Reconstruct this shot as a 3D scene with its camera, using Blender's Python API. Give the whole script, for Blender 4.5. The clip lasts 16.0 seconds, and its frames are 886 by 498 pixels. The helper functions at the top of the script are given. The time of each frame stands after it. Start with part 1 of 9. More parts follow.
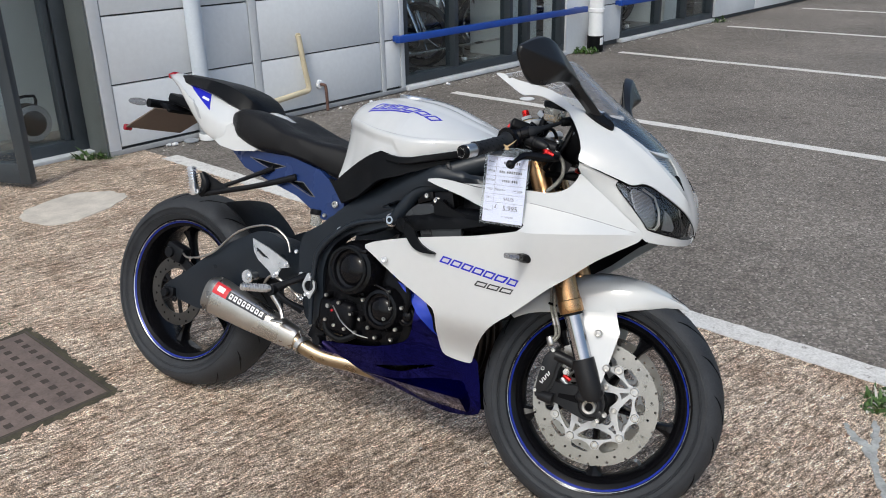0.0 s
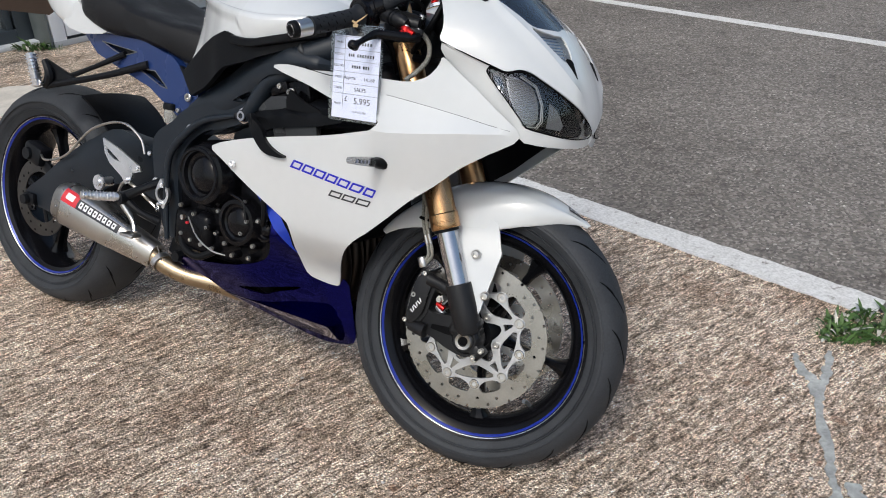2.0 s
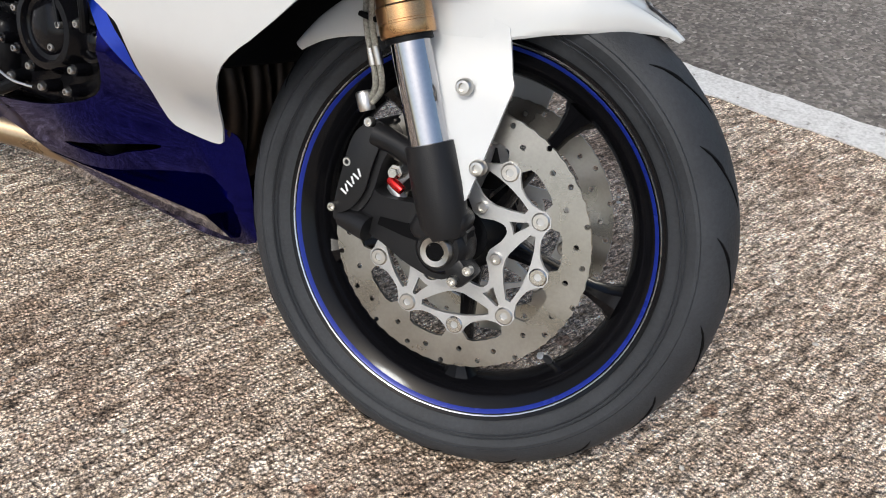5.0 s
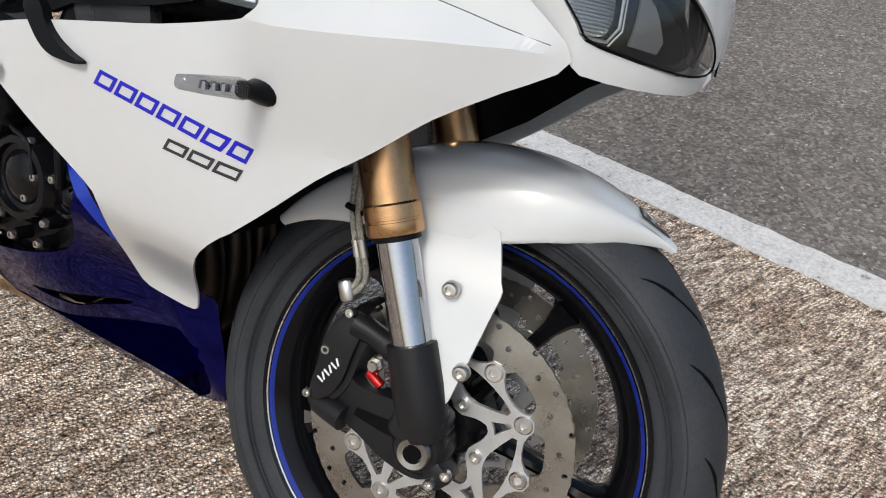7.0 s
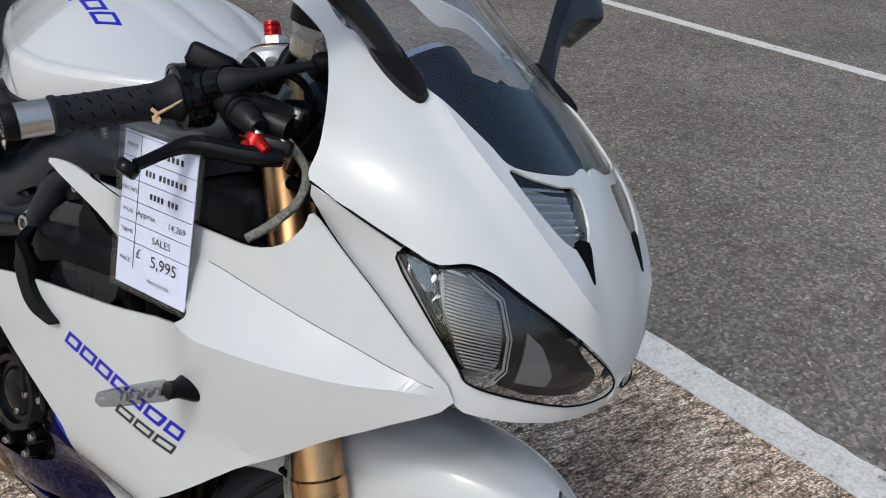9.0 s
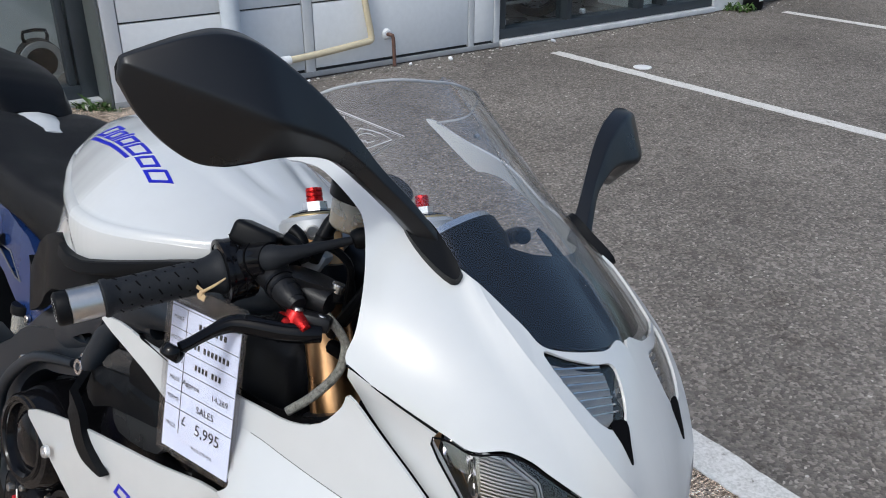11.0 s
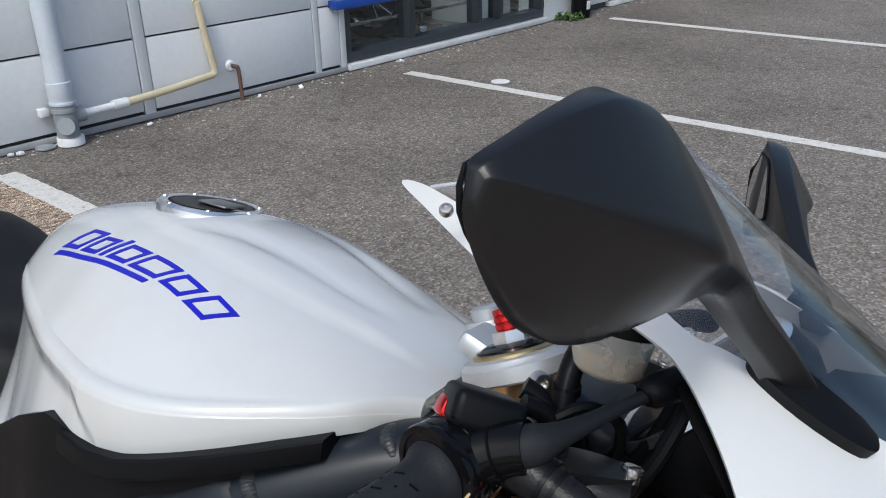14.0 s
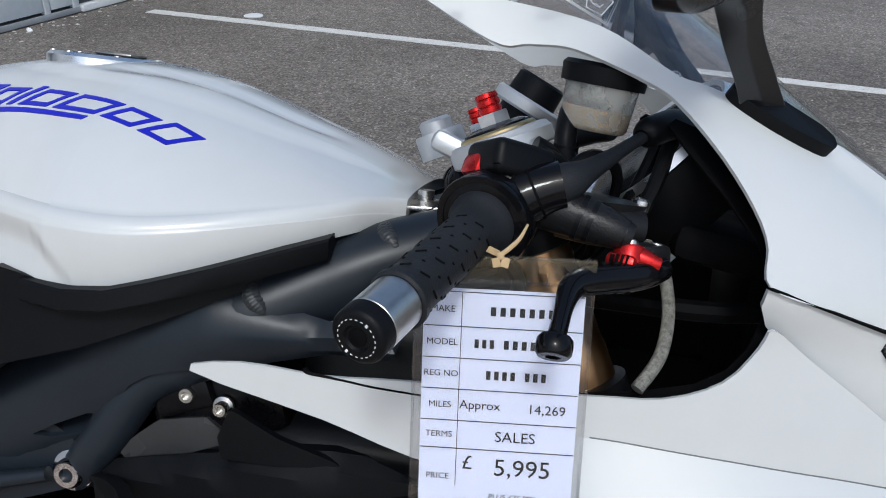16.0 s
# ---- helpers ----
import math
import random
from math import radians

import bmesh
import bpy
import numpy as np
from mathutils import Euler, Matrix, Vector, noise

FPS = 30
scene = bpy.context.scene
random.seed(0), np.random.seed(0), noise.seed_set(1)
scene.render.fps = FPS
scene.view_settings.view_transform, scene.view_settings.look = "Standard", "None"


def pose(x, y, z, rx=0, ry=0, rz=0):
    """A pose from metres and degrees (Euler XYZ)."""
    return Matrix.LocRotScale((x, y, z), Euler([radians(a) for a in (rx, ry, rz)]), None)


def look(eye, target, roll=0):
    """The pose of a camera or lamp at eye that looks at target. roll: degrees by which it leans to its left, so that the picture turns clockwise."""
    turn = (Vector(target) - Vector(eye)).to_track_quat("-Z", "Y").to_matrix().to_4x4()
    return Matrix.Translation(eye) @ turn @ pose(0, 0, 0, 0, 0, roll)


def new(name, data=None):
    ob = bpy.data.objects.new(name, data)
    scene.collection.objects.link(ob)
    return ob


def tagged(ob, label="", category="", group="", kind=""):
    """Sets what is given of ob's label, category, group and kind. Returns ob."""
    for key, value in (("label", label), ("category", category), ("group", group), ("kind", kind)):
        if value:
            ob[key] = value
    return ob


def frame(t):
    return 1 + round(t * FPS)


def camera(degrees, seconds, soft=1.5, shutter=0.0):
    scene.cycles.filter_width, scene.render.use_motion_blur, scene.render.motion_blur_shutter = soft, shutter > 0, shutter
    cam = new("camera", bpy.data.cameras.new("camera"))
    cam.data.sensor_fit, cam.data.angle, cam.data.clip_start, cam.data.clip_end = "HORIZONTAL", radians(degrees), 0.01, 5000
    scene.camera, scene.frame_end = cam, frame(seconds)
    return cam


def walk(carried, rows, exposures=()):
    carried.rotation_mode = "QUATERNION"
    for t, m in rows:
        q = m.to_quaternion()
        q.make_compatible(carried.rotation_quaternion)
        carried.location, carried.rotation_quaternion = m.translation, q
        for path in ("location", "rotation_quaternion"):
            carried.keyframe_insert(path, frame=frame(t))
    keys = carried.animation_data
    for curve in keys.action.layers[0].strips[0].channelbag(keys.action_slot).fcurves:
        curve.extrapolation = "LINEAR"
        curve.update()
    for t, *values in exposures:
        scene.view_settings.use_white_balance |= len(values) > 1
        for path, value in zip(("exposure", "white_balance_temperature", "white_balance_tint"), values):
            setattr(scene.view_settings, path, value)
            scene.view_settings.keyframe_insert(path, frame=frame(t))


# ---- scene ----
cam = camera(56.2, 16.0, soft=1.0)
EXPOSURES = [(0, -0.18, 6250, 5), (3.7, -0.18, 6250, 6), (5.8, 0.06, 6450, 6), (6.6, -0.02, 6400, 6), (7.5, -0.32, 6300, 5), (8.7, -0.42, 6150, 4), (10.8, -0.24, 6000, 5), (12.0, -0.12, 6050, 5), (13.2, -0.12, 6050, 5), (14.0, -0.18, 6050, 5), (14.6, -0.26, 5950, 4), (16, -0.32, 5850, 4)]
PATH = [
    (0, (0.094, 0.106, 1.411), (0.03, 1.962, 0.668), -1.3),
    (0.5, (0.25, 0.141, 1.404), (0.135, 1.978, 0.621), -1.5),
    (1, (0.333, 0.177, 1.391), (0.194, 1.99, 0.558), -1.8),
    (1.5, (0.388, 0.285, 1.357), (0.247, 2.068, 0.461), -2.1),
    (2, (0.444, 0.446, 1.284), (0.31, 2.192, 0.319), -2.2),
    (2.5, (0.543, 0.58, 1.201), (0.406, 2.292, 0.176), -2.2),
    (3, (0.589, 0.658, 1.121), (0.438, 2.336, 0.045), -2.3),
    (3.5, (0.558, 0.747, 1.057), (0.404, 2.394, -0.067), -2.3),
    (3.7, (0.523, 0.814, 1.028), (0.372, 2.448, -0.117), -2.3),
    (5.8, (0.413, 1.161, 0.827), (0.335, 2.748, -0.389), 1.4),
    (6, (0.4089, 1.1707, 0.8458), (0.335, 2.76, -0.3665), 1.7943),
    (6.5, (0.4117, 1.1992, 0.9085), (0.3499, 2.8139, -0.2706), 2.8828),
    (7, (0.4094, 1.2158, 0.9765), (0.3577, 2.8711, -0.1433), 3.4952),
    (7.5, (0.424, 1.2236, 1.0607), (0.3569, 2.9101, -0.009), 3.9104),
    (8, (0.4686, 1.2414, 1.108), (0.3552, 2.944, 0.0733), 3.7255),
    (8.5, (0.5151, 1.2792, 1.1448), (0.3398, 2.9934, 0.1329), 3.4183),
    (8.7, (0.5361, 1.2942, 1.1658), (0.3188, 3.0074, 0.1619), 3.1183),
    (10.8, (0.584, 1.353, 1.28), (0.154, 3.096, 0.399), 0),
    (11, (0.56, 1.355, 1.29), (0.143, 3.109, 0.424), -0.1),
    (11.5, (0.46, 1.365, 1.315), (0.104, 3.154, 0.495), -0.1),
    (12, (0.385, 1.37, 1.318), (0.093, 3.185, 0.531), -0.2),
    (12.5, (0.342, 1.402, 1.315), (0.101, 3.233, 0.548), -0.5),
    (13, (0.299, 1.507, 1.302), (0.098, 3.343, 0.536), -0.8),
    (13.5, (0.256, 1.577, 1.294), (0.122, 3.411, 0.507), -1.2),
    (14, (0.192, 1.61, 1.248), (0.19, 3.43, 0.42), -1.2),
    (14.5, (0.102, 1.635, 1.215), (0.263, 3.423, 0.334), -1.6),
    (15, (0.05, 1.625, 1.175), (0.384, 3.367, 0.252), -0.9),
    (15.5, (0.032, 1.604, 1.153), (0.501, 3.304, 0.21), 0),
    (16, (0.007, 1.562, 1.154), (0.58, 3.234, 0.219), 0.6),
]
walk(cam, [(t, look(eye, target, roll)) for t, eye, target, roll in PATH], EXPOSURES)

# ---- light ----
SUN_UP, SUN_TURN = 52.0, 199.0
world = bpy.data.worlds.new("sky")
scene.world = world
world.use_nodes = True
_nt = world.node_tree
_sky = _nt.nodes.new("ShaderNodeTexSky")
_sky.sky_type, _sky.sun_disc = "NISHITA", False
_sky.sun_elevation, _sky.sun_rotation = radians(SUN_UP), radians(SUN_TURN)
_sky.air_density, _sky.dust_density, _sky.ozone_density = 1.0, 4.0, 1.0
_nt.links.new(_sky.outputs[0], _nt.nodes["Background"].inputs[0])
_nt.nodes["Background"].inputs[1].default_value = 0.195
sun = new("sun", bpy.data.lights.new("sun", "SUN"))
sun.data.energy, sun.data.angle, sun.data.color = 1.45, radians(9), (1.0, 0.985, 0.965)
_a, _e = radians(SUN_TURN), radians(SUN_UP)
_to = Vector((math.sin(_a) * math.cos(_e), math.cos(_a) * math.cos(_e), math.sin(_e)))
sun.matrix_world = look(_to * 30, (0, 0, 0))

# ---- materials ----
def material(name, color, rough=0.5, metal=0.0, vary=0.12, scale=6.0, fine=80.0, bump=0.0, bump_scale=200.0, rough_vary=0.08, coat=0.0, alpha=None, transmit=0.0, emit=None, ior=1.45, random_piece=0.0, spec=0.5):
    m = bpy.data.materials.new(name)
    m.use_nodes = True
    nt = m.node_tree
    b = nt.nodes["Principled BSDF"]
    b.inputs["Metallic"].default_value = metal
    b.inputs["IOR"].default_value = ior
    b.inputs["Specular IOR Level"].default_value = spec
    b.inputs["Coat Weight"].default_value = coat
    b.inputs["Coat Roughness"].default_value = 0.04
    b.inputs["Transmission Weight"].default_value = transmit
    tc = nt.nodes.new("ShaderNodeTexCoord")
    def nz(sc, det=4.0):
        n = nt.nodes.new("ShaderNodeTexNoise")
        n.inputs["Scale"].default_value, n.inputs["Detail"].default_value = sc, det
        nt.links.new(tc.outputs["Object"], n.inputs["Vector"])
        return n
    n1, n2 = nz(scale), nz(fine, 2.0)
    mx = nt.nodes.new("ShaderNodeMath"); mx.operation = "MULTIPLY_ADD"
    nt.links.new(n2.outputs["Fac"], mx.inputs[0]); mx.inputs[1].default_value = 0.45
    nt.links.new(n1.outputs["Fac"], mx.inputs[2])
    rp = nt.nodes.new("ShaderNodeMapRange")
    rp.inputs[1].default_value, rp.inputs[2].default_value = 0.45, 1.0
    rp.inputs[3].default_value, rp.inputs[4].default_value = 1 - vary, 1 + vary
    nt.links.new(mx.outputs[0], rp.inputs[0])
    hs = nt.nodes.new("ShaderNodeHueSaturation")
    hs.inputs["Color"].default_value = (*color, 1)
    nt.links.new(rp.outputs[0], hs.inputs["Value"])
    out_col = hs.outputs[0]
    if random_piece:
        oi = nt.nodes.new("ShaderNodeObjectInfo")
        r2 = nt.nodes.new("ShaderNodeMapRange")
        r2.inputs[3].default_value, r2.inputs[4].default_value = 1 - random_piece, 1 + random_piece
        nt.links.new(oi.outputs["Random"], r2.inputs[0])
        h2 = nt.nodes.new("ShaderNodeHueSaturation")
        nt.links.new(out_col, h2.inputs["Color"]); nt.links.new(r2.outputs[0], h2.inputs["Value"])
        out_col = h2.outputs[0]
    nt.links.new(out_col, b.inputs["Base Color"])
    rr = nt.nodes.new("ShaderNodeMapRange")
    rr.inputs[1].default_value, rr.inputs[2].default_value = 0.3, 0.7
    rr.inputs[3].default_value, rr.inputs[4].default_value = max(0.02, rough - rough_vary), min(1, rough + rough_vary)
    nt.links.new(n1.outputs["Fac"], rr.inputs[0])
    nt.links.new(rr.outputs[0], b.inputs["Roughness"])
    if bump:
        n3 = nz(bump_scale, 3.0)
        bp = nt.nodes.new("ShaderNodeBump")
        bp.inputs["Strength"].default_value, bp.inputs["Distance"].default_value = bump, 0.002
        nt.links.new(n3.outputs["Fac"], bp.inputs["Height"])
        nt.links.new(bp.outputs[0], b.inputs["Normal"])
    if emit:
        b.inputs["Emission Color"].default_value, b.inputs["Emission Strength"].default_value = (*color, 1), emit
    return m

M_WHITE = material("pearl_white_paint", (0.56, 0.57, 0.57), 0.16, 0.0, 0.03, 3, 40, coat=0.8, rough_vary=0.05)
M_BLUE = material("blue_metallic_paint", (0.0060, 0.0065, 0.120), 0.08, 0.95, 0.10, 4, 300, coat=0.10, rough_vary=0.04, spec=0.3)
# brighter, less metallic blue: the upper band's sky reflection is put into the colour
M_BLUE_SHEEN = material("bright_blue_with_painted_sheen", (0.009, 0.035, 0.36), 0.22, 0.35, 0.10, 4, 300, coat=0.3, rough_vary=0.04)
M_FRAMEBLUE = material("blue_satin_subframe_paint", (0.011, 0.030, 0.12), 0.26, 0.15, 0.10, 8, 200, coat=0.3)
M_BLACKPL = material("black_textured_plastic", (0.0042, 0.0046, 0.0056), 0.42, 0.0, 0.2, 10, 300, bump=0.10, bump_scale=900, spec=0.14)
M_SATIN = material("satin_black_paint", (0.006, 0.0065, 0.008), 0.36, 0.0, 0.2, 12, 300, bump=0.08, bump_scale=500, spec=0.2)
M_FRAME = material("graphite_frame_paint", (0.0115, 0.0155, 0.0215), 0.35, 0.0, 0.2, 9, 250, bump=0.05, bump_scale=1300, spec=0.34)
M_COVER = material("satin_engine_cover", (0.040, 0.041, 0.043), 0.28, 0.3, 0.15, 14, 200, spec=0.5)
M_WELD = material("painted_weld_bead", (0.028, 0.030, 0.033), 0.34, 0.0, 0.3, 40, 300, spec=0.4)
M_ENGINE = material("black_engine_casing", (0.004, 0.004, 0.005), 0.24, 0.0, 0.25, 15, 300, bump=0.1, bump_scale=600, spec=0.15)
M_MIRROR = material("satin_black_mirror_housing", (0.0085, 0.009, 0.0105), 0.33, 0.0, 0.1, 10, 200, bump=0.03, bump_scale=900, spec=0.42)
M_CAST = material("black_cast_aluminium", (0.010, 0.010, 0.011), 0.36, 0.0, 0.2, 14, 300, bump=0.15, bump_scale=700, spec=0.3)
M_HEADER = material("sooty_header_steel", (0.035, 0.027, 0.022), 0.45, 1.0, 0.25, 14, 200)
M_GLOSSBLK = material("gloss_black_paint", (0.004, 0.004, 0.005), 0.14, 0.0, 0.1, 8, 100, spec=0.24)
M_RUBBER = material("tyre_rubber", (0.034, 0.0365, 0.041), 0.58, 0.0, 0.3, 14, 220, bump=0.3, bump_scale=350, spec=0.25)
M_GRIP = material("grip_rubber", (0.015, 0.0165, 0.0195), 0.55, 0.0, 0.2, 30, 400, bump=0.2, bump_scale=700, spec=0.2)
M_SEAT = material("black_vinyl_seat", (0.010, 0.010, 0.011), 0.45, 0.0, 0.2, 12, 300, bump=0.35, bump_scale=1100, spec=0.2)
M_STEEL = material("brushed_stainless_steel", (0.55, 0.53, 0.50), 0.30, 1.0, 0.12, 10, 250, bump=0.05, bump_scale=300)
M_CHROME = material("polished_chrome", (0.62, 0.62, 0.64), 0.06, 1.0, 0.04, 8, 100, rough_vary=0.03)
M_STANCHION = material("dark_chrome_stanchion", (0.46, 0.46, 0.48), 0.05, 1.0, 0.06, 30, 240, rough_vary=0.02)
M_ALU = material("machined_aluminium", (0.84, 0.84, 0.85), 0.30, 1.0, 0.12, 25, 300)
M_DISC = material("brake_disc_steel", (0.34, 0.325, 0.30), 0.30, 1.0, 0.15, 18, 260)
M_REFLECT = material("silvered_lamp_reflector", (0.40, 0.39, 0.37), 0.20, 1.0, 0.2, 30, 200)
M_DISCDARK = material("dull_rear_disc_steel", (0.10, 0.095, 0.09), 0.36, 1.0, 0.2, 18, 260)
M_CARRIER = material("matt_alloy_disc_carrier", (0.50, 0.50, 0.50), 0.42, 0.75, 0.08, 25, 300)
M_BRAID = material("braided_steel_hose", (0.36, 0.35, 0.31), 0.45, 0.8, 0.5, 300, 900, bump=0.8, bump_scale=1500)
M_GOLD = material("gold_anodised_fork", (0.56, 0.33, 0.16), 0.28, 1.0, 0.10, 8, 160)
M_HEATED = material("heat_tinted_steel", (0.38, 0.29, 0.19), 0.30, 1.0, 0.2, 18, 200)
M_YOKE = material("satin_silver_yoke", (0.50, 0.51, 0.52), 0.42, 0.55, 0.06, 20, 300, bump=0.05, bump_scale=600)
M_RED = material("red_anodised_aluminium", (0.55, 0.02, 0.02), 0.28, 0.8, 0.1, 20, 200)
M_DECAL = material("royal_blue_decal", (0.010, 0.012, 0.42), 0.35, 0.0, 0.05, 10, 100)
M_BLKDECAL = material("black_decal", (0.03, 0.03, 0.035), 0.4, 0.0, 0.1, 10, 100)
M_WHTDECAL = material("white_decal", (0.75, 0.75, 0.75), 0.4, 0.0, 0.05, 10, 100)
M_REDDECAL = material("red_decal", (0.55, 0.02, 0.03), 0.4, 0.0, 0.05, 10, 100)
# near-black: black plastic parts, and painted shade for holes, slots and recesses
M_DARK = material("black_plastic_and_hollow_shade", (0.004, 0.004, 0.0045), 0.6, 0.0, 0.2, 12, 200, spec=0.05)
M_SEAMGREY = material("fairing_seam", (0.14, 0.14, 0.14), 0.6, 0.0, 0.1, 10, 100)
M_TAIL = material("red_tail_lens", (0.30, 0.01, 0.02), 0.12, 0.0, 0.05, 10, 100, coat=0.5)
M_PLATE = material("number_plate_back", (0.13, 0.095, 0.075), 0.55, 0.0, 0.12, 10, 120)
M_BRASS = material("brass_fitting", (0.55, 0.42, 0.22), 0.35, 1.0, 0.1, 20, 200)
M_RESERVOIR = material("translucent_reservoir_plastic", (0.70, 0.69, 0.64), 0.25, 0.0, 0.06, 20, 200, transmit=0.7)
M_FLUID = material("amber_brake_fluid", (0.55, 0.36, 0.14), 0.2, 0.0, 0.06, 20, 200)
M_GREYPL = material("grey_plastic", (0.30, 0.31, 0.32), 0.5, 0.0, 0.08, 12, 200)
M_LAMPGREY = material("mid_grey_lamp_plastic", (0.105, 0.107, 0.11), 0.45, 0.0, 0.08, 12, 200)
# whitish colour that paints the highlight along the screen's polished edge
M_EDGE_GLINT = material("acrylic_edge_glint", (0.62, 0.64, 0.66), 0.15, 0.0, 0.05, 20, 200, transmit=0.4)
M_TWINE = material("tan_string", (0.50, 0.36, 0.20), 0.8, 0.0, 0.15, 40, 400)

def glass(name, tint, rough=0.0, ior=1.45, weight=1.0):
    m = bpy.data.materials.new(name)
    m.use_nodes = True
    nt = m.node_tree
    nt.nodes.clear()
    o = nt.nodes.new("ShaderNodeOutputMaterial")
    t, g, mix, lw = (nt.nodes.new("ShaderNode" + k) for k in ("BsdfTransparent", "BsdfGlossy", "MixShader", "LayerWeight"))
    t.inputs[0].default_value = (*tint, 1)
    g.inputs["Roughness"].default_value = rough
    lw.inputs[0].default_value = 0.5
    pw, sc = nt.nodes.new("ShaderNodeMath"), nt.nodes.new("ShaderNodeMapRange")
    pw.operation = "POWER"
    pw.inputs[1].default_value = 4.0
    nt.links.new(lw.outputs["Facing"], pw.inputs[0]); nt.links.new(pw.outputs[0], sc.inputs[0])
    sc.inputs[3].default_value, sc.inputs[4].default_value = 0.045 * weight, 0.65
    nt.links.new(sc.outputs[0], mix.inputs[0]); nt.links.new(t.outputs[0], mix.inputs[1]); nt.links.new(g.outputs[0], mix.inputs[2])
    nt.links.new(mix.outputs[0], o.inputs[0])
    return m

M_SCREEN = glass("clear_polycarbonate", (0.985, 0.987, 0.990), 0.02, 1.5, 1.2)
M_LENS = glass("headlight_lens", (0.97, 0.972, 0.975), 0.02, 1.5)
M_PANE = glass("window_glass", (0.88, 0.91, 0.92), 0.01, 1.52)
M_TAGPL = glass("clear_plastic_sleeve", (0.985, 0.987, 0.992), 0.06, 1.4)
M_SMOKE = glass("smoked_lens", (0.62, 0.62, 0.63), 0.05, 1.5)

M_CLAD = material("grey_cladding_panel", (0.66, 0.68, 0.70), 0.55, 0.0, 0.07, 1.2, 30, rough_vary=0.05, spec=0.25, random_piece=0.03)
M_CLADJ = material("cladding_joint", (0.07, 0.075, 0.08), 0.7, 0.0, 0.2, 5, 60)
M_TRIMG = material("grey_metal_trim", (0.34, 0.35, 0.36), 0.45, 0.1, 0.12, 3, 60)
M_ALFRAME = material("anthracite_window_frame", (0.045, 0.055, 0.065), 0.38, 0.1, 0.12, 4, 90)
M_REVEAL = material("dark_grey_reveal_panel", (0.13, 0.145, 0.145), 0.45, 0.0, 0.10, 3, 60)
M_SILL = material("pale_stone_sill", (0.60, 0.61, 0.62), 0.6, 0.0, 0.15, 6, 60, bump=0.3, bump_scale=120)
M_RAIL = material("blue_painted_rail", (0.012, 0.055, 0.30), 0.38, 0.0, 0.12, 6, 80)
M_PIPE = material("pale_grey_pvc", (0.55, 0.60, 0.66), 0.40, 0.0, 0.08, 3, 60)
M_PIPE2 = material("mid_grey_pvc", (0.26, 0.28, 0.30), 0.45, 0.0, 0.12, 6, 60)
M_WPIPE = material("white_pvc", (0.74, 0.75, 0.76), 0.40, 0.0, 0.08, 5, 60)
M_CREAM = material("cream_aged_pvc", (0.60, 0.52, 0.36), 0.5, 0.0, 0.10, 6, 80)
M_RUST = material("rusty_copper_pipe", (0.16, 0.09, 0.07), 0.6, 0.3, 0.3, 30, 120)
M_LEAF = material("weed_leaf", (0.055, 0.105, 0.022), 0.55, 0.0, 0.35, 30, 200)
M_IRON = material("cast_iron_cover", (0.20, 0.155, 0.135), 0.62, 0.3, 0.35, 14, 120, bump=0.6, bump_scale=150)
# darker brown iron for the cover's frame, tread pockets and lettering
M_IRONDARK = material("dark_brown_iron", (0.060, 0.048, 0.040), 0.7, 0.1, 0.3, 20, 150, bump=0.4, bump_scale=200)
M_MOSS = material("mossy_earth", (0.065, 0.058, 0.038), 0.9, 0.0, 0.5, 18, 160, bump=0.9, bump_scale=120)
M_INTWALL = material("painted_interior_wall", (0.62, 0.66, 0.66), 0.6, 0.0, 0.06, 2, 40)
M_INTFLOOR = material("showroom_floor_tile", (0.20, 0.19, 0.18), 0.30, 0.0, 0.15, 3, 40)
M_PEBBLE = material("pale_stone_chip", (0.55, 0.52, 0.47), 0.7, 0.0, 0.3, 40, 100, random_piece=0.3)

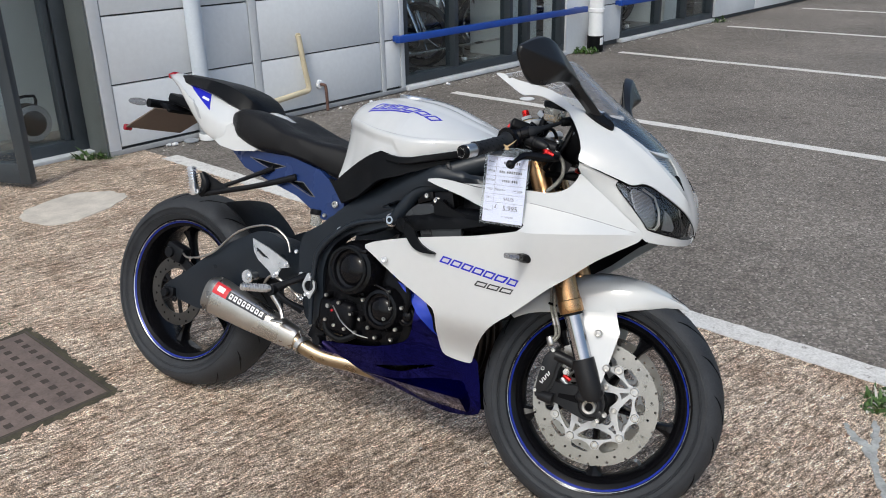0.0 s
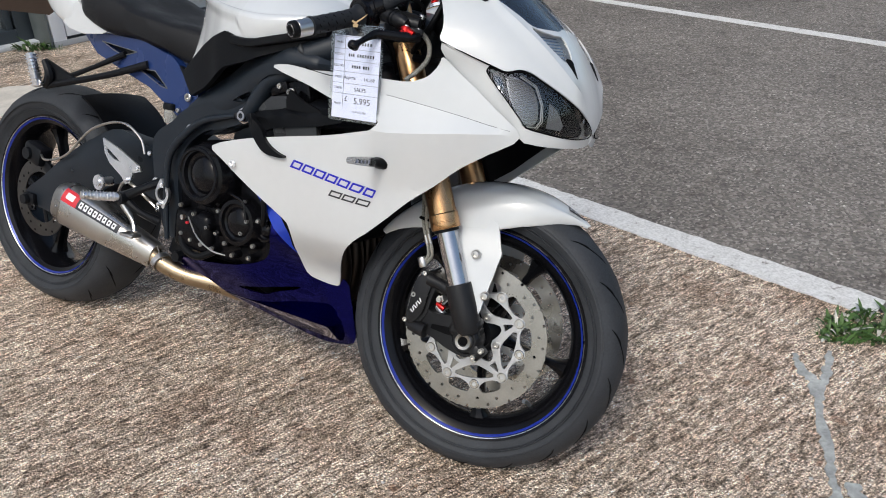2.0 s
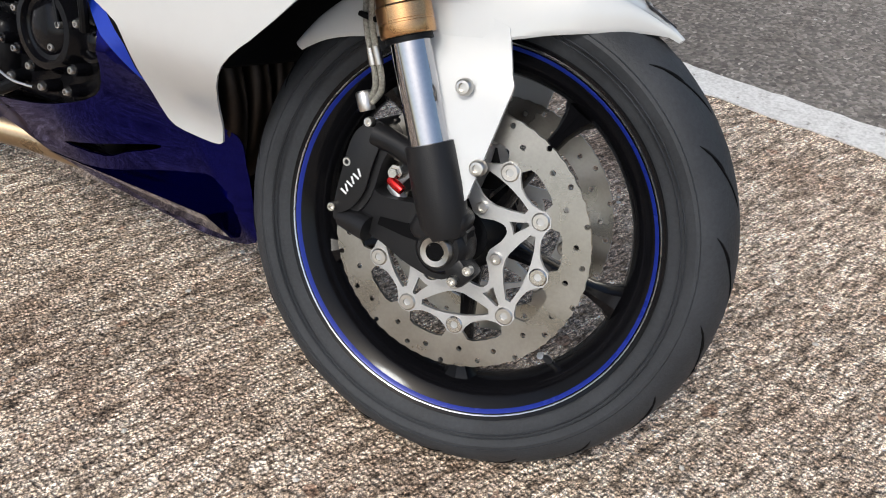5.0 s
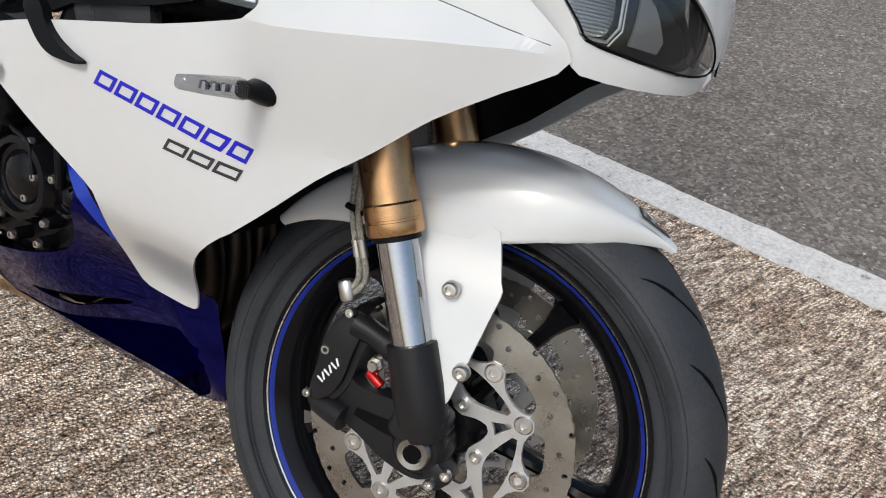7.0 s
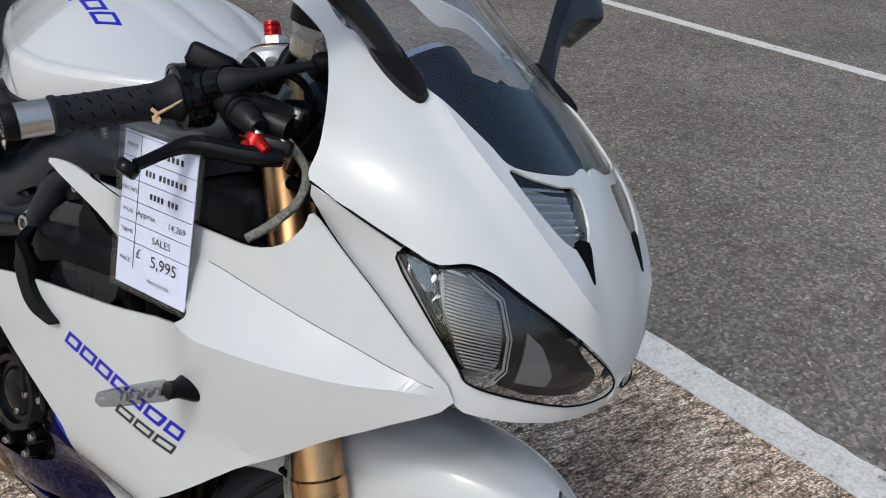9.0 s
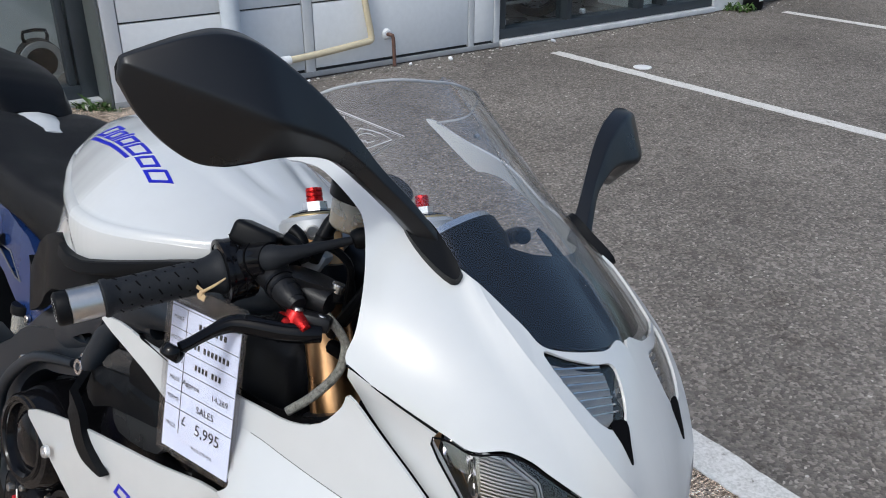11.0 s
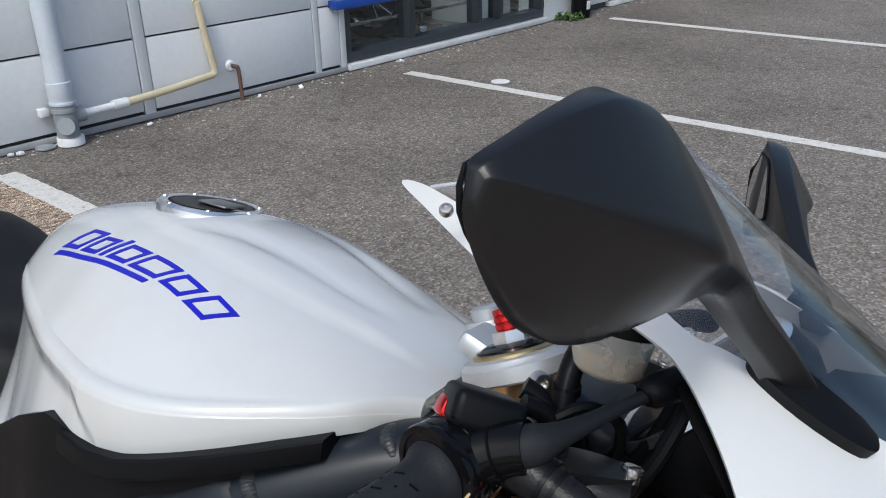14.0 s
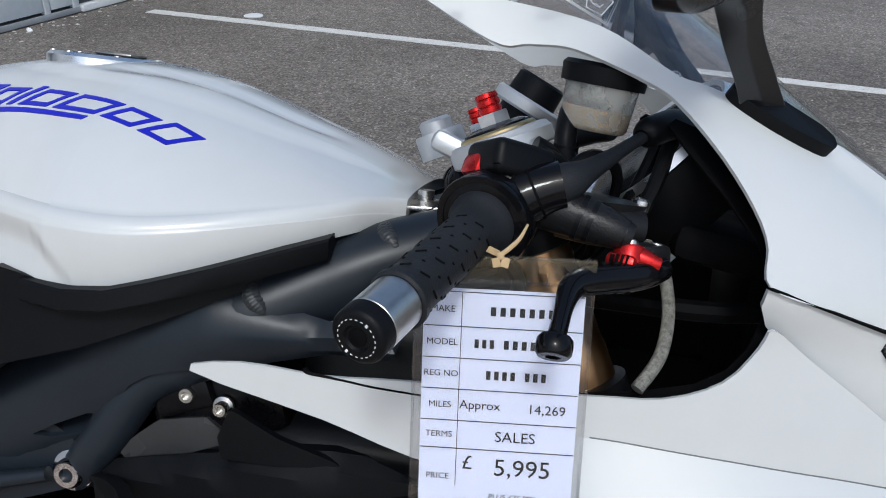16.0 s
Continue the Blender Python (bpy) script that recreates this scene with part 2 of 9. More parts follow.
def ground_material(name, kind):
    m = bpy.data.materials.new(name)
    m.use_nodes = True
    nt = m.node_tree
    b = nt.nodes["Principled BSDF"]
    tc = nt.nodes.new("ShaderNodeTexCoord")
    def node(kind_, **kw):
        n = nt.nodes.new(kind_)
        for k, v in kw.items():
            n.inputs[k].default_value = v
        return n
    def ramp(src, stops):
        r = nt.nodes.new("ShaderNodeValToRGB")
        while len(r.color_ramp.elements) < len(stops):
            r.color_ramp.elements.new(0.5)
        for e, (p, c) in zip(r.color_ramp.elements, stops):
            e.position, e.color = p, (*c, 1)
        nt.links.new(src, r.inputs[0])
        return r.outputs[0]
    def mix(fac, a, c, mode="MIX"):
        x = nt.nodes.new("ShaderNodeMix")
        x.data_type, x.blend_type = "RGBA", mode
        if isinstance(fac, float):
            x.inputs[0].default_value = fac
        else:
            nt.links.new(fac, x.inputs[0])
        for i, v in ((6, a), (7, c)):
            if isinstance(v, tuple):
                x.inputs[i].default_value = (*v, 1)
            else:
                nt.links.new(v, x.inputs[i])
        return x.outputs[2]
    obj = tc.outputs["Object"]
    # warp so that stones are uneven
    if kind == "concrete":
        mp = nt.nodes.new("ShaderNodeMapping")
        mp.vector_type = "TEXTURE"
        mp.inputs["Rotation"].default_value = (0, 0, radians(41))
        mp.inputs["Scale"].default_value = (1.8, 0.58, 1.0)
        nt.links.new(obj, mp.inputs["Vector"])
        streak = node("ShaderNodeTexNoise", Scale=34.0, Detail=7.0, Roughness=0.72)
        nt.links.new(mp.outputs[0], streak.inputs["Vector"])
        grit = node("ShaderNodeTexVoronoi", Scale=175.0); nt.links.new(obj, grit.inputs["Vector"])
        fleck = node("ShaderNodeTexVoronoi", Scale=62.0, Randomness=1.0); nt.links.new(mp.outputs[0], fleck.inputs["Vector"])
        fines = node("ShaderNodeTexNoise", Scale=420.0, Detail=3.0, Roughness=0.7); nt.links.new(obj, fines.inputs["Vector"])
        grit2 = node("ShaderNodeTexVoronoi", Scale=62.0); nt.links.new(obj, grit2.inputs["Vector"])
        big = node("ShaderNodeTexNoise", Scale=1.1, Detail=5.0); nt.links.new(obj, big.inputs["Vector"])
        mid = node("ShaderNodeTexNoise", Scale=5.0, Detail=6.0); nt.links.new(obj, mid.inputs["Vector"])
        base = ramp(streak.outputs["Fac"], [(0.36, (0.085, 0.066, 0.052)), (0.44, (0.36, 0.295, 0.235)), (0.50, (0.66, 0.565, 0.465)), (0.56, (1.0, 0.92, 0.81))])
        stone = ramp(fleck.outputs["Color"], [(0.0, (0.05, 0.04, 0.033)), (0.30, (0.30, 0.245, 0.190)), (0.62, (0.46, 0.385, 0.31)), (1.0, (0.98, 0.90, 0.80))])
        col = mix(0.5, base, stone)
        crev = ramp(grit.outputs["Distance"], [(0.34, (1.15, 1.15, 1.15)), (0.66, (0.34, 0.31, 0.28))])
        col = mix(0.7, col, crev, "MULTIPLY")
        speck = ramp(fines.outputs["Fac"], [(0.38, (0.30, 0.28, 0.26)), (0.50, (1.0, 1.0, 1.0)), (0.61, (2.0, 1.97, 1.94))])
        col = mix(1.0, col, speck, "MULTIPLY")
        pick = ramp(grit2.outputs["Color"], [(0.90, (0, 0, 0)), (0.92, (0.8, 0.8, 0.8))])
        col = mix(pick, col, (0.30, 0.20, 0.145))
        pick2 = ramp(grit2.outputs["Color"], [(0.06, (0.75, 0.75, 0.75)), (0.08, (0, 0, 0))])
        col = mix(pick2, col, (0.82, 0.74, 0.64))
        tone = ramp(big.outputs["Fac"], [(0.30, (0.98, 0.93, 0.89)), (0.70, (1.46, 1.41, 1.37))])
        col = mix(1.0, col, tone, "MULTIPLY")
        rake = node("ShaderNodeTexNoise", Scale=120.0, Detail=4.0, Roughness=0.6)
        nt.links.new(mp.outputs[0], rake.inputs["Vector"])
        comb = ramp(rake.outputs["Fac"], [(0.38, (0.22, 0.20, 0.18)), (0.49, (1.0, 1.0, 1.0)), (0.62, (1.5, 1.48, 1.45))])
        col = mix(0.9, col, comb, "MULTIPLY")
        mp2 = nt.nodes.new("ShaderNodeMapping")
        mp2.vector_type = "TEXTURE"
        mp2.inputs["Rotation"].default_value = (0, 0, radians(41))
        mp2.inputs["Scale"].default_value = (9.0, 0.40, 1.0)
        nt.links.new(obj, mp2.inputs["Vector"])
        rows = node("ShaderNodeTexNoise", Scale=11.0, Detail=5.0, Roughness=0.65, Distortion=0.3)
        nt.links.new(mp2.outputs[0], rows.inputs["Vector"])
        furrow = ramp(rows.outputs["Fac"], [(0.34, (0.42, 0.38, 0.34)), (0.46, (0.92, 0.91, 0.90)), (0.66, (1.22, 1.21, 1.20))])
        col = mix(0.68, col, furrow, "MULTIPLY")
        dirt = ramp(mid.outputs["Fac"], [(0.46, (0, 0, 0)), (0.70, (0.62, 0.62, 0.62))])
        stain = mix(1.0, col, (0.52, 0.42, 0.36), "MULTIPLY")
        col = mix(dirt, col, stain)
        hgt, rough, strength, dist = grit, 0.82, 1.0, 0.008
        ad = nt.nodes.new("ShaderNodeMath"); ad.operation = "ADD"
        nt.links.new(streak.outputs["Fac"], ad.inputs[0]); nt.links.new(grit.outputs["Distance"], ad.inputs[1])
        height = ad.outputs[0]
    elif kind == "asphalt":
        grit = node("ShaderNodeTexVoronoi", Scale=110.0); nt.links.new(obj, grit.inputs["Vector"])
        big = node("ShaderNodeTexNoise", Scale=0.8, Detail=6.0); nt.links.new(obj, big.inputs["Vector"])
        mid = node("ShaderNodeTexNoise", Scale=9.0, Detail=6.0, Roughness=0.7); nt.links.new(obj, mid.inputs["Vector"])
        stone = ramp(grit.outputs["Color"], [(0.0, (0.080, 0.075, 0.069)), (0.58, (0.168, 0.155, 0.142)), (0.90, (0.29, 0.270, 0.248)), (0.985, (0.56, 0.53, 0.49))])
        tone = ramp(big.outputs["Fac"], [(0.28, (0.76, 0.73, 0.70)), (0.72, (1.34, 1.30, 1.25))])
        col = mix(1.0, stone, tone, "MULTIPLY")
        spots = ramp(mid.outputs["Fac"], [(0.30, (0.62, 0.60, 0.58)), (0.48, (1, 1, 1))])
        col = mix(1.0, col, spots, "MULTIPLY")
        rough, strength, dist = 0.85, 0.8, 0.004
        height = grit.outputs["Distance"]
    else:
        mid = node("ShaderNodeTexNoise", Scale=22.0, Detail=8.0, Roughness=0.7); nt.links.new(obj, mid.inputs["Vector"])
        fine = node("ShaderNodeTexNoise", Scale=140.0, Detail=4.0); nt.links.new(obj, fine.inputs["Vector"])
        worn = ramp(mid.outputs["Fac"], [(0.33, (0.24, 0.22, 0.20)), (0.40, (0.60, 0.585, 0.56)), (0.7, (0.70, 0.69, 0.665))])
        tone = ramp(fine.outputs["Fac"], [(0.35, (0.80, 0.80, 0.79)), (0.6, (1.05, 1.05, 1.05))])
        col = mix(1.0, worn, tone, "MULTIPLY")
        rough, strength, dist = 0.75, 0.5, 0.002
        height = fine.outputs["Fac"]
    nt.links.new(col, b.inputs["Base Color"])
    b.inputs["Roughness"].default_value = rough
    b.inputs["Specular IOR Level"].default_value = 0.3
    bp = nt.nodes.new("ShaderNodeBump")
    bp.inputs["Strength"].default_value, bp.inputs["Distance"].default_value = strength, dist
    nt.links.new(height, bp.inputs["Height"]); nt.links.new(bp.outputs[0], b.inputs["Normal"])
    return m

M_CONCRETE = ground_material("exposed_aggregate_concrete", "concrete")
M_ASPHALT = ground_material("worn_asphalt", "asphalt")
M_PAINT = ground_material("worn_road_paint", "paint")

import collections
from mathutils import geometry

# ---- mesh tools: a mesh is a pair (vertices, faces) ----
def join(*ms):
    V, F = [], []
    for v, f in ms:
        k = len(V)
        V += [tuple(p) for p in v]
        F += [tuple(i + k for i in q) for q in f]
    return V, F

def moved(m, mat):
    return [tuple(mat @ Vector(p)) for p in m[0]], m[1]

def at(m, x, y, z, rx=0, ry=0, rz=0):
    return moved(m, pose(x, y, z, rx, ry, rz))

def flipped(m):
    """Mirror from the right side of the motorcycle to its left."""
    return [(x, -y, z) for x, y, z in m[0]], [tuple(reversed(q)) for q in m[1]]

def part(name, m, mat, parent=None, label="", smooth=35.0):
    me = bpy.data.meshes.new(name)
    me.from_pydata([tuple(map(float, p)) for p in m[0]], [], [tuple(map(int, q)) for q in m[1]])
    bm = bmesh.new()
    bm.from_mesh(me)
    bmesh.ops.recalc_face_normals(bm, faces=bm.faces)
    bm.to_mesh(me)
    bm.free()
    if smooth:
        for p in me.polygons:
            p.use_smooth = True
        me.set_sharp_from_angle(angle=radians(smooth))
    me.materials.append(mat)
    ob = new(name, me)
    if parent:
        ob.parent = parent
    if label:
        ob["label"] = label
    return ob

def smooth_line(pts, n=6, closed=False):
    """Catmull-Rom line through pts."""
    P = [np.array(p, float) for p in pts]
    out, k = [], len(P)
    for i in range(k if closed else k - 1):
        a, b, c, d = (P[(i + j) % k] if closed else P[min(max(i + j, 0), k - 1)] for j in (-1, 0, 1, 2))
        for s in np.linspace(0, 1, n, endpoint=False):
            out.append(0.5 * (2 * b + (c - a) * s + (2 * a - 5 * b + 4 * c - d) * s * s + (3 * b - a - 3 * c + d) * s ** 3))
    if not closed:
        out.append(P[-1])
    return out

def grid_faces(nu, nv, wrap_v=False, wrap_u=False):
    F = []
    for i in range(nu if wrap_u else nu - 1):
        for j in range(nv if wrap_v else nv - 1):
            i2, j2 = (i + 1) % nu, (j + 1) % nv
            F.append((i * nv + j, i * nv + j2, i2 * nv + j2, i2 * nv + j))
    return F

def tube(pts, r, n=12, smooth=5, caps=True, closed=False):
    """A round bar along a line; r may be one radius or one for each point."""
    radii = [r] * len(pts) if isinstance(r, (int, float)) else list(r)
    if smooth > 1:
        line = smooth_line(pts, smooth, closed)
        rs = [float(v[0]) for v in smooth_line([(q, 0, 0) for q in radii], smooth, closed)]
    else:
        line, rs = [np.array(p, float) for p in pts], radii
    V, k = [], len(line)
    up = np.array((0.0, 0.0, 1.0))
    for i, p in enumerate(line):
        d = line[(i + 1) % k] - line[i - 1] if closed else line[min(i + 1, k - 1)] - line[max(i - 1, 0)]
        d = d / (np.linalg.norm(d) + 1e-9)
        if i == 0:
            up = np.array((0, 0, 1.0)) if abs(d[2]) < 0.9 else np.array((1.0, 0, 0))
        s = np.cross(d, up); s /= np.linalg.norm(s) + 1e-9
        up = np.cross(s, d)
        for j in range(n):
            a = 2 * math.pi * j / n
            V.append(tuple(p + rs[i] * (math.cos(a) * s + math.sin(a) * up)))
    F = grid_faces(k, n, wrap_v=True, wrap_u=closed)
    if caps and not closed:
        F += [tuple(range(n)), tuple(range((k - 1) * n, k * n))]
    return V, F

def lathe(profile, n=32, axis="y"):
    """profile: (radius, place along the axis), open or closed by zero radii."""
    V = []
    for i in range(n):
        a = 2 * math.pi * i / n
        for r, h in profile:
            c, s = r * math.cos(a), r * math.sin(a)
            V.append({"y": (c, h, s), "z": (c, s, h), "x": (h, c, s)}[axis])
    return V, grid_faces(n, len(profile), wrap_u=True)

def loft(sections, closed=True, caps=True):
    V = [tuple(p) for s in sections for p in s]
    n = len(sections[0])
    F = grid_faces(len(sections), n, wrap_v=closed)
    if caps and closed:
        F += [tuple(range(n)), tuple(range((len(sections) - 1) * n, len(sections) * n))]
    return V, F

def rbox(sx, sy, sz, r=0.004, seg=2):
    bm = bmesh.new()
    bmesh.ops.create_cube(bm, size=1)
    for v in bm.verts:
        v.co = (v.co.x * sx, v.co.y * sy, v.co.z * sz)
    bmesh.ops.bevel(bm, geom=list(bm.edges), offset=min(r, 0.45 * min(sx, sy, sz)), segments=seg, affect="EDGES", profile=0.5)
    bm.verts.index_update()
    m = [tuple(v.co) for v in bm.verts], [tuple(v.index for v in f.verts) for f in bm.faces]
    bm.free()
    return m

def inside(p, ring):
    hit = False
    for i in range(len(ring)):
        a, b = ring[i - 1], ring[i]
        if (a[1] > p[1]) != (b[1] > p[1]) and p[0] < a[0] + (b[0] - a[0]) * (p[1] - a[1]) / (b[1] - a[1]):
            hit = not hit
    return hit

def fill(pts, edges, rings):
    """Triangles within the first ring and outside the others."""
    co, _, tri, *_ = geometry.delaunay_2d_cdt(pts, edges, [], 1, 1e-7)
    holes = rings[1:]
    if holes:
        tri = [t for t in tri if not any(inside((sum(co[i].x for i in t) / len(t), sum(co[i].y for i in t) / len(t)), h) for h in holes)]
    return co, tri

def slab(outline, y0, y1, holes=()):
    """A plate with an outline in the x-z plane between y0 and y1, with rounded holes."""
    rings = [list(outline)] + [list(h) for h in holes]
    pts, edges = [], []
    for r in rings:
        k = len(pts)
        pts += [Vector(p) for p in r]
        edges += [(k + i, k + (i + 1) % len(r)) for i in range(len(r))]
    co, tri = fill(pts, edges, rings)
    n = len(co)
    V = [(p.x, y0, p.y) for p in co] + [(p.x, y1, p.y) for p in co]
    F = [tuple(t) for t in tri] + [tuple(i + n for i in reversed(t)) for t in tri]
    cnt = collections.Counter(tuple(sorted((t[i], t[(i + 1) % len(t)]))) for t in tri for i in range(len(t)))
    for t in tri:
        for i in range(len(t)):
            a, b = t[i], t[(i + 1) % len(t)]
            if cnt[tuple(sorted((a, b)))] == 1:
                F.append((b, a, a + n, b + n))
    return V, F

def skin(outline, place, thick=0.003, step=0.02, n=5, holes=(), sharp=False, inward=(0, 1, 0), folds=()):
    """A curved panel: the outline lies in the two coordinates of place(), which gives points in space; it has thickness."""
    def dense(r):
        return [(float(p[0]), float(p[1])) for p in (smooth_line(r, n, True) if not sharp else subdiv(r, step))]
    rings = [dense(outline)] + [dense(h) for h in holes]
    pts, edges = [], []
    for r in rings:
        k = len(pts)
        pts += [Vector(p) for p in r]
        edges += [(k + i, k + (i + 1) % len(r)) for i in range(len(r))]
    fold_pts = []
    for line in folds:
        k = len(pts)
        pts += [Vector(p) for p in line]
        fold_pts += list(line)
        edges += [(k + i, k + i + 1) for i in range(len(line) - 1)]
    a0, b0 = np.min(rings[0], axis=0)
    a1, b1 = np.max(rings[0], axis=0)
    ring = np.array(list(rings[0]) + fold_pts)
    for a in np.arange(a0 + step * 0.5, a1, step):
        for b in np.arange(b0 + step * 0.5, b1, step):
            if np.min(np.hypot(ring[:, 0] - a, ring[:, 1] - b)) > step * 0.45:
                pts.append(Vector((a, b)))
    co, tri = fill(pts, edges, rings)
    n_ = len(co)
    A, B = np.array([p.x for p in co]), np.array([p.y for p in co])
    P = np.stack(place(A, B), -1)
    e = 0.004
    du, dv = np.stack(place(A + e, B), -1) - np.stack(place(A - e, B), -1), np.stack(place(A, B + e), -1) - np.stack(place(A, B - e), -1)
    N_ = np.cross(du, dv)
    N_ /= np.linalg.norm(N_, axis=1)[:, None] + 1e-9
    s = np.where(N_ @ np.array(inward) < 0, -1.0, 1.0)
    if np.mean(s) < 0:
        N_ = -N_
    Q = P + N_ * thick
    V = [tuple(p) for p in P] + [tuple(p) for p in Q]
    F = [tuple(t) for t in tri] + [tuple(i + n_ for i in reversed(t)) for t in tri]
    cnt = collections.Counter(tuple(sorted((t[i], t[(i + 1) % len(t)]))) for t in tri for i in range(len(t)))
    for t in tri:
        for i in range(len(t)):
            a, b = t[i], t[(i + 1) % len(t)]
            if cnt[tuple(sorted((a, b)))] == 1:
                F.append((b, a, a + n_, b + n_))
    return V, F

def subdiv(r, step):
    out = []
    for i in range(len(r)):
        a, b = np.array(r[i], float), np.array(r[(i + 1) % len(r)], float)
        k = max(1, int(np.linalg.norm(b - a) / step))
        out += [a + (b - a) * j / k for j in range(k)]
    return out

def bolt_mesh(r=0.006, h=0.004, n=12):
    """A socket-head bolt along -y with a hexagonal recess."""
    return lathe([(0, 0), (r, 0), (r, -h * 0.8), (r * 0.85, -h), (r * 0.5, -h), (r * 0.45, -h * 0.4), (0, -h * 0.4)], n)

def ring_pts(cx, cz, r, n=20):
    return [(cx + r * math.cos(2 * math.pi * i / n), cz + r * math.sin(2 * math.pi * i / n)) for i in range(n)]

def thing(name, m, label, category, group="", kind=""):
    ob = new(name)
    ob.empty_display_size = 0.1
    ob.matrix_world = m
    return tagged(ob, label, category, group, kind)

# ---- the place, in the building's own directions: s along the wall, n out from it ----
WALL_TURN = 49.3
W0 = Vector((-0.39, 7.45, 0))
WALL = Matrix.Translation(W0) @ pose(0, 0, 0, 0, 0, WALL_TURN) @ Matrix.Diagonal((1, -1, 1, 1))
def wall_m(m):
    return moved(m, WALL)
def wbox(s0, s1, n0, n1, z0, z1, r=0.0):
    m = rbox(s1 - s0, n1 - n0, z1 - z0, r) if r else box(s1 - s0, n1 - n0, z1 - z0)
    return wall_m(at(m, (s0 + s1) / 2, (n0 + n1) / 2, (z0 + z1) / 2))
def box(sx, sy, sz):
    V = [(x * sx / 2, y * sy / 2, z * sz / 2) for x in (-1, 1) for y in (-1, 1) for z in (-1, 1)]
    return V, [(0, 1, 3, 2), (4, 6, 7, 5), (0, 4, 5, 1), (2, 3, 7, 6), (0, 2, 6, 4), (1, 5, 7, 3)]
def structure(name, m, mat, label, category, smooth=0.0):
    return tagged(part(name, m, mat, None, "", smooth), label, category, kind="structure")

EDGE = -2.60      # where the concrete apron meets the asphalt, along the wall
structure("ground", ([(-300, -300, -0.006), (300, -300, -0.006), (300, 300, -0.006), (-300, 300, -0.006)], [(0, 1, 2, 3)]), M_ASPHALT, "worn dark grey asphalt of a car park with pale grit", "asphalt")
structure("pavement", wbox(-14, EDGE, -0.40, 9.0, -0.10, 0.0), M_CONCRETE, "brownish exposed-aggregate concrete apron in front of the building", "concrete apron")

def wobbly_strip(s0, s1, n0, n1, z, wob, rnd, steps=60):
    """A hand-painted line along n with uneven edges."""
    V, F = [], []
    for i in range(steps + 1):
        n = n0 + (n1 - n0) * i / steps
        a, b = (rnd.uniform(-wob, wob) for _ in range(2))
        V += [(s0 + a, n, z), (s1 + b, n, z), (s0 + a, n, z - 0.003), (s1 + b, n, z - 0.003)]
    for i in range(steps):
        k, q = i * 4, i * 4 + 4
        F += [(k, k + 1, q + 1, q), (k, q, q + 2, k + 2), (k + 1, k + 3, q + 3, q + 1)]
    F += [(0, 2, 3, 1), (steps * 4, steps * 4 + 1, steps * 4 + 3, steps * 4 + 2)]
    return wall_m((V, F))
_r = random.Random(4)
structure("road_marking", wobbly_strip(-2.645, -2.535, 0.31, 4.70, 0.004, 0.004, _r, 160), M_PAINT, "worn white painted line along the edge of the concrete", "painted line")
for _s in (0.12, 2.88, 5.58, 8.20, 10.85, 13.5):
    structure("road_marking", wobbly_strip(_s - 0.045, _s + 0.045, 0.37, 5.2, -0.002, 0.004, _r, 80), M_PAINT, "thin white parking bay line on dark asphalt", "painted line")

# ---- the building ----
on_ground = wall_m
def wall_m(m):
    """Things on the wall: s runs a little shorter along the wall than on the ground plan."""
    return on_ground(([(0.97 * p[0] - 0.124, p[1], p[2]) for p in m[0]], m[1]))
wall_1 = structure("wall_1", join(wbox(-2.80, 0.03, -0.30, -0.035, 0.0, 4.2), wbox(-2.80, 0.03, -0.035, -0.004, 0.0, 0.035)), M_CLADJ, "grey panelled showroom wall with dark recessed joints", "wall")
def panel_rows(owner, s0, s1, z_low=0.05, z_top=4.2, mat=M_CLAD):
    rows = [0.050, 0.455, 0.885] + [0.885 + 0.43 * k for k in range(1, 8)]
    for a, b in zip(rows, rows[1:]):
        if b > z_low and a < z_top:
            part("panel", wbox(s0, s1, -0.03, 0.0, max(a, z_low) + 0.002, min(b, z_top) - 0.009, 0.003), mat, owner, "", 30.0)
for _s0, _s1 in ((-2.705, -1.585), (-1.505, -0.265), (-0.205, -0.025)):
    panel_rows(wall_1, _s0, _s1)
for _s0, _s1 in ((-2.795, -2.712), (-1.578, -1.512), (-0.258, -0.212), (-0.02, 0.03)):
    part("cover_strip", wbox(_s0, _s1, -0.03, 0.004, 0.03, 4.2, 0.002), M_CLAD, wall_1, "", 30.0)
part("base_trim", wbox(-2.797, 0.032, -0.03, 0.006, 0.0, 0.034, 0.002), M_TRIMG, wall_1, "", 30.0)
wall_2 = structure("wall_2", wbox(3.20, 3.70, -0.30, -0.035, 0.0, 4.2), M_CLADJ, "grey panelled wall between two shop windows", "wall")
panel_rows(wall_2, 3.20, 3.70)
structure("wall_3", wbox(2.56, 3.20, -0.30, 0.0, 0.0, 4.2), M_CLAD, "plain light grey pier beside the shop window", "wall")
wall_4 = structure("wall_4", wbox(6.22, 16.0, -0.30, -0.035, 0.0, 4.2), M_CLADJ, "far stretch of grey panelled showroom wall", "wall")
for _k in range(7):
    panel_rows(wall_4, 6.24 + 1.4 * _k, 6.24 + 1.4 * (_k + 1) - 0.03)
structure("wall_5", join(wbox(0.03, 2.56, -0.30, 0.0, 2.6, 4.2), wbox(3.70, 6.22, -0.30, 0.0, 2.6, 4.2), wbox(-12.0, -2.80, -0.62, -0.30, 2.6, 4.2)), M_CLAD, "grey fascia above the shop windows", "wall")
structure("wall_6", wbox(-12.0, -4.6, -0.62, -0.30, 0.0, 2.6), M_CLAD, "grey showroom wall beyond the entrance", "wall")
structure("wall_7", wbox(-2.80, -2.77, -0.55, -0.30, 0.0, 2.6), M_REVEAL, "dark grey reveal beside the entrance", "wall")
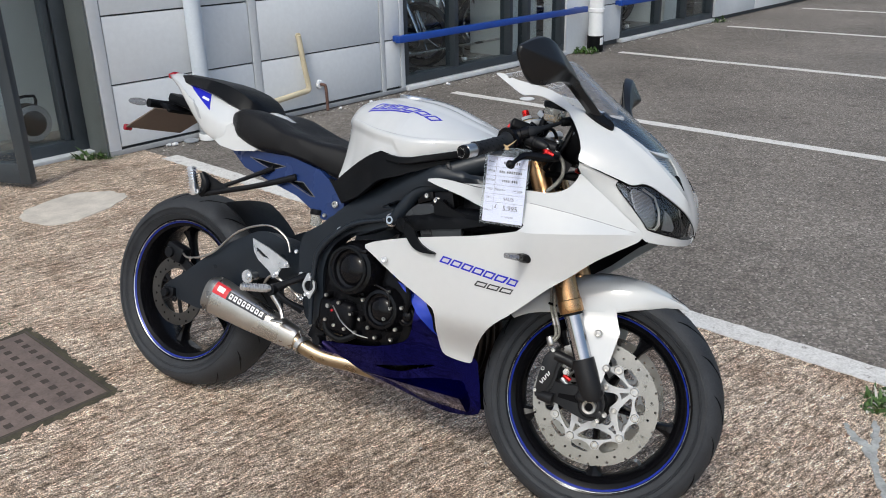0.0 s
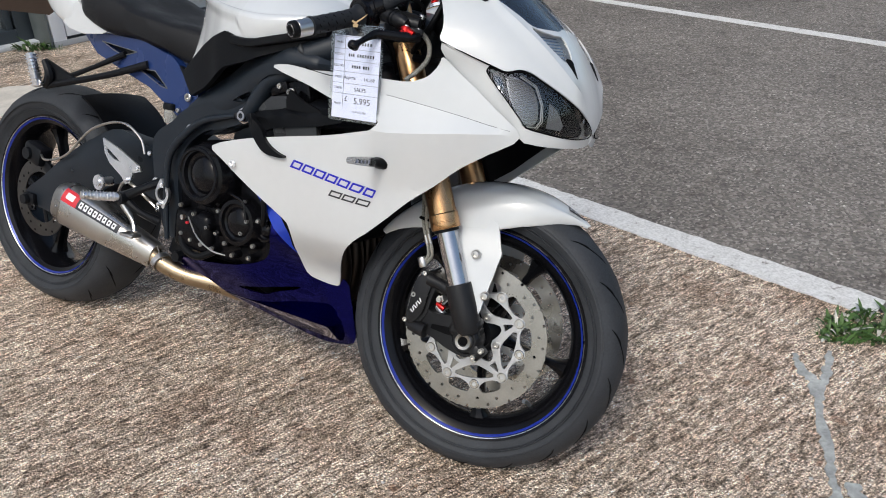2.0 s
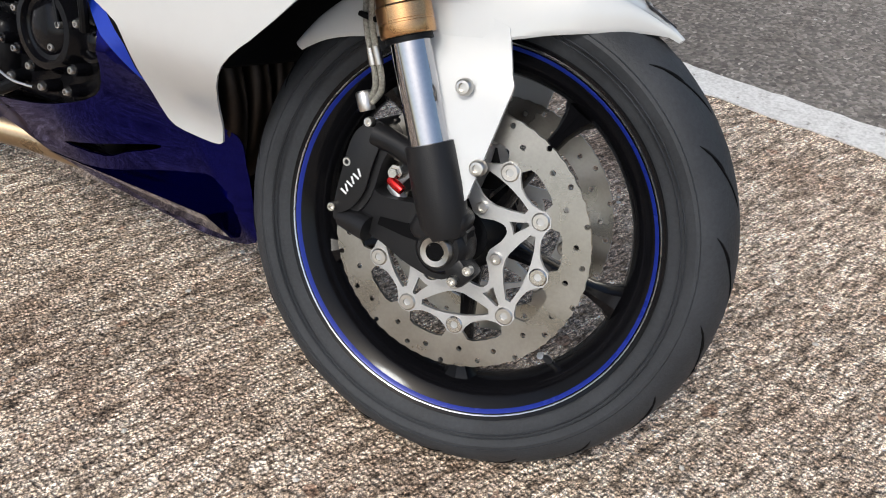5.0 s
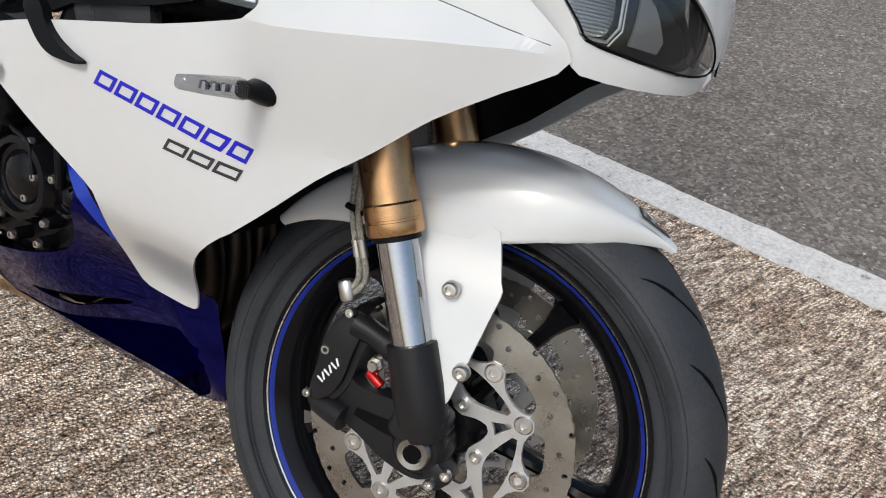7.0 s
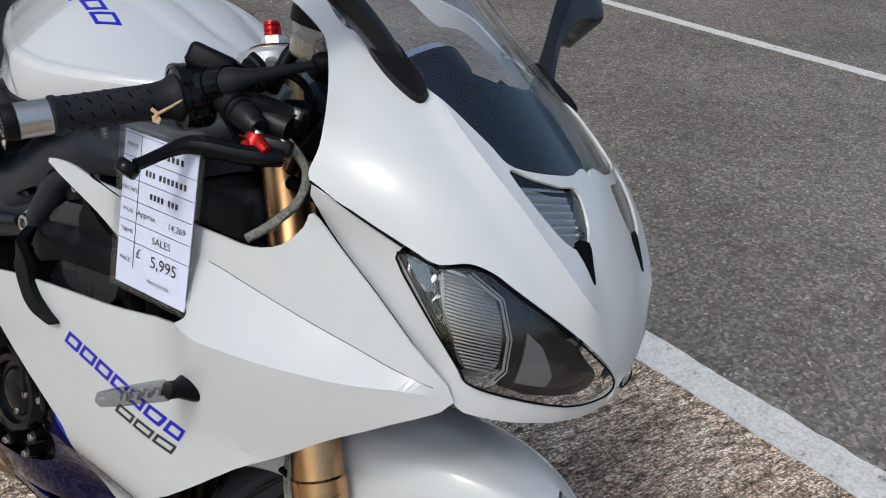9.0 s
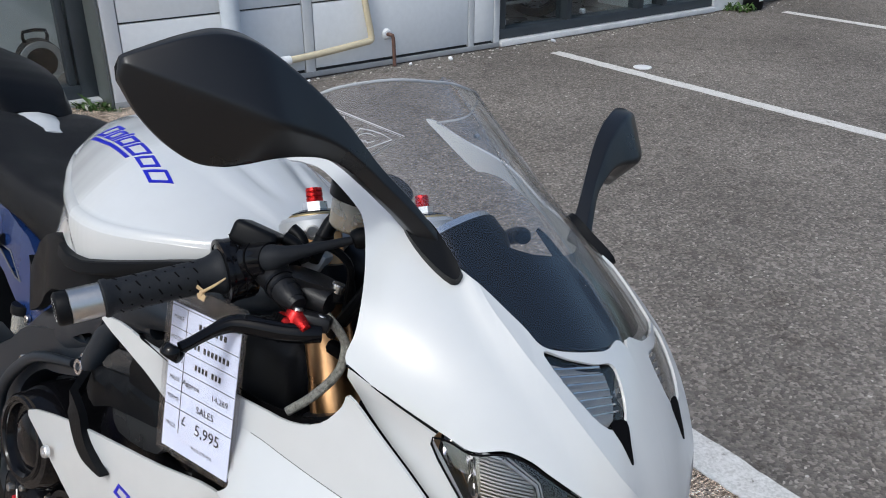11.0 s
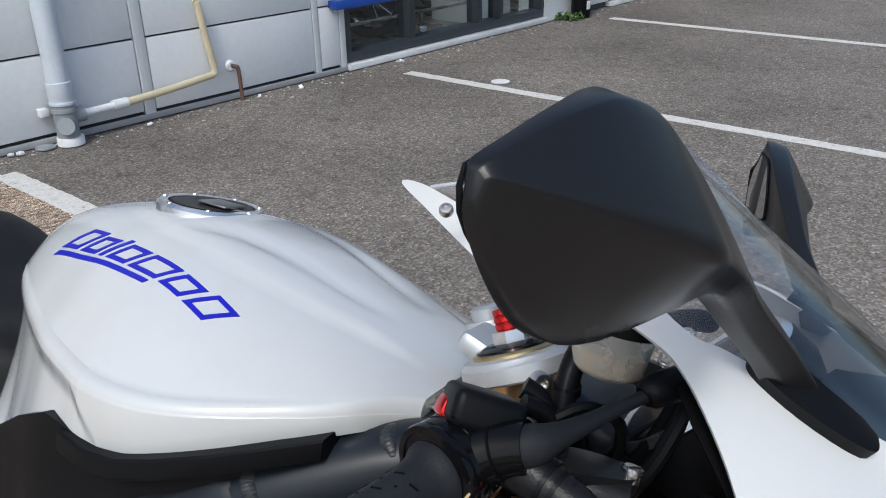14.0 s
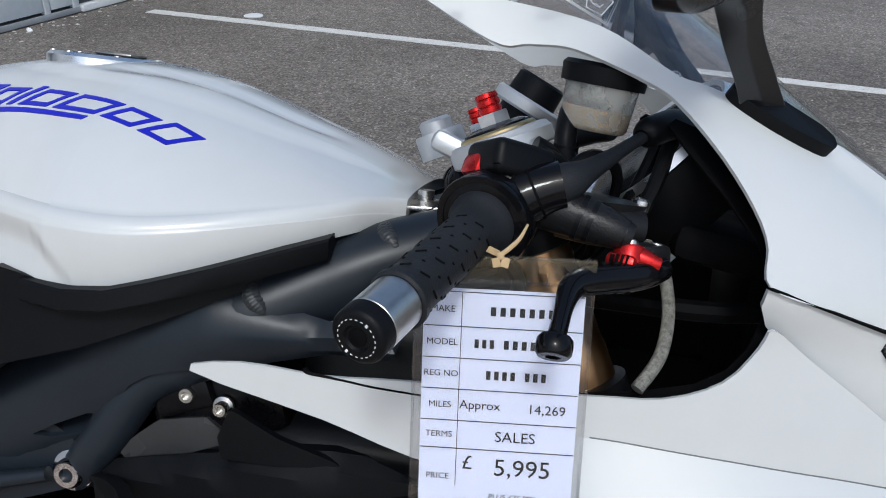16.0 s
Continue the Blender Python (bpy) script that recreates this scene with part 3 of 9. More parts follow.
part("panel", wbox(-2.815, -2.80, -0.36, 0.0, 0.0, 4.2, 0.002), M_REVEAL, wall_1, "dark grey return panel", 30.0)

def window(name, s0, s1, posts, label):
    w = structure(name, wbox(s0, s1, -0.14, -0.02, 0.045, 0.115, 0.004), M_ALFRAME, label, "window", 30.0)
    part("window_frame", wbox(s0, s1, -0.14, -0.02, 2.53, 2.6, 0.004), M_ALFRAME, w, "", 30.0)
    xs = [s0, *posts, s1]
    for i, p in enumerate(xs):
        wd = 0.055 if 0 < i < len(xs) - 1 else 0.07
        lo = p if i == 0 else (p - wd if i == len(xs) - 1 else p - wd / 2)
        part("window_frame", wbox(lo, lo + wd, -0.14, -0.018, 0.115, 2.53, 0.004), M_ALFRAME, w, "", 30.0)
    for a, b in zip(xs, xs[1:]):
        g = part("pane", wbox(a + 0.03, b - 0.03, -0.09, -0.084, 0.10, 2.55), M_PANE, w, "", 0.0)
        g.visible_shadow = False
    part("window_sill", wbox(s0, s1, -0.14, 0.03, 0.0, 0.042, 0.006), M_SILL, w, "pale worn sill", 30.0)
    return w
window("window_1", 0.035, 2.555, (0.76, 1.60, 1.90), "dark framed shop window in three bays with a pale sill")
window("window_2", 3.705, 6.215, (4.70, 5.40), "dark framed shop window with a pale sill")
# the entrance: fixed side light and open leaf
door_1 = structure("door_1", join(wbox(-2.91, -2.815, -0.34, -0.24, 0.0, 2.6, 0.004), wbox(-4.6, -2.91, -0.34, -0.24, 2.5, 2.6, 0.004), wbox(-3.75, -2.91, -0.34, -0.24, 0.02, 0.10, 0.004)), M_ALFRAME, "dark framed glazed entrance with its door standing open", "door", 30.0)
part("window_frame", wbox(-2.965, -2.925, -0.33, -0.25, 0.10, 2.5, 0.004), M_ALFRAME, door_1, "", 30.0)
part("pane", wbox(-3.75, -2.95, -0.293, -0.287, 0.09, 2.5), M_PANE, door_1, "", 0.0).visible_shadow = False
part("window_sill", wbox(-4.6, -2.82, -0.36, -0.16, 0.0, 0.025, 0.004), M_SILL, door_1, "pale threshold", 30.0)
_a, _b = Vector((-3.74, -0.26)), Vector((-3.43, 0.30))
_d = _b - _a
_turn = math.degrees(math.atan2(_d.y, _d.x))
def leaf(m):
    return wall_m(at(m, _a.x, _a.y, 0, 0, 0, _turn))
_L = _d.length
lf = part("door_leaf", leaf(join(at(rbox(0.075, 0.05, 2.3, 0.004), _L - 0.04, 0, 1.18), at(rbox(0.075, 0.05, 2.3, 0.004), 0.04, 0, 1.18), at(rbox(_L - 0.15, 0.05, 0.12, 0.004), _L / 2, 0, 0.09), at(rbox(_L - 0.15, 0.05, 0.08, 0.004), _L / 2, 0, 2.29))), M_ALFRAME, door_1, "open door leaf", 30.0)
part("pane", leaf(at(box(_L - 0.14, 0.008, 2.1), _L / 2, 0, 1.2)), M_PANE, lf, "", 0.0).visible_shadow = False
# showroom behind the glass
structure("floor", wbox(-11.9, 15.9, -7.0, -0.30, -0.10, 0.015), M_INTFLOOR, "brown-grey showroom floor behind the glass", "floor")
structure("wall_8", join(wbox(-12.0, 16.0, -7.2, -7.0, 0.0, 3.0), wbox(-12.2, -12.0, -7.2, -0.3, 0.0, 3.0), wbox(16.0, 16.2, -7.2, -0.3, 0.0, 3.0)), M_INTWALL, "pale painted walls of the showroom", "wall")
structure("ceiling", wbox(-12.0, 16.0, -7.2, -0.30, 3.0, 3.1), M_INTWALL, "pale showroom ceiling", "ceiling")
structure("roof", wbox(-12.2, 16.2, -7.4, -0.30, 4.1, 4.2), M_CLADJ, "flat roof of the showroom", "roof")
structure("wall_9", join(wbox(2.02, 2.50, -0.9, -0.35, 0.015, 3.0), wbox(5.55, 6.15, -1.0, -0.4, 0.015, 3.0), wbox(-3.60, -2.60, -1.25, -0.98, 0.015, 3.0)), M_INTWALL, "pale pillars inside the showroom glass", "pillar")

# ---- the motorcycle: x forward from the rear axle, y to its left, z up from the tyres ----
BIKE = Matrix.Translation((-0.8387, 2.4851, -0.0053)) @ pose(0, 0, 0, 0, 0, -28.54) @ pose(0, 0, 0, -17.5, 0, 0)
bike = thing("motorcycle", BIKE, "white and blue sports motorcycle leaning on its side stand on concrete", "motorcycle")
STEER_AT = Vector((1.462, 0, 0))
STEER = Matrix.Translation(STEER_AT) @ Matrix.Rotation(radians(9.56), 4, Vector((-math.sin(radians(22.9)), 0, math.cos(radians(22.9))))) @ Matrix.Translation(-STEER_AT)
def steered(m):
    return moved(m, STEER)
def lerp_table(x, xs, ys):
    """Linear table with softened corners."""
    return sum(np.interp(np.asarray(x) + d, xs, ys) for d in (-0.02, -0.01, 0.0, 0.01, 0.02)) / 5
def smooth01(v):
    v = np.clip(v, 0.0, 1.0)
    return v * v * (3 - 2 * v)
def fold_z(u):
    """Where the flank folds, below the seam of the side fairing."""
    return np.interp(u, (-0.05, 0.07, 0.18, 0.30, 0.43, 0.54, 0.70), (0.698, 0.702, 0.711, 0.721, 0.729, 0.731, 0.725))
def cowl_fold(u):
    """The crease that runs down the nose from the mirror's foot."""
    return np.interp(u, (0.50, 0.556, 0.608, 0.644, 0.696, 0.748, 0.824, 0.908), (0.985, 0.966, 0.940, 0.921, 0.898, 0.872, 0.836, 0.806))
def seam_z(u):
    return np.interp(u, (-0.05, 0.055, 0.18, 0.29, 0.39, 0.51, 0.70), (0.774, 0.767, 0.759, 0.751, 0.743, 0.736, 0.730))
def shell(u, z):
    """Right-hand body shell of the motorcycle: u < 0 runs back along the flank in metres, u from 0 to 1 runs round the nose."""
    u, z = np.asarray(u, float), np.asarray(z, float)
    wide = lerp_table(z, (0.15, 0.22, 0.30, 0.40, 0.50, 0.60, 0.68, 0.76, 0.86, 0.90, 0.94, 1.00, 1.04, 1.08, 1.14, 1.20),
                      (0.040, 0.105, 0.150, 0.182, 0.203, 0.216, 0.222, 0.222, 0.224, 0.222, 0.202, 0.166, 0.150, 0.138, 0.122, 0.10))
    x0 = lerp_table(z, (0.15, 0.70, 0.90, 1.00, 1.08, 1.14, 1.2), (1.16, 1.17, 1.17, 1.10, 1.03, 0.98, 0.93))
    xc = lerp_table(z, (0.15, 0.60, 0.70, 0.75, 0.80, 0.85, 0.90, 0.936, 1.00, 1.06, 1.14, 1.20), (1.46, 1.50, 1.535, 1.545, 1.538, 1.515, 1.48, 1.445, 1.36, 1.275, 1.165, 1.08))
    a = np.clip(u, 0, 1) * np.pi / 2
    x = x0 + np.minimum(u, 0) + (xc - x0) * np.sin(a) ** 0.8
    y = -wide * np.cos(a) ** 0.9
    crest, seam = fold_z(u), seam_z(u)
    y = y - 0.026 * (np.clip(1 - np.where(z > crest, (z - crest) / np.maximum(seam - crest, 0.012), (crest - z) / 0.11), 0, 1) - 0.3) * smooth01((0.87 - z) / 0.04) * smooth01((u + 0.03) / 0.10) * smooth01((0.52 - u) / 0.22)
    rise = np.clip(1 - np.abs(z - cowl_fold(u)) / 0.045, 0, 1) * smooth01((u - 0.50) / 0.08) * smooth01((0.93 - u) / 0.10)
    x, y = x + 0.006 * rise, y - 0.005 * rise
    y = y * (1 - 0.36 * smooth01((0.47 - z) / 0.14) * smooth01((x - 0.80) / 0.24))
    return x, y, z

def shell_in(d):
    """The shell moved inwards by d."""
    def f(u, z):
        x, y, zz = shell(u, z)
        e = 0.004
        ax, ay, az = shell(u + e, z); bx, by, bz = shell(u - e, z)
        cx, cy, cz = shell(u, z + e); dx, dy, dz = shell(u, z - e)
        p = np.stack([ax - bx, ay - by, az - bz], -1); q = np.stack([cx - dx, cy - dy, cz - dz], -1)
        n = np.cross(p, q); n = n / (np.linalg.norm(n, axis=-1)[..., None] + 1e-9)
        return x + d * n[..., 0], y + d * n[..., 1], zz + d * n[..., 2]
    return f
# which way is inwards is checked once
_p, _q = shell_in(0.01)(np.array([-0.1]), np.array([0.6])), shell(np.array([-0.1]), np.array([0.6]))
_SGN = 1.0 if _p[1][0] > _q[1][0] else -1.0
def inner(d):
    return shell_in(d * _SGN)
def shell_panel(name, outline, mat, depth=0.0, thick=0.003, holes=(), both=True, parent=None, label="", step=0.02, sharp=False, n=5, folds=(), smooth=35.0):
    m = skin(outline, inner(depth), thick, step, n, holes, sharp, inward=(-0.45, 0.8, 0.0), folds=folds)
    o = part(name, m, mat, parent or bike, label, smooth)
    if both:
        part(name, flipped(m), mat, parent or bike, label, smooth)
    return o

WHITE_SIDE = [(-0.399, 0.598), (-0.299, 0.630), (-0.187, 0.653), (-0.087, 0.672), (0.005, 0.696), (0.021, 0.703), (0.035, 0.716), (0.015, 0.724), (-0.077, 0.742), (-0.140, 0.761), (-0.236, 0.785),
              (-0.200, 0.795), (-0.140, 0.792), (-0.083, 0.795), (0.033, 0.797), (0.100, 0.799), (0.161, 0.813), (0.204, 0.837), (0.224, 0.850),
              (0.264, 0.832), (0.327, 0.807), (0.427, 0.769), (0.539, 0.729), (0.439, 0.693), (0.342, 0.659), (0.250, 0.616), (0.150, 0.573), (0.050, 0.516), (0.0, 0.480), (-0.040, 0.441), (-0.078, 0.388), (-0.096, 0.350), (-0.106, 0.333),
              (-0.150, 0.334), (-0.182, 0.348), (-0.186, 0.400), (-0.182, 0.440), (-0.184, 0.462), (-0.200, 0.478), (-0.294, 0.527), (-0.367, 0.571)]
CREASE = [(float(u), float(fold_z(u))) for u in np.linspace(0.045, 0.50, 40)]
SEAM = [(float(u), float(seam_z(u))) for u in np.linspace(-0.05, 0.49, 44)]
side_panel = shell_panel("side_fairing", WHITE_SIDE, M_WHITE, 0.0, n=3, step=0.0125, folds=(CREASE, SEAM), smooth=11.0, label="pearl white side fairing panel")
BLUE_BELLY = [(-0.392, 0.584), (-0.364, 0.566), (-0.292, 0.522), (-0.190, 0.470), (-0.165, 0.44), (-0.160, 0.37), (-0.098, 0.340), (-0.086, 0.30), (-0.080, 0.25), (-0.085, 0.188), (-0.162, 0.167), (-0.227, 0.175), (-0.319, 0.209), (-0.402, 0.232), (-0.492, 0.251), (-0.575, 0.289),
              (-0.557, 0.296), (-0.402, 0.316), (-0.299, 0.346), (-0.264, 0.379), (-0.247, 0.440), (-0.254, 0.468), (-0.292, 0.497), (-0.329, 0.527)]
def belly_at(extra=0.0):
    """The belly pan: an upper band that leans in, a front wedge and a lip that stands out along its foot."""
    def f(u, z):
        u, z = np.asarray(u, float), np.asarray(z, float)
        up = np.maximum(0, z - np.interp(u, (-0.40, -0.282, -0.240, -0.195, -0.150, -0.06), (0.445, 0.430, 0.420, 0.400, 0.366, 0.30)))
        fore = np.maximum(0, u - np.interp(z, (0.16, 0.235, 0.29, 0.365, 0.42), (-0.075, -0.108, -0.135, -0.160, -0.14)))
        foot = np.maximum(0, np.interp(u, (-0.56, -0.37, -0.28, -0.20, -0.12), (0.275, 0.258, 0.250, 0.238, 0.222)) - z)
        d = 0.006 + np.minimum(0.50 * up, 0.055) * (fore <= 0) + 0.45 * fore * (z < 0.42) - 0.12 * np.minimum(foot, 0.014) * smooth01((-0.10 - u) / 0.05) + extra
        x, y, zz = shell(u, z)
        return x - 0.25 * d, y + d, zz
    return f
SLOT = [(-0.372, 0.266), (-0.300, 0.283), (-0.214, 0.303), (-0.212, 0.297), (-0.26, 0.280), (-0.300, 0.264)]
_m = skin(BLUE_BELLY, belly_at(), 0.003, 0.010, 3, (SLOT,), inward=(-0.45, 0.8, 0.0))
belly = part("belly_pan", _m, M_BLUE, bike, "metallic dark blue belly pan", 14.0)
part("belly_pan", flipped(_m), M_BLUE, bike, "metallic dark blue belly pan", 14.0)
# upper belly band, a thin overlay whose brighter blue carries the reflected sky
BAND = [(-0.392, 0.583), (-0.364, 0.565), (-0.292, 0.521), (-0.192, 0.469), (-0.168, 0.440), (-0.163, 0.385), (-0.172, 0.378), (-0.205, 0.408), (-0.240, 0.442), (-0.262, 0.475), (-0.292, 0.4985), (-0.329, 0.5285)]
_m = skin(BAND, belly_at(-0.0012), 0.0008, 0.010, 2, (), True, inward=(-0.45, 0.8, 0.0))
part("belly_band", _m, M_BLUE_SHEEN, belly, "bright blue band with the sky's reflection put into its colour")
part("belly_band", flipped(_m), M_BLUE_SHEEN, belly, "bright blue band with the sky's reflection put into its colour")
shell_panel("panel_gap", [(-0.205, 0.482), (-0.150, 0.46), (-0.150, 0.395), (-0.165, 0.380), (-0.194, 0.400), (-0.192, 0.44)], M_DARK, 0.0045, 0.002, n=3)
COWL = [(0.226, 0.878), (0.317, 0.863), (0.424, 0.847), (0.476, 0.841), (0.546, 0.847), (0.600, 0.843), (0.647, 0.833), (0.790, 0.803), (0.908, 0.775), (0.983, 0.751), (1.0, 0.748), (1.0, 0.83), (1.0, 0.921), (0.90, 0.922), (0.72, 0.924), (0.665, 0.939), (0.59, 0.961), (0.545, 0.970), (0.404, 0.998), (0.347, 1.006), (0.285, 1.036), (0.10, 1.053), (0.020, 1.067), (0.0, 1.061), (0.061, 1.021), (0.119, 1.020), (0.190, 1.018), (0.270, 0.999), (0.290, 0.985), (0.280, 0.953), (0.249, 0.908)]
LAMP_HOLE = [(0.697, 0.920), (0.770, 0.9175), (0.847, 0.914), (0.918, 0.910), (0.892, 0.873), (0.807, 0.873)]
cowl = shell_panel("upper_cowl", COWL, M_WHITE, 0.0, n=5, holes=(LAMP_HOLE,), folds=([(float(u), float(cowl_fold(u))) for u in np.linspace(0.60, 0.69, 10)], [(float(u), float(cowl_fold(u))) for u in np.linspace(0.71, 0.90, 18)]), smooth=16.0, label="pearl white upper nose cowl")
CHIN = [(0.226, 0.8762), (0.317, 0.8608), (0.405, 0.8470), (0.382, 0.836), (0.448, 0.796), (0.526, 0.758), (0.554, 0.746), (0.642, 0.7395), (0.817, 0.7315), (0.957, 0.733), (1.0, 0.742), (1.0, 0.722), (0.9, 0.715), (0.7, 0.715), (0.590, 0.718), (0.546, 0.724), (0.427, 0.763), (0.327, 0.801), (0.264, 0.826), (0.222, 0.846)]
def channel(u, z):
    """The lower nose panel sinks away from the cowl towards the side fairing."""
    zl = np.interp(u, (0.222, 0.264, 0.327, 0.427, 0.546), (0.846, 0.826, 0.801, 0.763, 0.724))
    zu = np.interp(u, (0.226, 0.317, 0.405, 0.45, 0.55), (0.8762, 0.8608, 0.847, 0.796, 0.746))
    t = np.clip((zu - z) / np.maximum(zu - zl, 0.004), 0, 1)
    return inner(0.0035 + 0.010 * t * smooth01((0.56 - u) / 0.10))(u, z)
_m = skin(CHIN, channel, 0.003, 0.010, 2, inward=(-0.45, 0.8, 0.0))
part("headlight_surround", _m, M_WHITE, bike, "pearl white lower nose panel")
part("headlight_surround", flipped(_m), M_WHITE, bike, "pearl white lower nose panel")
LENS = [(0.386, 0.836), (0.423, 0.843), (0.476, 0.838), (0.546, 0.844), (0.600, 0.840), (0.647, 0.830), (0.790, 0.800), (0.908, 0.772), (0.980, 0.750), (0.957, 0.736), (0.817, 0.734), (0.642, 0.742), (0.556, 0.748), (0.528, 0.760), (0.450, 0.797)]
lens = shell_panel("headlight", LENS, M_LENS, 0.003, 0.002, n=3, label="clear twin headlight lens", both=False)
lens2 = part("headlight", flipped(skin(LENS, inner(0.003), 0.002, 0.02, 3)), M_LENS, bike, "clear twin headlight lens")
SCREEN = [(0.03, 1.066), (0.234, 1.060), (0.280, 1.040), (0.347, 1.008), (0.404, 1.000), (0.547, 0.972), (0.592, 0.963), (0.667, 0.941), (0.72, 0.926), (0.90, 0.924), (1.0, 0.923), (1.0, 1.0), (1.0, 1.06), (1.0, 1.1245), (0.9, 1.123), (0.629, 1.1165), (0.357, 1.0990), (0.20, 1.082)]
screen = shell_panel("windscreen", SCREEN, M_SCREEN, 0.003, 0.0025, n=5, label="clear windscreen with dark lower edge", both=False)
screen2 = part("windscreen", flipped(skin(SCREEN, inner(0.003), 0.0025, 0.02, 5)), M_SCREEN, bike, "clear windscreen with dark lower edge")
TINT = [(0.562, 0.982), (0.595, 0.964), (0.672, 0.942), (0.735, 0.929), (0.908, 0.927), (1.0, 0.927), (1.0, 0.990), (0.86, 0.992), (0.764, 0.996), (0.668, 0.999), (0.60, 0.995)]
shell_panel("screen_base", TINT, M_BLACKPL, 0.010, 0.002, sharp=True, label="gloss black panel under the windscreen")
POSLAMP = [(0.699, 0.918), (0.770, 0.916), (0.847, 0.912), (0.916, 0.908), (0.890, 0.875), (0.809, 0.875)]
poslamp = shell_panel("position_lamp", POSLAMP, M_LENS, 0.002, 0.002, n=3, label="clear position lamp lens")
shell_panel("lamp_reflector", POSLAMP, M_GREYPL, 0.014, 0.002, n=3)
for _k in range(7):
    _l = [tuple(float(c) for c in np.array(inner(0.009)(np.array(0.735 + 0.012 * _k + a * (0.155 - 0.010 * _k)), np.array(0.914 - 0.0055 * _k))).ravel()) for a in (0, 0.5, 1)]
    part("lamp_rib", tube(_l, 0.0013, 6, 2), M_CHROME, bike); part("lamp_rib", flipped(tube(_l, 0.0013, 6, 2)), M_CHROME, bike)
for _sg in (1, -1):
    _m = tube([tuple(float(c) for c in np.array(inner(0.0006)(np.array(u), np.array(z))).ravel()) for u, z in ((0.226, 0.8772), (0.317, 0.862), (0.405, 0.8475))], 0.0013, 6, 6)
    part("panel_gap", _m if _sg > 0 else flipped(_m), M_DARK, cowl)
# dark sheet laid on the cowl for the shaded recess below the lamp
NOSE_SHADE = [(0.835, 0.873), (0.890, 0.873), (0.884, 0.856), (0.876, 0.842), (0.868, 0.846), (0.854, 0.858)]
shell_panel("air_intake", NOSE_SHADE, M_DARK, -0.0008, 0.001, n=3, label="dark sheet for the shade in the recess below the position lamp")
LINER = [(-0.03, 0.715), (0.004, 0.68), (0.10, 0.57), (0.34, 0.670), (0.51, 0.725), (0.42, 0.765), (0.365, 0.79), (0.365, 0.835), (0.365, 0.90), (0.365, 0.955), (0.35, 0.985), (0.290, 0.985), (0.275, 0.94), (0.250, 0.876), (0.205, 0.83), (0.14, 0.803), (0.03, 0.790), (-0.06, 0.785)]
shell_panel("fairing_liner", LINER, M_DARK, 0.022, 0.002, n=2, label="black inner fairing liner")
# headlight inside: bowl, reflectors, ribbed dividers
BOWL = [(0.387, 0.834), (0.476, 0.836), (0.60, 0.838), (0.79, 0.799), (0.975, 0.748), (0.95, 0.732), (0.64, 0.738), (0.55, 0.746), (0.452, 0.796)]
REFL = [(0.393, 0.838), (0.428, 0.838), (0.470, 0.833), (0.474, 0.800), (0.512, 0.768), (0.545, 0.752), (0.520, 0.757), (0.46, 0.784), (0.405, 0.816)]
RIBS = [(0.474, 0.832), (0.535, 0.837), (0.612, 0.822), (0.628, 0.790), (0.626, 0.763), (0.606, 0.751), (0.548, 0.750), (0.512, 0.768), (0.474, 0.801)]
TRAPEZE = [(0.690, 0.797), (0.735, 0.785), (0.780, 0.756), (0.768, 0.745), (0.675, 0.748)]
def dish(a, b):
    """A hollow, faceted reflector behind the lens."""
    return inner(0.020 + 0.026 * np.sin(np.clip((a - 0.39) / 0.20, 0, 1) * np.pi) + 0.008 * np.sin((b - 0.76) * 95 + 3 * np.abs((a - 0.48) * 22)))(a, b)
def inner_point(d, u, z):
    return tuple(float(c) for c in np.array(inner(d)(np.array(u), np.array(z))).ravel())
for _sg in (1, -1):
    _m = tube([inner_point(0.0004, u, z + 0.0006) for u, z in SEAM[7:]], 0.0007, 6, 1)
    part("panel_gap", _m if _sg > 0 else flipped(_m), M_SEAMGREY, side_panel, "fine seam between two fairing panels")
FLANK = [(-0.1530, 0.7962), (-0.1515, 0.7938), (-0.1458, 0.7925), (-0.1250, 0.7905), (-0.1052, 0.7882), (-0.0782, 0.7868), (-0.040, 0.7850)]
for _sg in (1, -1):
    _m = tube([inner_point(0.0002, u, z) for u, z in FLANK], [0.0022, 0.0018, 0.0012, 0.0009, 0.0009, 0.0008, 0.0006], 6, 2)
    part("panel_gap", _m if _sg > 0 else flipped(_m), M_DARK, side_panel, "dark gap between two fairing panels")
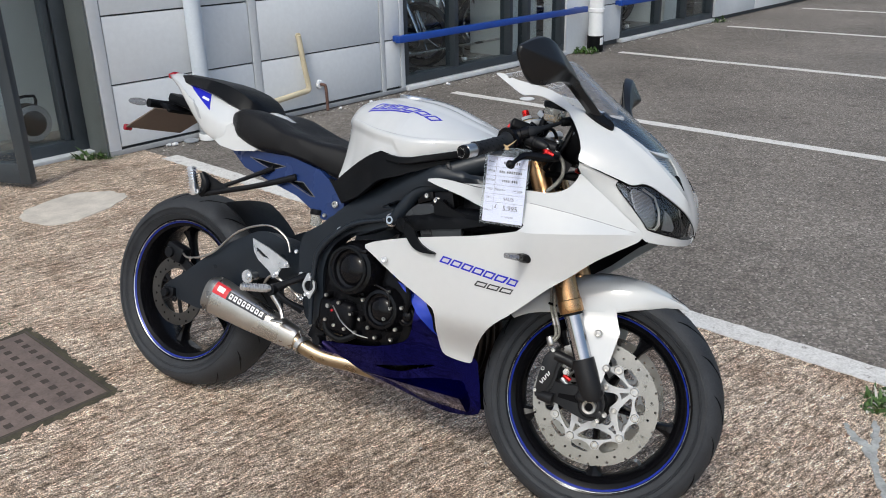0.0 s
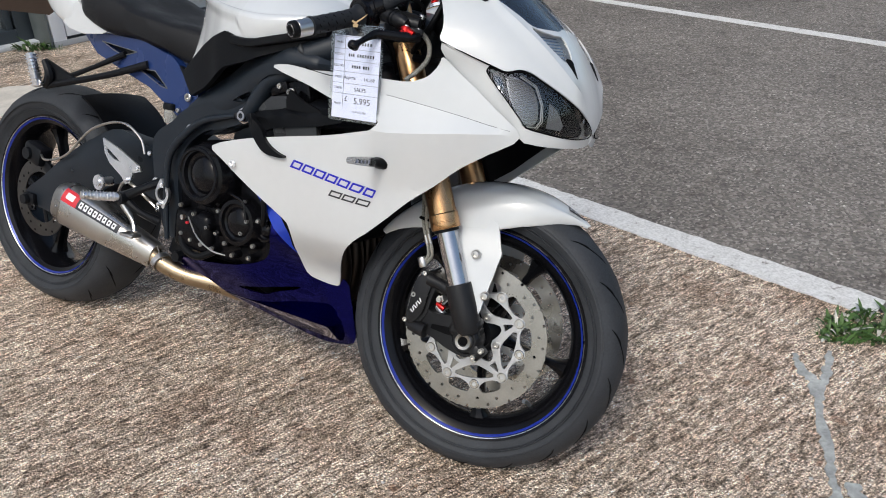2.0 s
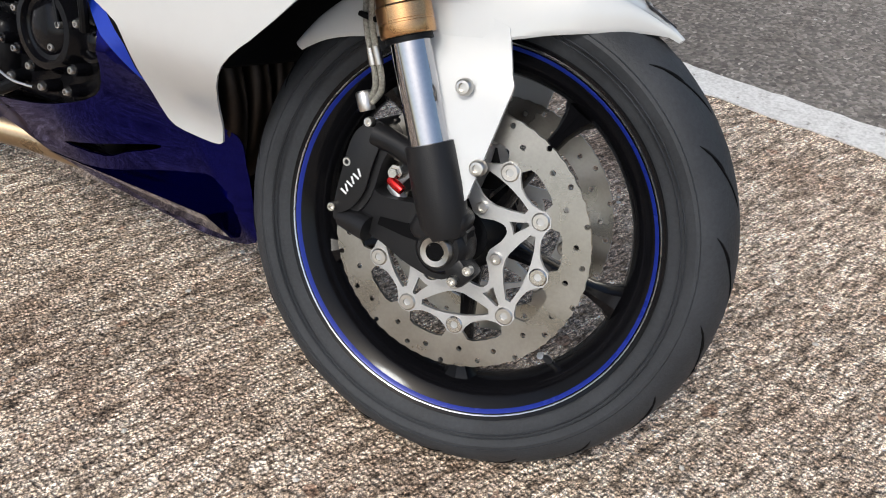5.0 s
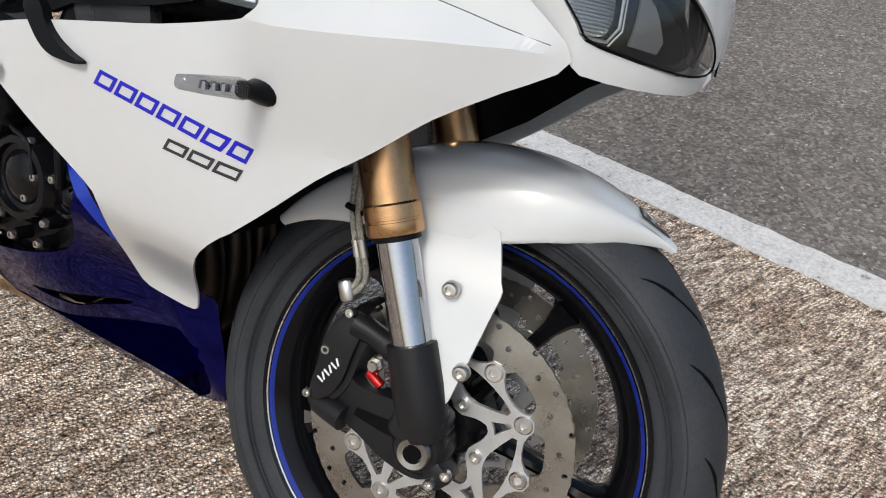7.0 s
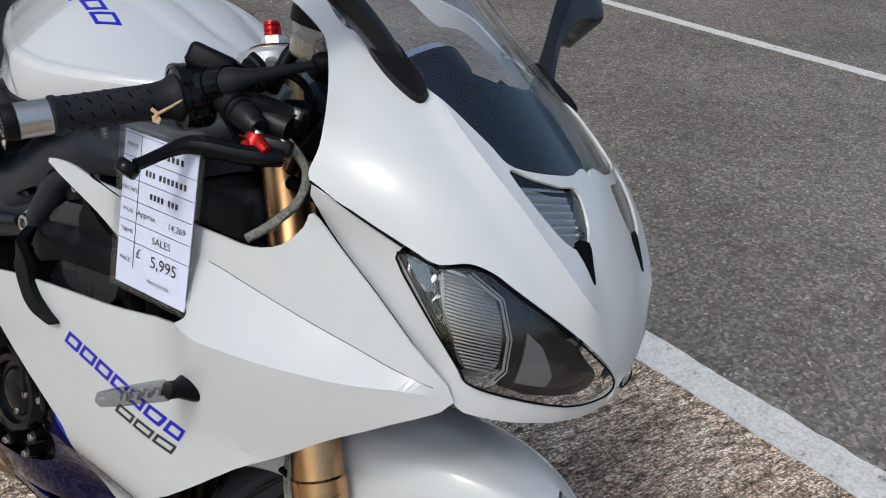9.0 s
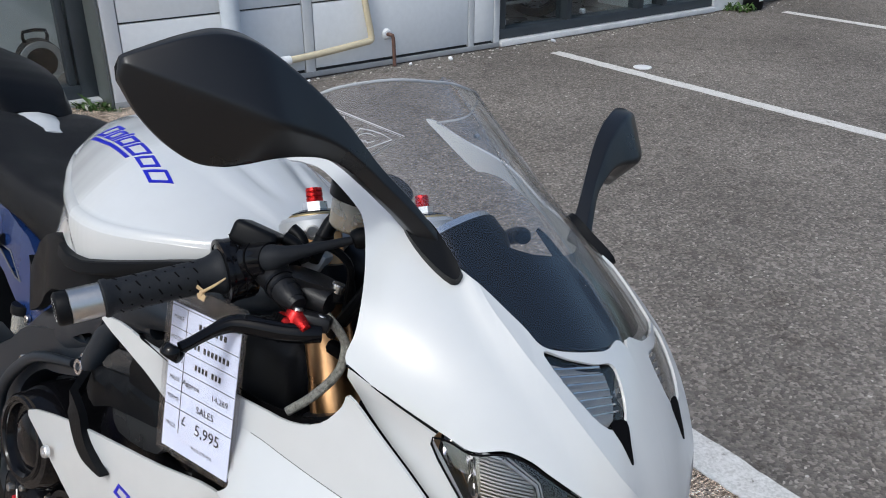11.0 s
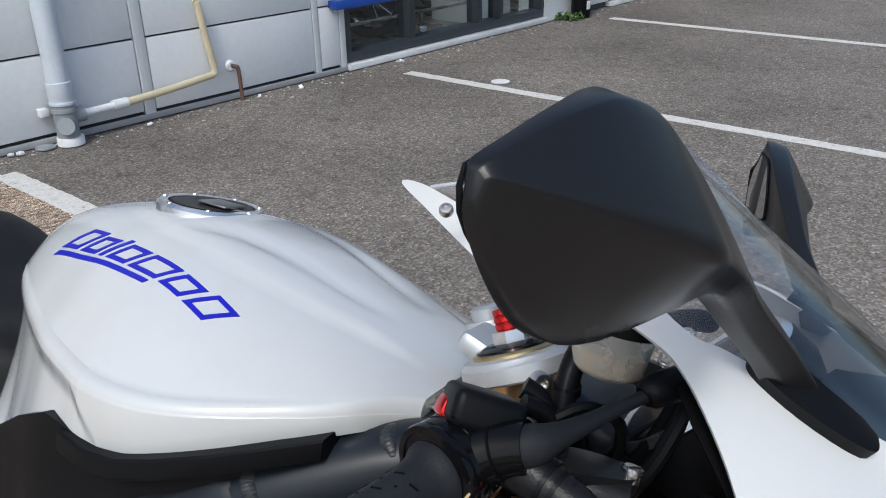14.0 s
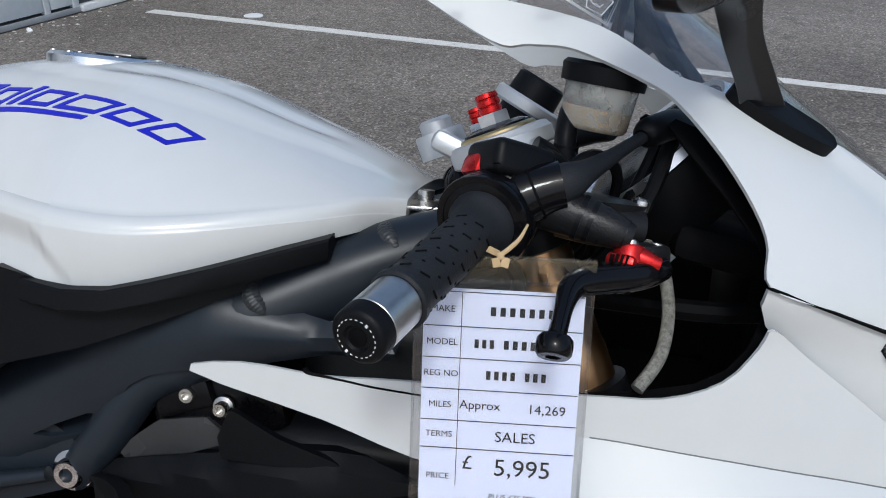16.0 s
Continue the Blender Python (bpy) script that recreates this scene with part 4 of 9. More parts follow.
for _sg in (1, -1):
    _f = (lambda m: m) if _sg > 0 else flipped
    _o = lens if _sg > 0 else lens2
    part("lamp_bowl", _f(skin(BOWL, inner(0.055), 0.002, 0.02, 3)), M_GLOSSBLK, _o)
    part("reflector", _f(skin(REFL, dish, 0.002, 0.007, 3)), M_CHROME, _o, "chrome reflector")
    part("ribbed_reflector", _f(skin(RIBS, inner(0.024), 0.002, 0.012, 2)), M_REFLECT, _o, "silvery ribbed reflector")
    for _k in range(26):
        _z = 0.7535 + 0.0032 * _k
        _u0 = np.interp(_z, (0.750, 0.768, 0.801, 0.834), (0.548, 0.512, 0.474, 0.474)) + 0.006
        _u1 = np.interp(_z, (0.750, 0.763, 0.790, 0.822, 0.837), (0.600, 0.624, 0.625, 0.610, 0.535))
        part("reflector_rib", _f(tube([inner_point(0.0225, u, _z) for u in np.linspace(_u0, _u1, 4)], 0.0011, 6, 2)), M_DISC, _o)
    part("reflector_facet", _f(skin([(0.400, 0.836), (0.440, 0.837), (0.452, 0.812), (0.420, 0.818)], lambda a, b: inner(0.012 + 0.25 * (a - 0.40))(a, b), 0.002, 0.01, 2, (), True)), M_REFLECT, _o)
    for _line, _w in (([(0.545, 0.8375), (0.617, 0.822), (0.634, 0.790), (0.632, 0.761), (0.610, 0.748), (0.545, 0.748)], 0.0014), ([(0.555, 0.840), (0.625, 0.824), (0.643, 0.790), (0.641, 0.759), (0.616, 0.745)], 0.0008)):
        part("lens_edge", _f(tube([inner_point(0.013, u, z) for u, z in _line], _w, 6, 1)), M_STEEL, _o)
    part("lamp_shroud", _f(skin([(0.645, 0.826), (0.79, 0.798), (0.908, 0.769), (0.976, 0.748), (0.955, 0.733), (0.82, 0.731), (0.63, 0.742), (0.650, 0.770)], inner(0.020), 0.002, 0.015, 2)), M_GLOSSBLK, _o, "black inner lamp shroud")
    part("inner_panel", _f(skin(TRAPEZE, inner(0.0165), 0.003, 0.012, 2, (), True)), M_LAMPGREY, _o, "grey inner lamp panel")
    part("lens_gap", _f(tube([inner_point(0.0012, u, z) for u, z in LENS], 0.0010, 6, 3, closed=True)), M_DARK, _o)

# wheels
def wheel(name, cx, cz, R, half, rimw, front, turn):
    def put(m):
        m = at(m, cx, 0, cz)
        return steered(m) if front else m
    w = part(name, put(tyre_mesh(R, half, rimw)), M_RUBBER, bike, "black sports tyre on a black rim with blue stripe")
    rr = 0.226
    def wall_rib(r):
        a = math.acos(1 - (R - r) / ((R - 0.226) * 0.62)) if (R - r) < (R - 0.226) * 0.62 else 1.45
        y = half * math.sin(a) / math.sin(1.45)
        return join(*[lathe([(r - 0.0010, sg_ * (y - 0.0006)), (r, sg_ * (y + 0.0009)), (r + 0.0010, sg_ * (y - 0.0006))], 96) for sg_ in (-1, 1)])
    for r_ in (0.2445, 0.2490, 0.2640):
        part("sidewall_rib", put(wall_rib(r_)), M_RUBBER, w)
    prof = [(rr - 0.004, -rimw), (rr + 0.003, -rimw - 0.003), (rr + 0.004, -rimw + 0.004), (rr - 0.014, -rimw + 0.016), (rr - 0.022, -rimw * 0.55), (rr - 0.030, 0), (rr - 0.022, rimw * 0.55), (rr - 0.014, rimw - 0.016), (rr + 0.004, rimw - 0.004), (rr + 0.003, rimw + 0.003), (rr - 0.004, rimw),
            (rr - 0.020, rimw - 0.008), (rr - 0.034, rimw * 0.5), (rr - 0.040, 0), (rr - 0.034, -rimw * 0.5), (rr - 0.020, -rimw + 0.008), (rr - 0.004, -rimw)]
    part("rim", put(lathe(prof, 96)), M_GLOSSBLK, w)
    for sgn in (-1, 1):
        part("rim_stripe", put(lathe([(rr - 0.0095, sgn * (rimw - 0.0025)), (rr - 0.0065, sgn * (rimw + 0.0005)), (rr - 0.0050, sgn * (rimw + 0.0014)), (rr - 0.0080, sgn * (rimw - 0.0010))], 96)), M_STRIPE, w, "blue rim stripe")
    part("rim_lip", put(join(*[lathe([(rr - 0.0035, sgn * (rimw + 0.0012)), (rr - 0.003, sgn * (rimw + 0.0020)), (rr - 0.0020, sgn * (rimw + 0.0026)), (rr - 0.0018, sgn * (rimw + 0.0010))], 96) for sgn in (-1, 1)])), M_ALU, w, "thin bare metal rim lip")
    hub = lathe([(0.0, -0.05), (0.030, -0.05), (0.034, -0.03), (0.045, -0.015), (0.045, 0.015), (0.034, 0.03), (0.030, 0.05), (0, 0.05)], 40)
    part("hub", put(hub), M_SATIN, w)
    for k in range(5):
        part("spoke", put(moved(spoke_mesh(rimw), pose(0, 0, 0, 0, turn + 72 * k, 0))), M_GLOSSBLK, w)
    return w, put
def tyre_mesh(R, half, rimw):
    P = []
    for i in range(29):
        a = -1 + 2 * i / 28
        y = half * math.sin(a * 1.45) / math.sin(1.45)
        r = R - (R - 0.226) * (1 - math.cos(a * 1.45)) * 0.62 - 0.0
        P.append((r, y))
    P = [(0.226, -rimw + 0.004), (0.236, -rimw - 0.002)] + [p for p in P] + [(0.236, rimw + 0.002), (0.226, rimw - 0.004)]
    return lathe(P, 120)
def spoke_mesh(rimw):
    """A tapered spoke with a forked end, along +x."""
    secs = []
    for r, w, h, yc in ((0.038, 0.016, 0.030, 0), (0.075, 0.010, 0.022, 0), (0.12, 0.0085, 0.017, 0), (0.155, 0.010, 0.018, 0), (0.176, 0.016, 0.022, 0), (0.190, 0.026, 0.026, 0)):
        secs.append([(r, yc + h * math.sin(a), w * math.cos(a)) for a in [2 * math.pi * (j + 0.5) / 10 for j in range(10)]])
    return loft(secs)
M_STRIPE = material("blue_rim_stripe", (0.010, 0.024, 0.24), 0.3, 0.1, 0.05, 10, 100)
front_wheel, put_f = wheel("front_wheel", 1.375, 0.300, 0.300, 0.0595, 0.047, True, 12)
rear_wheel, put_r = wheel("rear_wheel", 0.0, 0.315, 0.315, 0.091, 0.073, False, 35)

# fuel tank: a crowned shell with a fold along its shoulder, a recess for the knee behind it and a raised band along the middle
TX = (0.556, 0.562, 0.575, 0.60, 0.64, 0.69, 0.75, 0.82, 0.88, 0.93, 0.98, 1.01, 1.03, 1.045, 1.055)
TZT = (0.922, 0.946, 0.962, 0.975, 0.985, 0.993, 0.998, 0.994, 0.980, 0.960, 0.940, 0.927, 0.918, 0.909, 0.898)
THW = (0.024, 0.052, 0.082, 0.112, 0.144, 0.176, 0.204, 0.218, 0.216, 0.200, 0.172, 0.152, 0.134, 0.112, 0.080)
TSH = (0.900, 0.915, 0.922, 0.922, 0.916, 0.908, 0.899, 0.892, 0.889, 0.893, 0.899, 0.902, 0.903, 0.902, 0.896)
TZB = (0.83, 0.81, 0.780, 0.747, 0.750, 0.785, 0.816, 0.828, 0.836, 0.850, 0.864, 0.872, 0.877, 0.880, 0.884)
def tank_nums(x):
    return tuple(lerp_table(x, TX, t) for t in (TZT, THW, TSH, TZB))
def brim(x):
    """How far the upper shell reaches out over the knee recess, as a share of the tank's width."""
    return np.interp(x, (0.60, 0.70, 0.760, 0.785, 0.820, 0.850), (0.915, 0.915, 0.94, 0.96, 0.99, 1.0))
def tank_top(x, y):
    """Height of the tank's upper skin."""
    zt, hw, zs, zb = tank_nums(x)
    hw = hw * brim(x)
    q = np.clip(np.abs(y) / hw, 0, 0.9999)
    p = np.clip(q / 0.95, 0, 1)
    z = zt - (zt - zs) * (0.50 * p ** 1.7 + 0.50 * p ** 3.4)
    e = np.clip((q - 0.93) / 0.07, 0, 1)
    z = z - 0.012 * (1 - np.sqrt(1 - e * e))
    w = np.interp(x, (0.62, 0.66, 0.71, 0.765, 0.83, 0.875, 0.94, 0.98, 1.035), (0.0, 0.026, 0.056, 0.077, 0.0905, 0.0915, 0.083, 0.071, 0.060))
    fade = smooth01((x - 0.66) / 0.06) * smooth01((1.045 - x) / 0.05)
    w2 = np.interp(x, (0.78, 0.83, 0.90, 0.98), (0.056, 0.046, 0.036, 0.022))
    return z + fade * (0.0035 * smooth01((w - np.abs(y)) / 0.009 + 0.5) - 0.0025) - 0.0040 * smooth01((x - 0.76) / 0.06) * smooth01((1.0 - x) / 0.06) * np.exp(-((np.abs(y) - w2 - 0.008) / 0.010) ** 2)
def knee_edge(x):
    """The height of the edge below which the side is recessed for the knee."""
    return np.interp(x, (0.556, 0.60, 0.64, 0.70, 0.760, 0.785, 0.815, 0.838, 0.852), (0.930, 0.935, 0.925, 0.914, 0.899, 0.892, 0.873, 0.846, 0.80))
def tank_section(x):
    zt, hw, zs, zb = (float(v) for v in tank_nums(x))
    top = hw * float(brim(x))
    half = []
    for j in range(41):
        y = top * math.sin(math.pi / 2 * j / 40)
        half.append((y, float(tank_top(np.array(x), np.array(min(y, top * 0.9999))))))
    z0, ke = half[-1][1], float(knee_edge(x))
    deep = 0.006 * float(smooth01((0.862 - x) / 0.025)) * min(1.0, max(0.0, (x - 0.558) / 0.03))
    low = hw * float(np.interp(x, (0.556, 0.60, 0.64, 0.69, 0.75, 0.80, 0.90), (1.0, 1.22, 1.04, 0.98, 0.975, 0.972, 0.972)))
    for k in range(1, 37):
        f = k / 36
        z = z0 + (zb - z0) * f
        y = top * 1.003 + (low - top * 1.003) * f * f
        cut = deep * float(smooth01((min(ke, z0 - 0.001) - z) / 0.022)) * (1 - 0.8 * f)
        half.append((y - cut, z))
    half.append((half[-1][0] * 0.97, zb))
    return [(x, -y, z) for y, z in half] + [(x, y, z) for y, z in reversed(half[1:])]
_xs = sorted({0.556, 0.559, 0.562, 0.568, 0.575, 0.585, *np.linspace(0.60, 0.80, 34).round(4).tolist(), *np.linspace(0.80, 0.90, 60).round(4).tolist(), *np.linspace(0.90, 1.03, 30).round(4).tolist(), 1.036, 1.042, 1.047, 1.051, 1.055})
tank = part("fuel_tank", loft([tank_section(x) for x in _xs]), M_WHITE, bike, "pearl white fuel tank")
# lettering of the maker on the tank, as a row of plain slanted hollow boxes over a line
_A, _B = np.array((0.662, -0.1075)), np.array((0.884, -0.1535))
_e = (_B - _A)
_n = np.array((0.020, 0.0165))
def tank_word(p, q):
    v = _A + _e * p + _n * q
    return (float(v[0]), float(v[1]))
def word_unit(a, b, lo, hi, w=0.021, v=0.19, solid=False):
    o = [tank_word(a, lo), tank_word(b, lo), tank_word(b, hi), tank_word(a, hi)]
    h = () if solid else ([tank_word(a + w, lo + v), tank_word(b - w, lo + v), tank_word(b - w, hi - v), tank_word(a + w, hi - v)],)
    part("tank_lettering", skin(o, lambda x, y: (x, y, tank_top(x, y) + 0.0012), 0.0008, 0.010, 4, h, True, inward=(0, 0, -1)), M_DECAL, tank)
for _a, _b, _lo, _hi, _s in ((0.0, 0.115, 0.0, 1.15, False), (0.145, 0.255, 0.0, 0.95, False), (0.285, 0.310, 0.0, 1.1, True), (0.340, 0.470, 0.0, 0.95, False), (0.500, 0.680, 0.0, 0.95, False), (0.710, 0.835, 0.0, 0.95, False), (0.865, 0.985, 0.0, 1.15, False)):
    word_unit(_a, _b, _lo, _hi, solid=_s)
word_unit(0.02, 0.68, -0.34, -0.14, solid=True)
# filler cap
_cap = [lathe([(0, 0.004), (0.040, 0.004), (0.042, 0.002), (0.042, -0.004)], 40, "z"), lathe([(0.043, -0.004), (0.043, 0.0035), (0.050, 0.0042), (0.0535, 0.001), (0.0535, -0.006)], 48, "z")]
def cap_at(m):
    return at(moved(m, pose(0, 0, 0, 0, 3, 0)), 0.745, 0, 0.995)
fcap = part("filler_cap", cap_at(_cap[0]), M_SATIN, tank, "black and steel filler cap")
part("cap_ring", cap_at(_cap[1]), M_ALU, tank)
part("cap_flap", cap_at(at(rbox(0.036, 0.030, 0.003, 0.004), 0.012, 0, 0.006)), M_DISC, tank)
for _k in range(7):
    _t = 2 * math.pi * _k / 7
    part("cap_bolt", cap_at(at(lathe([(0, 0.0052), (0.0025, 0.005), (0.003, 0.004)], 8, "z"), 0.048 * math.cos(_t), 0.048 * math.sin(_t), 0)), M_STEEL, tank)

def blade(outline, yf, depth, holes=(), n=3, sharp=False, step=0.025):
    """A solid plate whose outer face follows y = yf(x, z), built on the right side."""
    return skin(outline, lambda a, b: (a, yf(a, b), b), depth, step, n, holes, sharp, inward=(0, 1, 0))
def const(v):
    return lambda a, b: np.full_like(a, v)
def pair(name, m, mat, parent=None, label=""):
    o = part(name, m, mat, parent or bike, label)
    part(name, flipped(m), mat, parent or bike, label)
    return o
# black side panels under the tank, with the long pad along its lower edge
SIDEP = [(0.575, 0.748), (0.605, 0.742), (0.640, 0.768), (0.680, 0.794), (0.735, 0.826), (0.776, 0.842), (0.800, 0.838), (0.835, 0.829), (0.868, 0.829), (0.93, 0.846), (1.022, 0.874), (1.030, 0.866), (0.93, 0.822), (0.84, 0.786), (0.78, 0.768), (0.70, 0.712), (0.645, 0.688), (0.605, 0.722)]
def trim_y(a, b):
    """The trim panel: it bulges under the knee recess and has a shallow dent behind its peak."""
    return np.interp(a, (0.58, 0.65, 0.70, 0.76, 0.80, 0.87, 0.95, 1.03), (-0.144, -0.170, -0.190, -0.206, -0.209, -0.207, -0.178, -0.126)) + 0.006 * np.exp(-((a - 0.715) / 0.035) ** 2) * smooth01((0.80 - b) / 0.03)
pair("side_panel", blade(SIDEP, trim_y, 0.012, n=2, sharp=True, step=0.016), M_BLACKPL, label="matt black trim panel below the tank")
part("tank_base", join(at(rbox(0.36, 0.24, 0.20, 0.03, 3), 0.80, 0, 0.735), at(rbox(0.12, 0.12, 0.14, 0.03, 3), 0.64, 0, 0.715)), M_DARK, bike, "black airbox under the tank")
_pad = ((0.800, -0.204, 0.832), (0.835, -0.211, 0.829), (0.868, -0.2115, 0.831), (0.90, -0.207, 0.839), (0.94, -0.193, 0.850), (0.98, -0.173, 0.862), (1.012, -0.152, 0.871))
pair("trim_pad", loft([[(x, y - 0.010, z + 0.0015), (x, y - 0.008, z + 0.0035), (x, y + 0.014, z + 0.007), (x, y + 0.014, z - 0.014), (x, y - 0.009, z - 0.013), (x, y - 0.0105, z - 0.011)] for x, y, z in _pad]), M_BLACKPL, label="black pad along the lower edge of the tank")
# frame
SPAR = [(0.640, 0.665), (0.700, 0.712), (0.770, 0.765), (0.880, 0.815), (0.980, 0.850), (1.080, 0.895), (1.130, 0.900), (1.140, 0.840), (1.080, 0.815), (0.990, 0.775), (0.900, 0.752), (0.845, 0.715), (0.800, 0.660), (0.770, 0.640), (0.700, 0.610), (0.640, 0.600), (0.605, 0.625)]
frame_part = pair("frame_spar", blade(SPAR, lambda a, b: np.interp(a, (0.6, 0.75, 0.9, 1.0, 1.1, 1.14), (-0.138, -0.150, -0.145, -0.115, -0.075, -0.06)), 0.05, n=3), M_FRAME, label="graphite painted aluminium frame spar")
pair("frame_tube", tube([(1.120, -0.085, 0.872), (1.042, -0.115, 0.850), (0.956, -0.150, 0.812), (0.930, -0.152, 0.800)], [0.030, 0.032, 0.033, 0.031], 32), M_FRAME)
pair("frame_tube", tube([(0.96, -0.160, 0.778), (0.930, -0.161, 0.776), (0.903, -0.162, 0.767), (0.868, -0.163, 0.747), (0.842, -0.163, 0.709), (0.822, -0.160, 0.682), (0.808, -0.155, 0.664)], [0.017, 0.017, 0.0175, 0.018, 0.018, 0.0175, 0.0175], 24), M_FRAME)
CASTING = [(0.605, 0.640), (0.660, 0.690), (0.755, 0.752), (0.816, 0.792), (0.876, 0.826), (0.930, 0.843), (0.962, 0.842), (0.972, 0.832), (0.986, 0.8225), (1.017, 0.8135), (1.060, 0.802), (1.060, 0.785), (1.017, 0.788), (0.950, 0.775), (0.900, 0.768), (0.866, 0.752), (0.838, 0.712), (0.826, 0.690), (0.815, 0.655), (0.780, 0.640), (0.700, 0.610), (0.640, 0.600), (0.605, 0.615)]
SLIT = [(0.775, 0.696), (0.826, 0.722), (0.829, 0.718), (0.815, 0.700)]
def casting_y(a, b):
    """The cast spar: a rounded face that falls back towards its edges, with a valley under the welded tube."""
    mid = np.interp(a, (0.60, 0.75, 0.85, 0.93, 1.02, 1.06), (0.645, 0.700, 0.770, 0.800, 0.801, 0.794))
    half = np.interp(a, (0.60, 0.75, 0.85, 0.93, 1.02), (0.040, 0.055, 0.052, 0.040, 0.016))
    q = np.clip(np.abs(b - mid) / half, 0, 1.2)
    return np.interp(a, (0.60, 0.75, 0.85, 0.93, 1.0, 1.06), (-0.152, -0.168, -0.185, -0.191, -0.180, -0.162)) + 0.019 * q ** 2.4
pair("frame_casting", blade(CASTING, casting_y, 0.030, (SLIT,), 2, step=0.011), M_FRAME, label="grained graphite cast part of the frame")
def weld(c, d, r, lo, hi, bead):
    """A rippled weld bead over part of the way round a tube."""
    d = Vector(d).normalized()
    e1 = (Vector((0, -1, 0)) - d * d.dot(Vector((0, -1, 0)))).normalized()
    e2 = d.cross(e1)
    e2 = e2 if e2.z > 0 else -e2
    pts, rad = [], []
    for i in range(73):
        f = i / 72
        a = radians(lo + (hi - lo) * f)
        pts.append(tuple(Vector(c) + (e1 * math.cos(a) + e2 * math.sin(a)) * (r - 0.0045) + d * 0.0015 * math.sin(9 * f)))
        rad.append((0.0025 + bead * math.sin(math.pi * f)) * (1 + 0.05 * abs(math.sin(math.pi * 15 * f))))
    return tube(pts, rad, 10, 1)
pair("weld", weld((0.958, -0.150, 0.813), (0.086, 0.036, 0.038), 0.0325, -12, 62, 0.0052), M_WELD, label="rippled weld bead on the frame")
pair("weld", weld((1.050, -0.112, 0.8525), (0.086, 0.036, 0.030), 0.0315, 10, 95, 0.0052), M_WELD, label="rippled weld bead on the frame")
PLATE = [(0.518, 0.573), (0.581, 0.620), (0.625, 0.655), (0.700, 0.680), (0.790, 0.705), (0.815, 0.660), (0.740, 0.628), (0.690, 0.615), (0.640, 0.580), (0.612, 0.540), (0.600, 0.480), (0.607, 0.365), (0.585, 0.335), (0.545, 0.350), (0.528, 0.420), (0.517, 0.480)]
plate_r = pair("frame_plate", blade(PLATE, lambda a, b: np.interp(b, (0.33, 0.45, 0.58, 0.70), (-0.135, -0.150, -0.158, -0.165)), 0.05, n=3), M_FRAME, label="graphite pivot plate")
pair("plate_rib", tube([(0.585, -0.163, 0.340), (0.580, -0.166, 0.420), (0.584, -0.170, 0.520), (0.600, -0.171, 0.560), (0.640, -0.174, 0.600), (0.700, -0.176, 0.640), (0.790, -0.172, 0.665)], [0.006, 0.007, 0.008, 0.009, 0.009, 0.008, 0.006], 12), M_FRAME, plate_r)
part("pivot_cover", at(slab(smooth_line([(0, 0.036), (0.010, 0.024), (0.021, 0.008), (0.021, -0.008), (0.010, -0.024), (0, -0.036), (-0.010, -0.024), (-0.021, -0.008), (-0.021, 0.008), (-0.010, 0.024)], 3, True), -0.004, 0.004, [ring_pts(0, 0, 0.015, 18)]), 0.572, -0.170, 0.447, 0, -10, 0), M_ALU, plate_r, "bare aluminium pivot cover")
part("pivot_plug", at(lathe([(0, -0.001), (0.014, -0.001), (0.0145, 0.003)], 24), 0.572, -0.170, 0.447), M_BLACKPL, plate_r)
def bolt_at(x, y, z, r, parent, mat=M_ALU, h=0.006, turn=0):
    return part("bolt", at(bolt_mesh(r, h), x, y, z, 0, 0, turn), mat, parent)
for _x, _y, _z, _r in ((0.577, -0.175, 0.472, 0.005), (0.567, -0.175, 0.422, 0.005), (0.655, -0.172, 0.616, 0.009), (0.50, -0.150, 0.53, 0.006), (0.535, -0.150, 0.402, 0.008), (0.53, -0.155, 0.47, 0.008)):
    bolt_at(_x, _y, _z, _r, plate_r)
part("engine_bolt", at(lathe([(0, -0.006), (0.0052, -0.006), (0.0060, -0.013), (0.0105, -0.013), (0.0125, -0.010), (0.0130, -0.004), (0.0175, -0.003), (0.0175, 0.004)], 24), 0.8075, -0.163, 0.6675), M_CHROME, plate_r, "large chrome engine bolt")
# rear subframe
SUBF = [(0.160, 0.790), (0.263, 0.792), (0.425, 0.790), (0.535, 0.764), (0.628, 0.700), (0.626, 0.658), (0.607, 0.632), (0.562, 0.630), (0.457, 0.683), (0.326, 0.715), (0.235, 0.738)]
SH1 = [(0.255, 0.771), (0.405, 0.760), (0.350, 0.745), (0.300, 0.757)]
SH2 = [(0.412, 0.722), (0.478, 0.724), (0.525, 0.688), (0.505, 0.690)]
def subf_y(a, b):
    return np.interp(a, (0.16, 0.35, 0.50, 0.62), (-0.095, -0.118, -0.129, -0.130))
subframe = pair("rear_subframe", skin(SUBF, lambda a, b: (a, subf_y(a, b), b), 0.022, 0.025, 3, (SH1, SH2), True), M_FRAMEBLUE, label="satin blue rear subframe with two triangular windows")
pair("subframe_mesh", blade([(0.22, 0.776), (0.43, 0.768), (0.53, 0.70), (0.50, 0.675), (0.40, 0.705), (0.28, 0.738)], lambda a, b: subf_y(a, b) + 0.014, 0.002, n=2), M_BLACKPL)
for _h in (SH1, SH2):
    _l = list(_h)
    pair("window_trim", tube([(p[0], float(subf_y(np.array(p[0]), 0)) - 0.0005, p[1]) for p in _l], 0.0014, 6, 1, closed=True), M_LAMPGREY, subframe)
bolt_at(0.600, -0.132, 0.678, 0.0105, subframe, M_STEEL); bolt_at(0.568, -0.131, 0.643, 0.0060, subframe, M_STEEL)
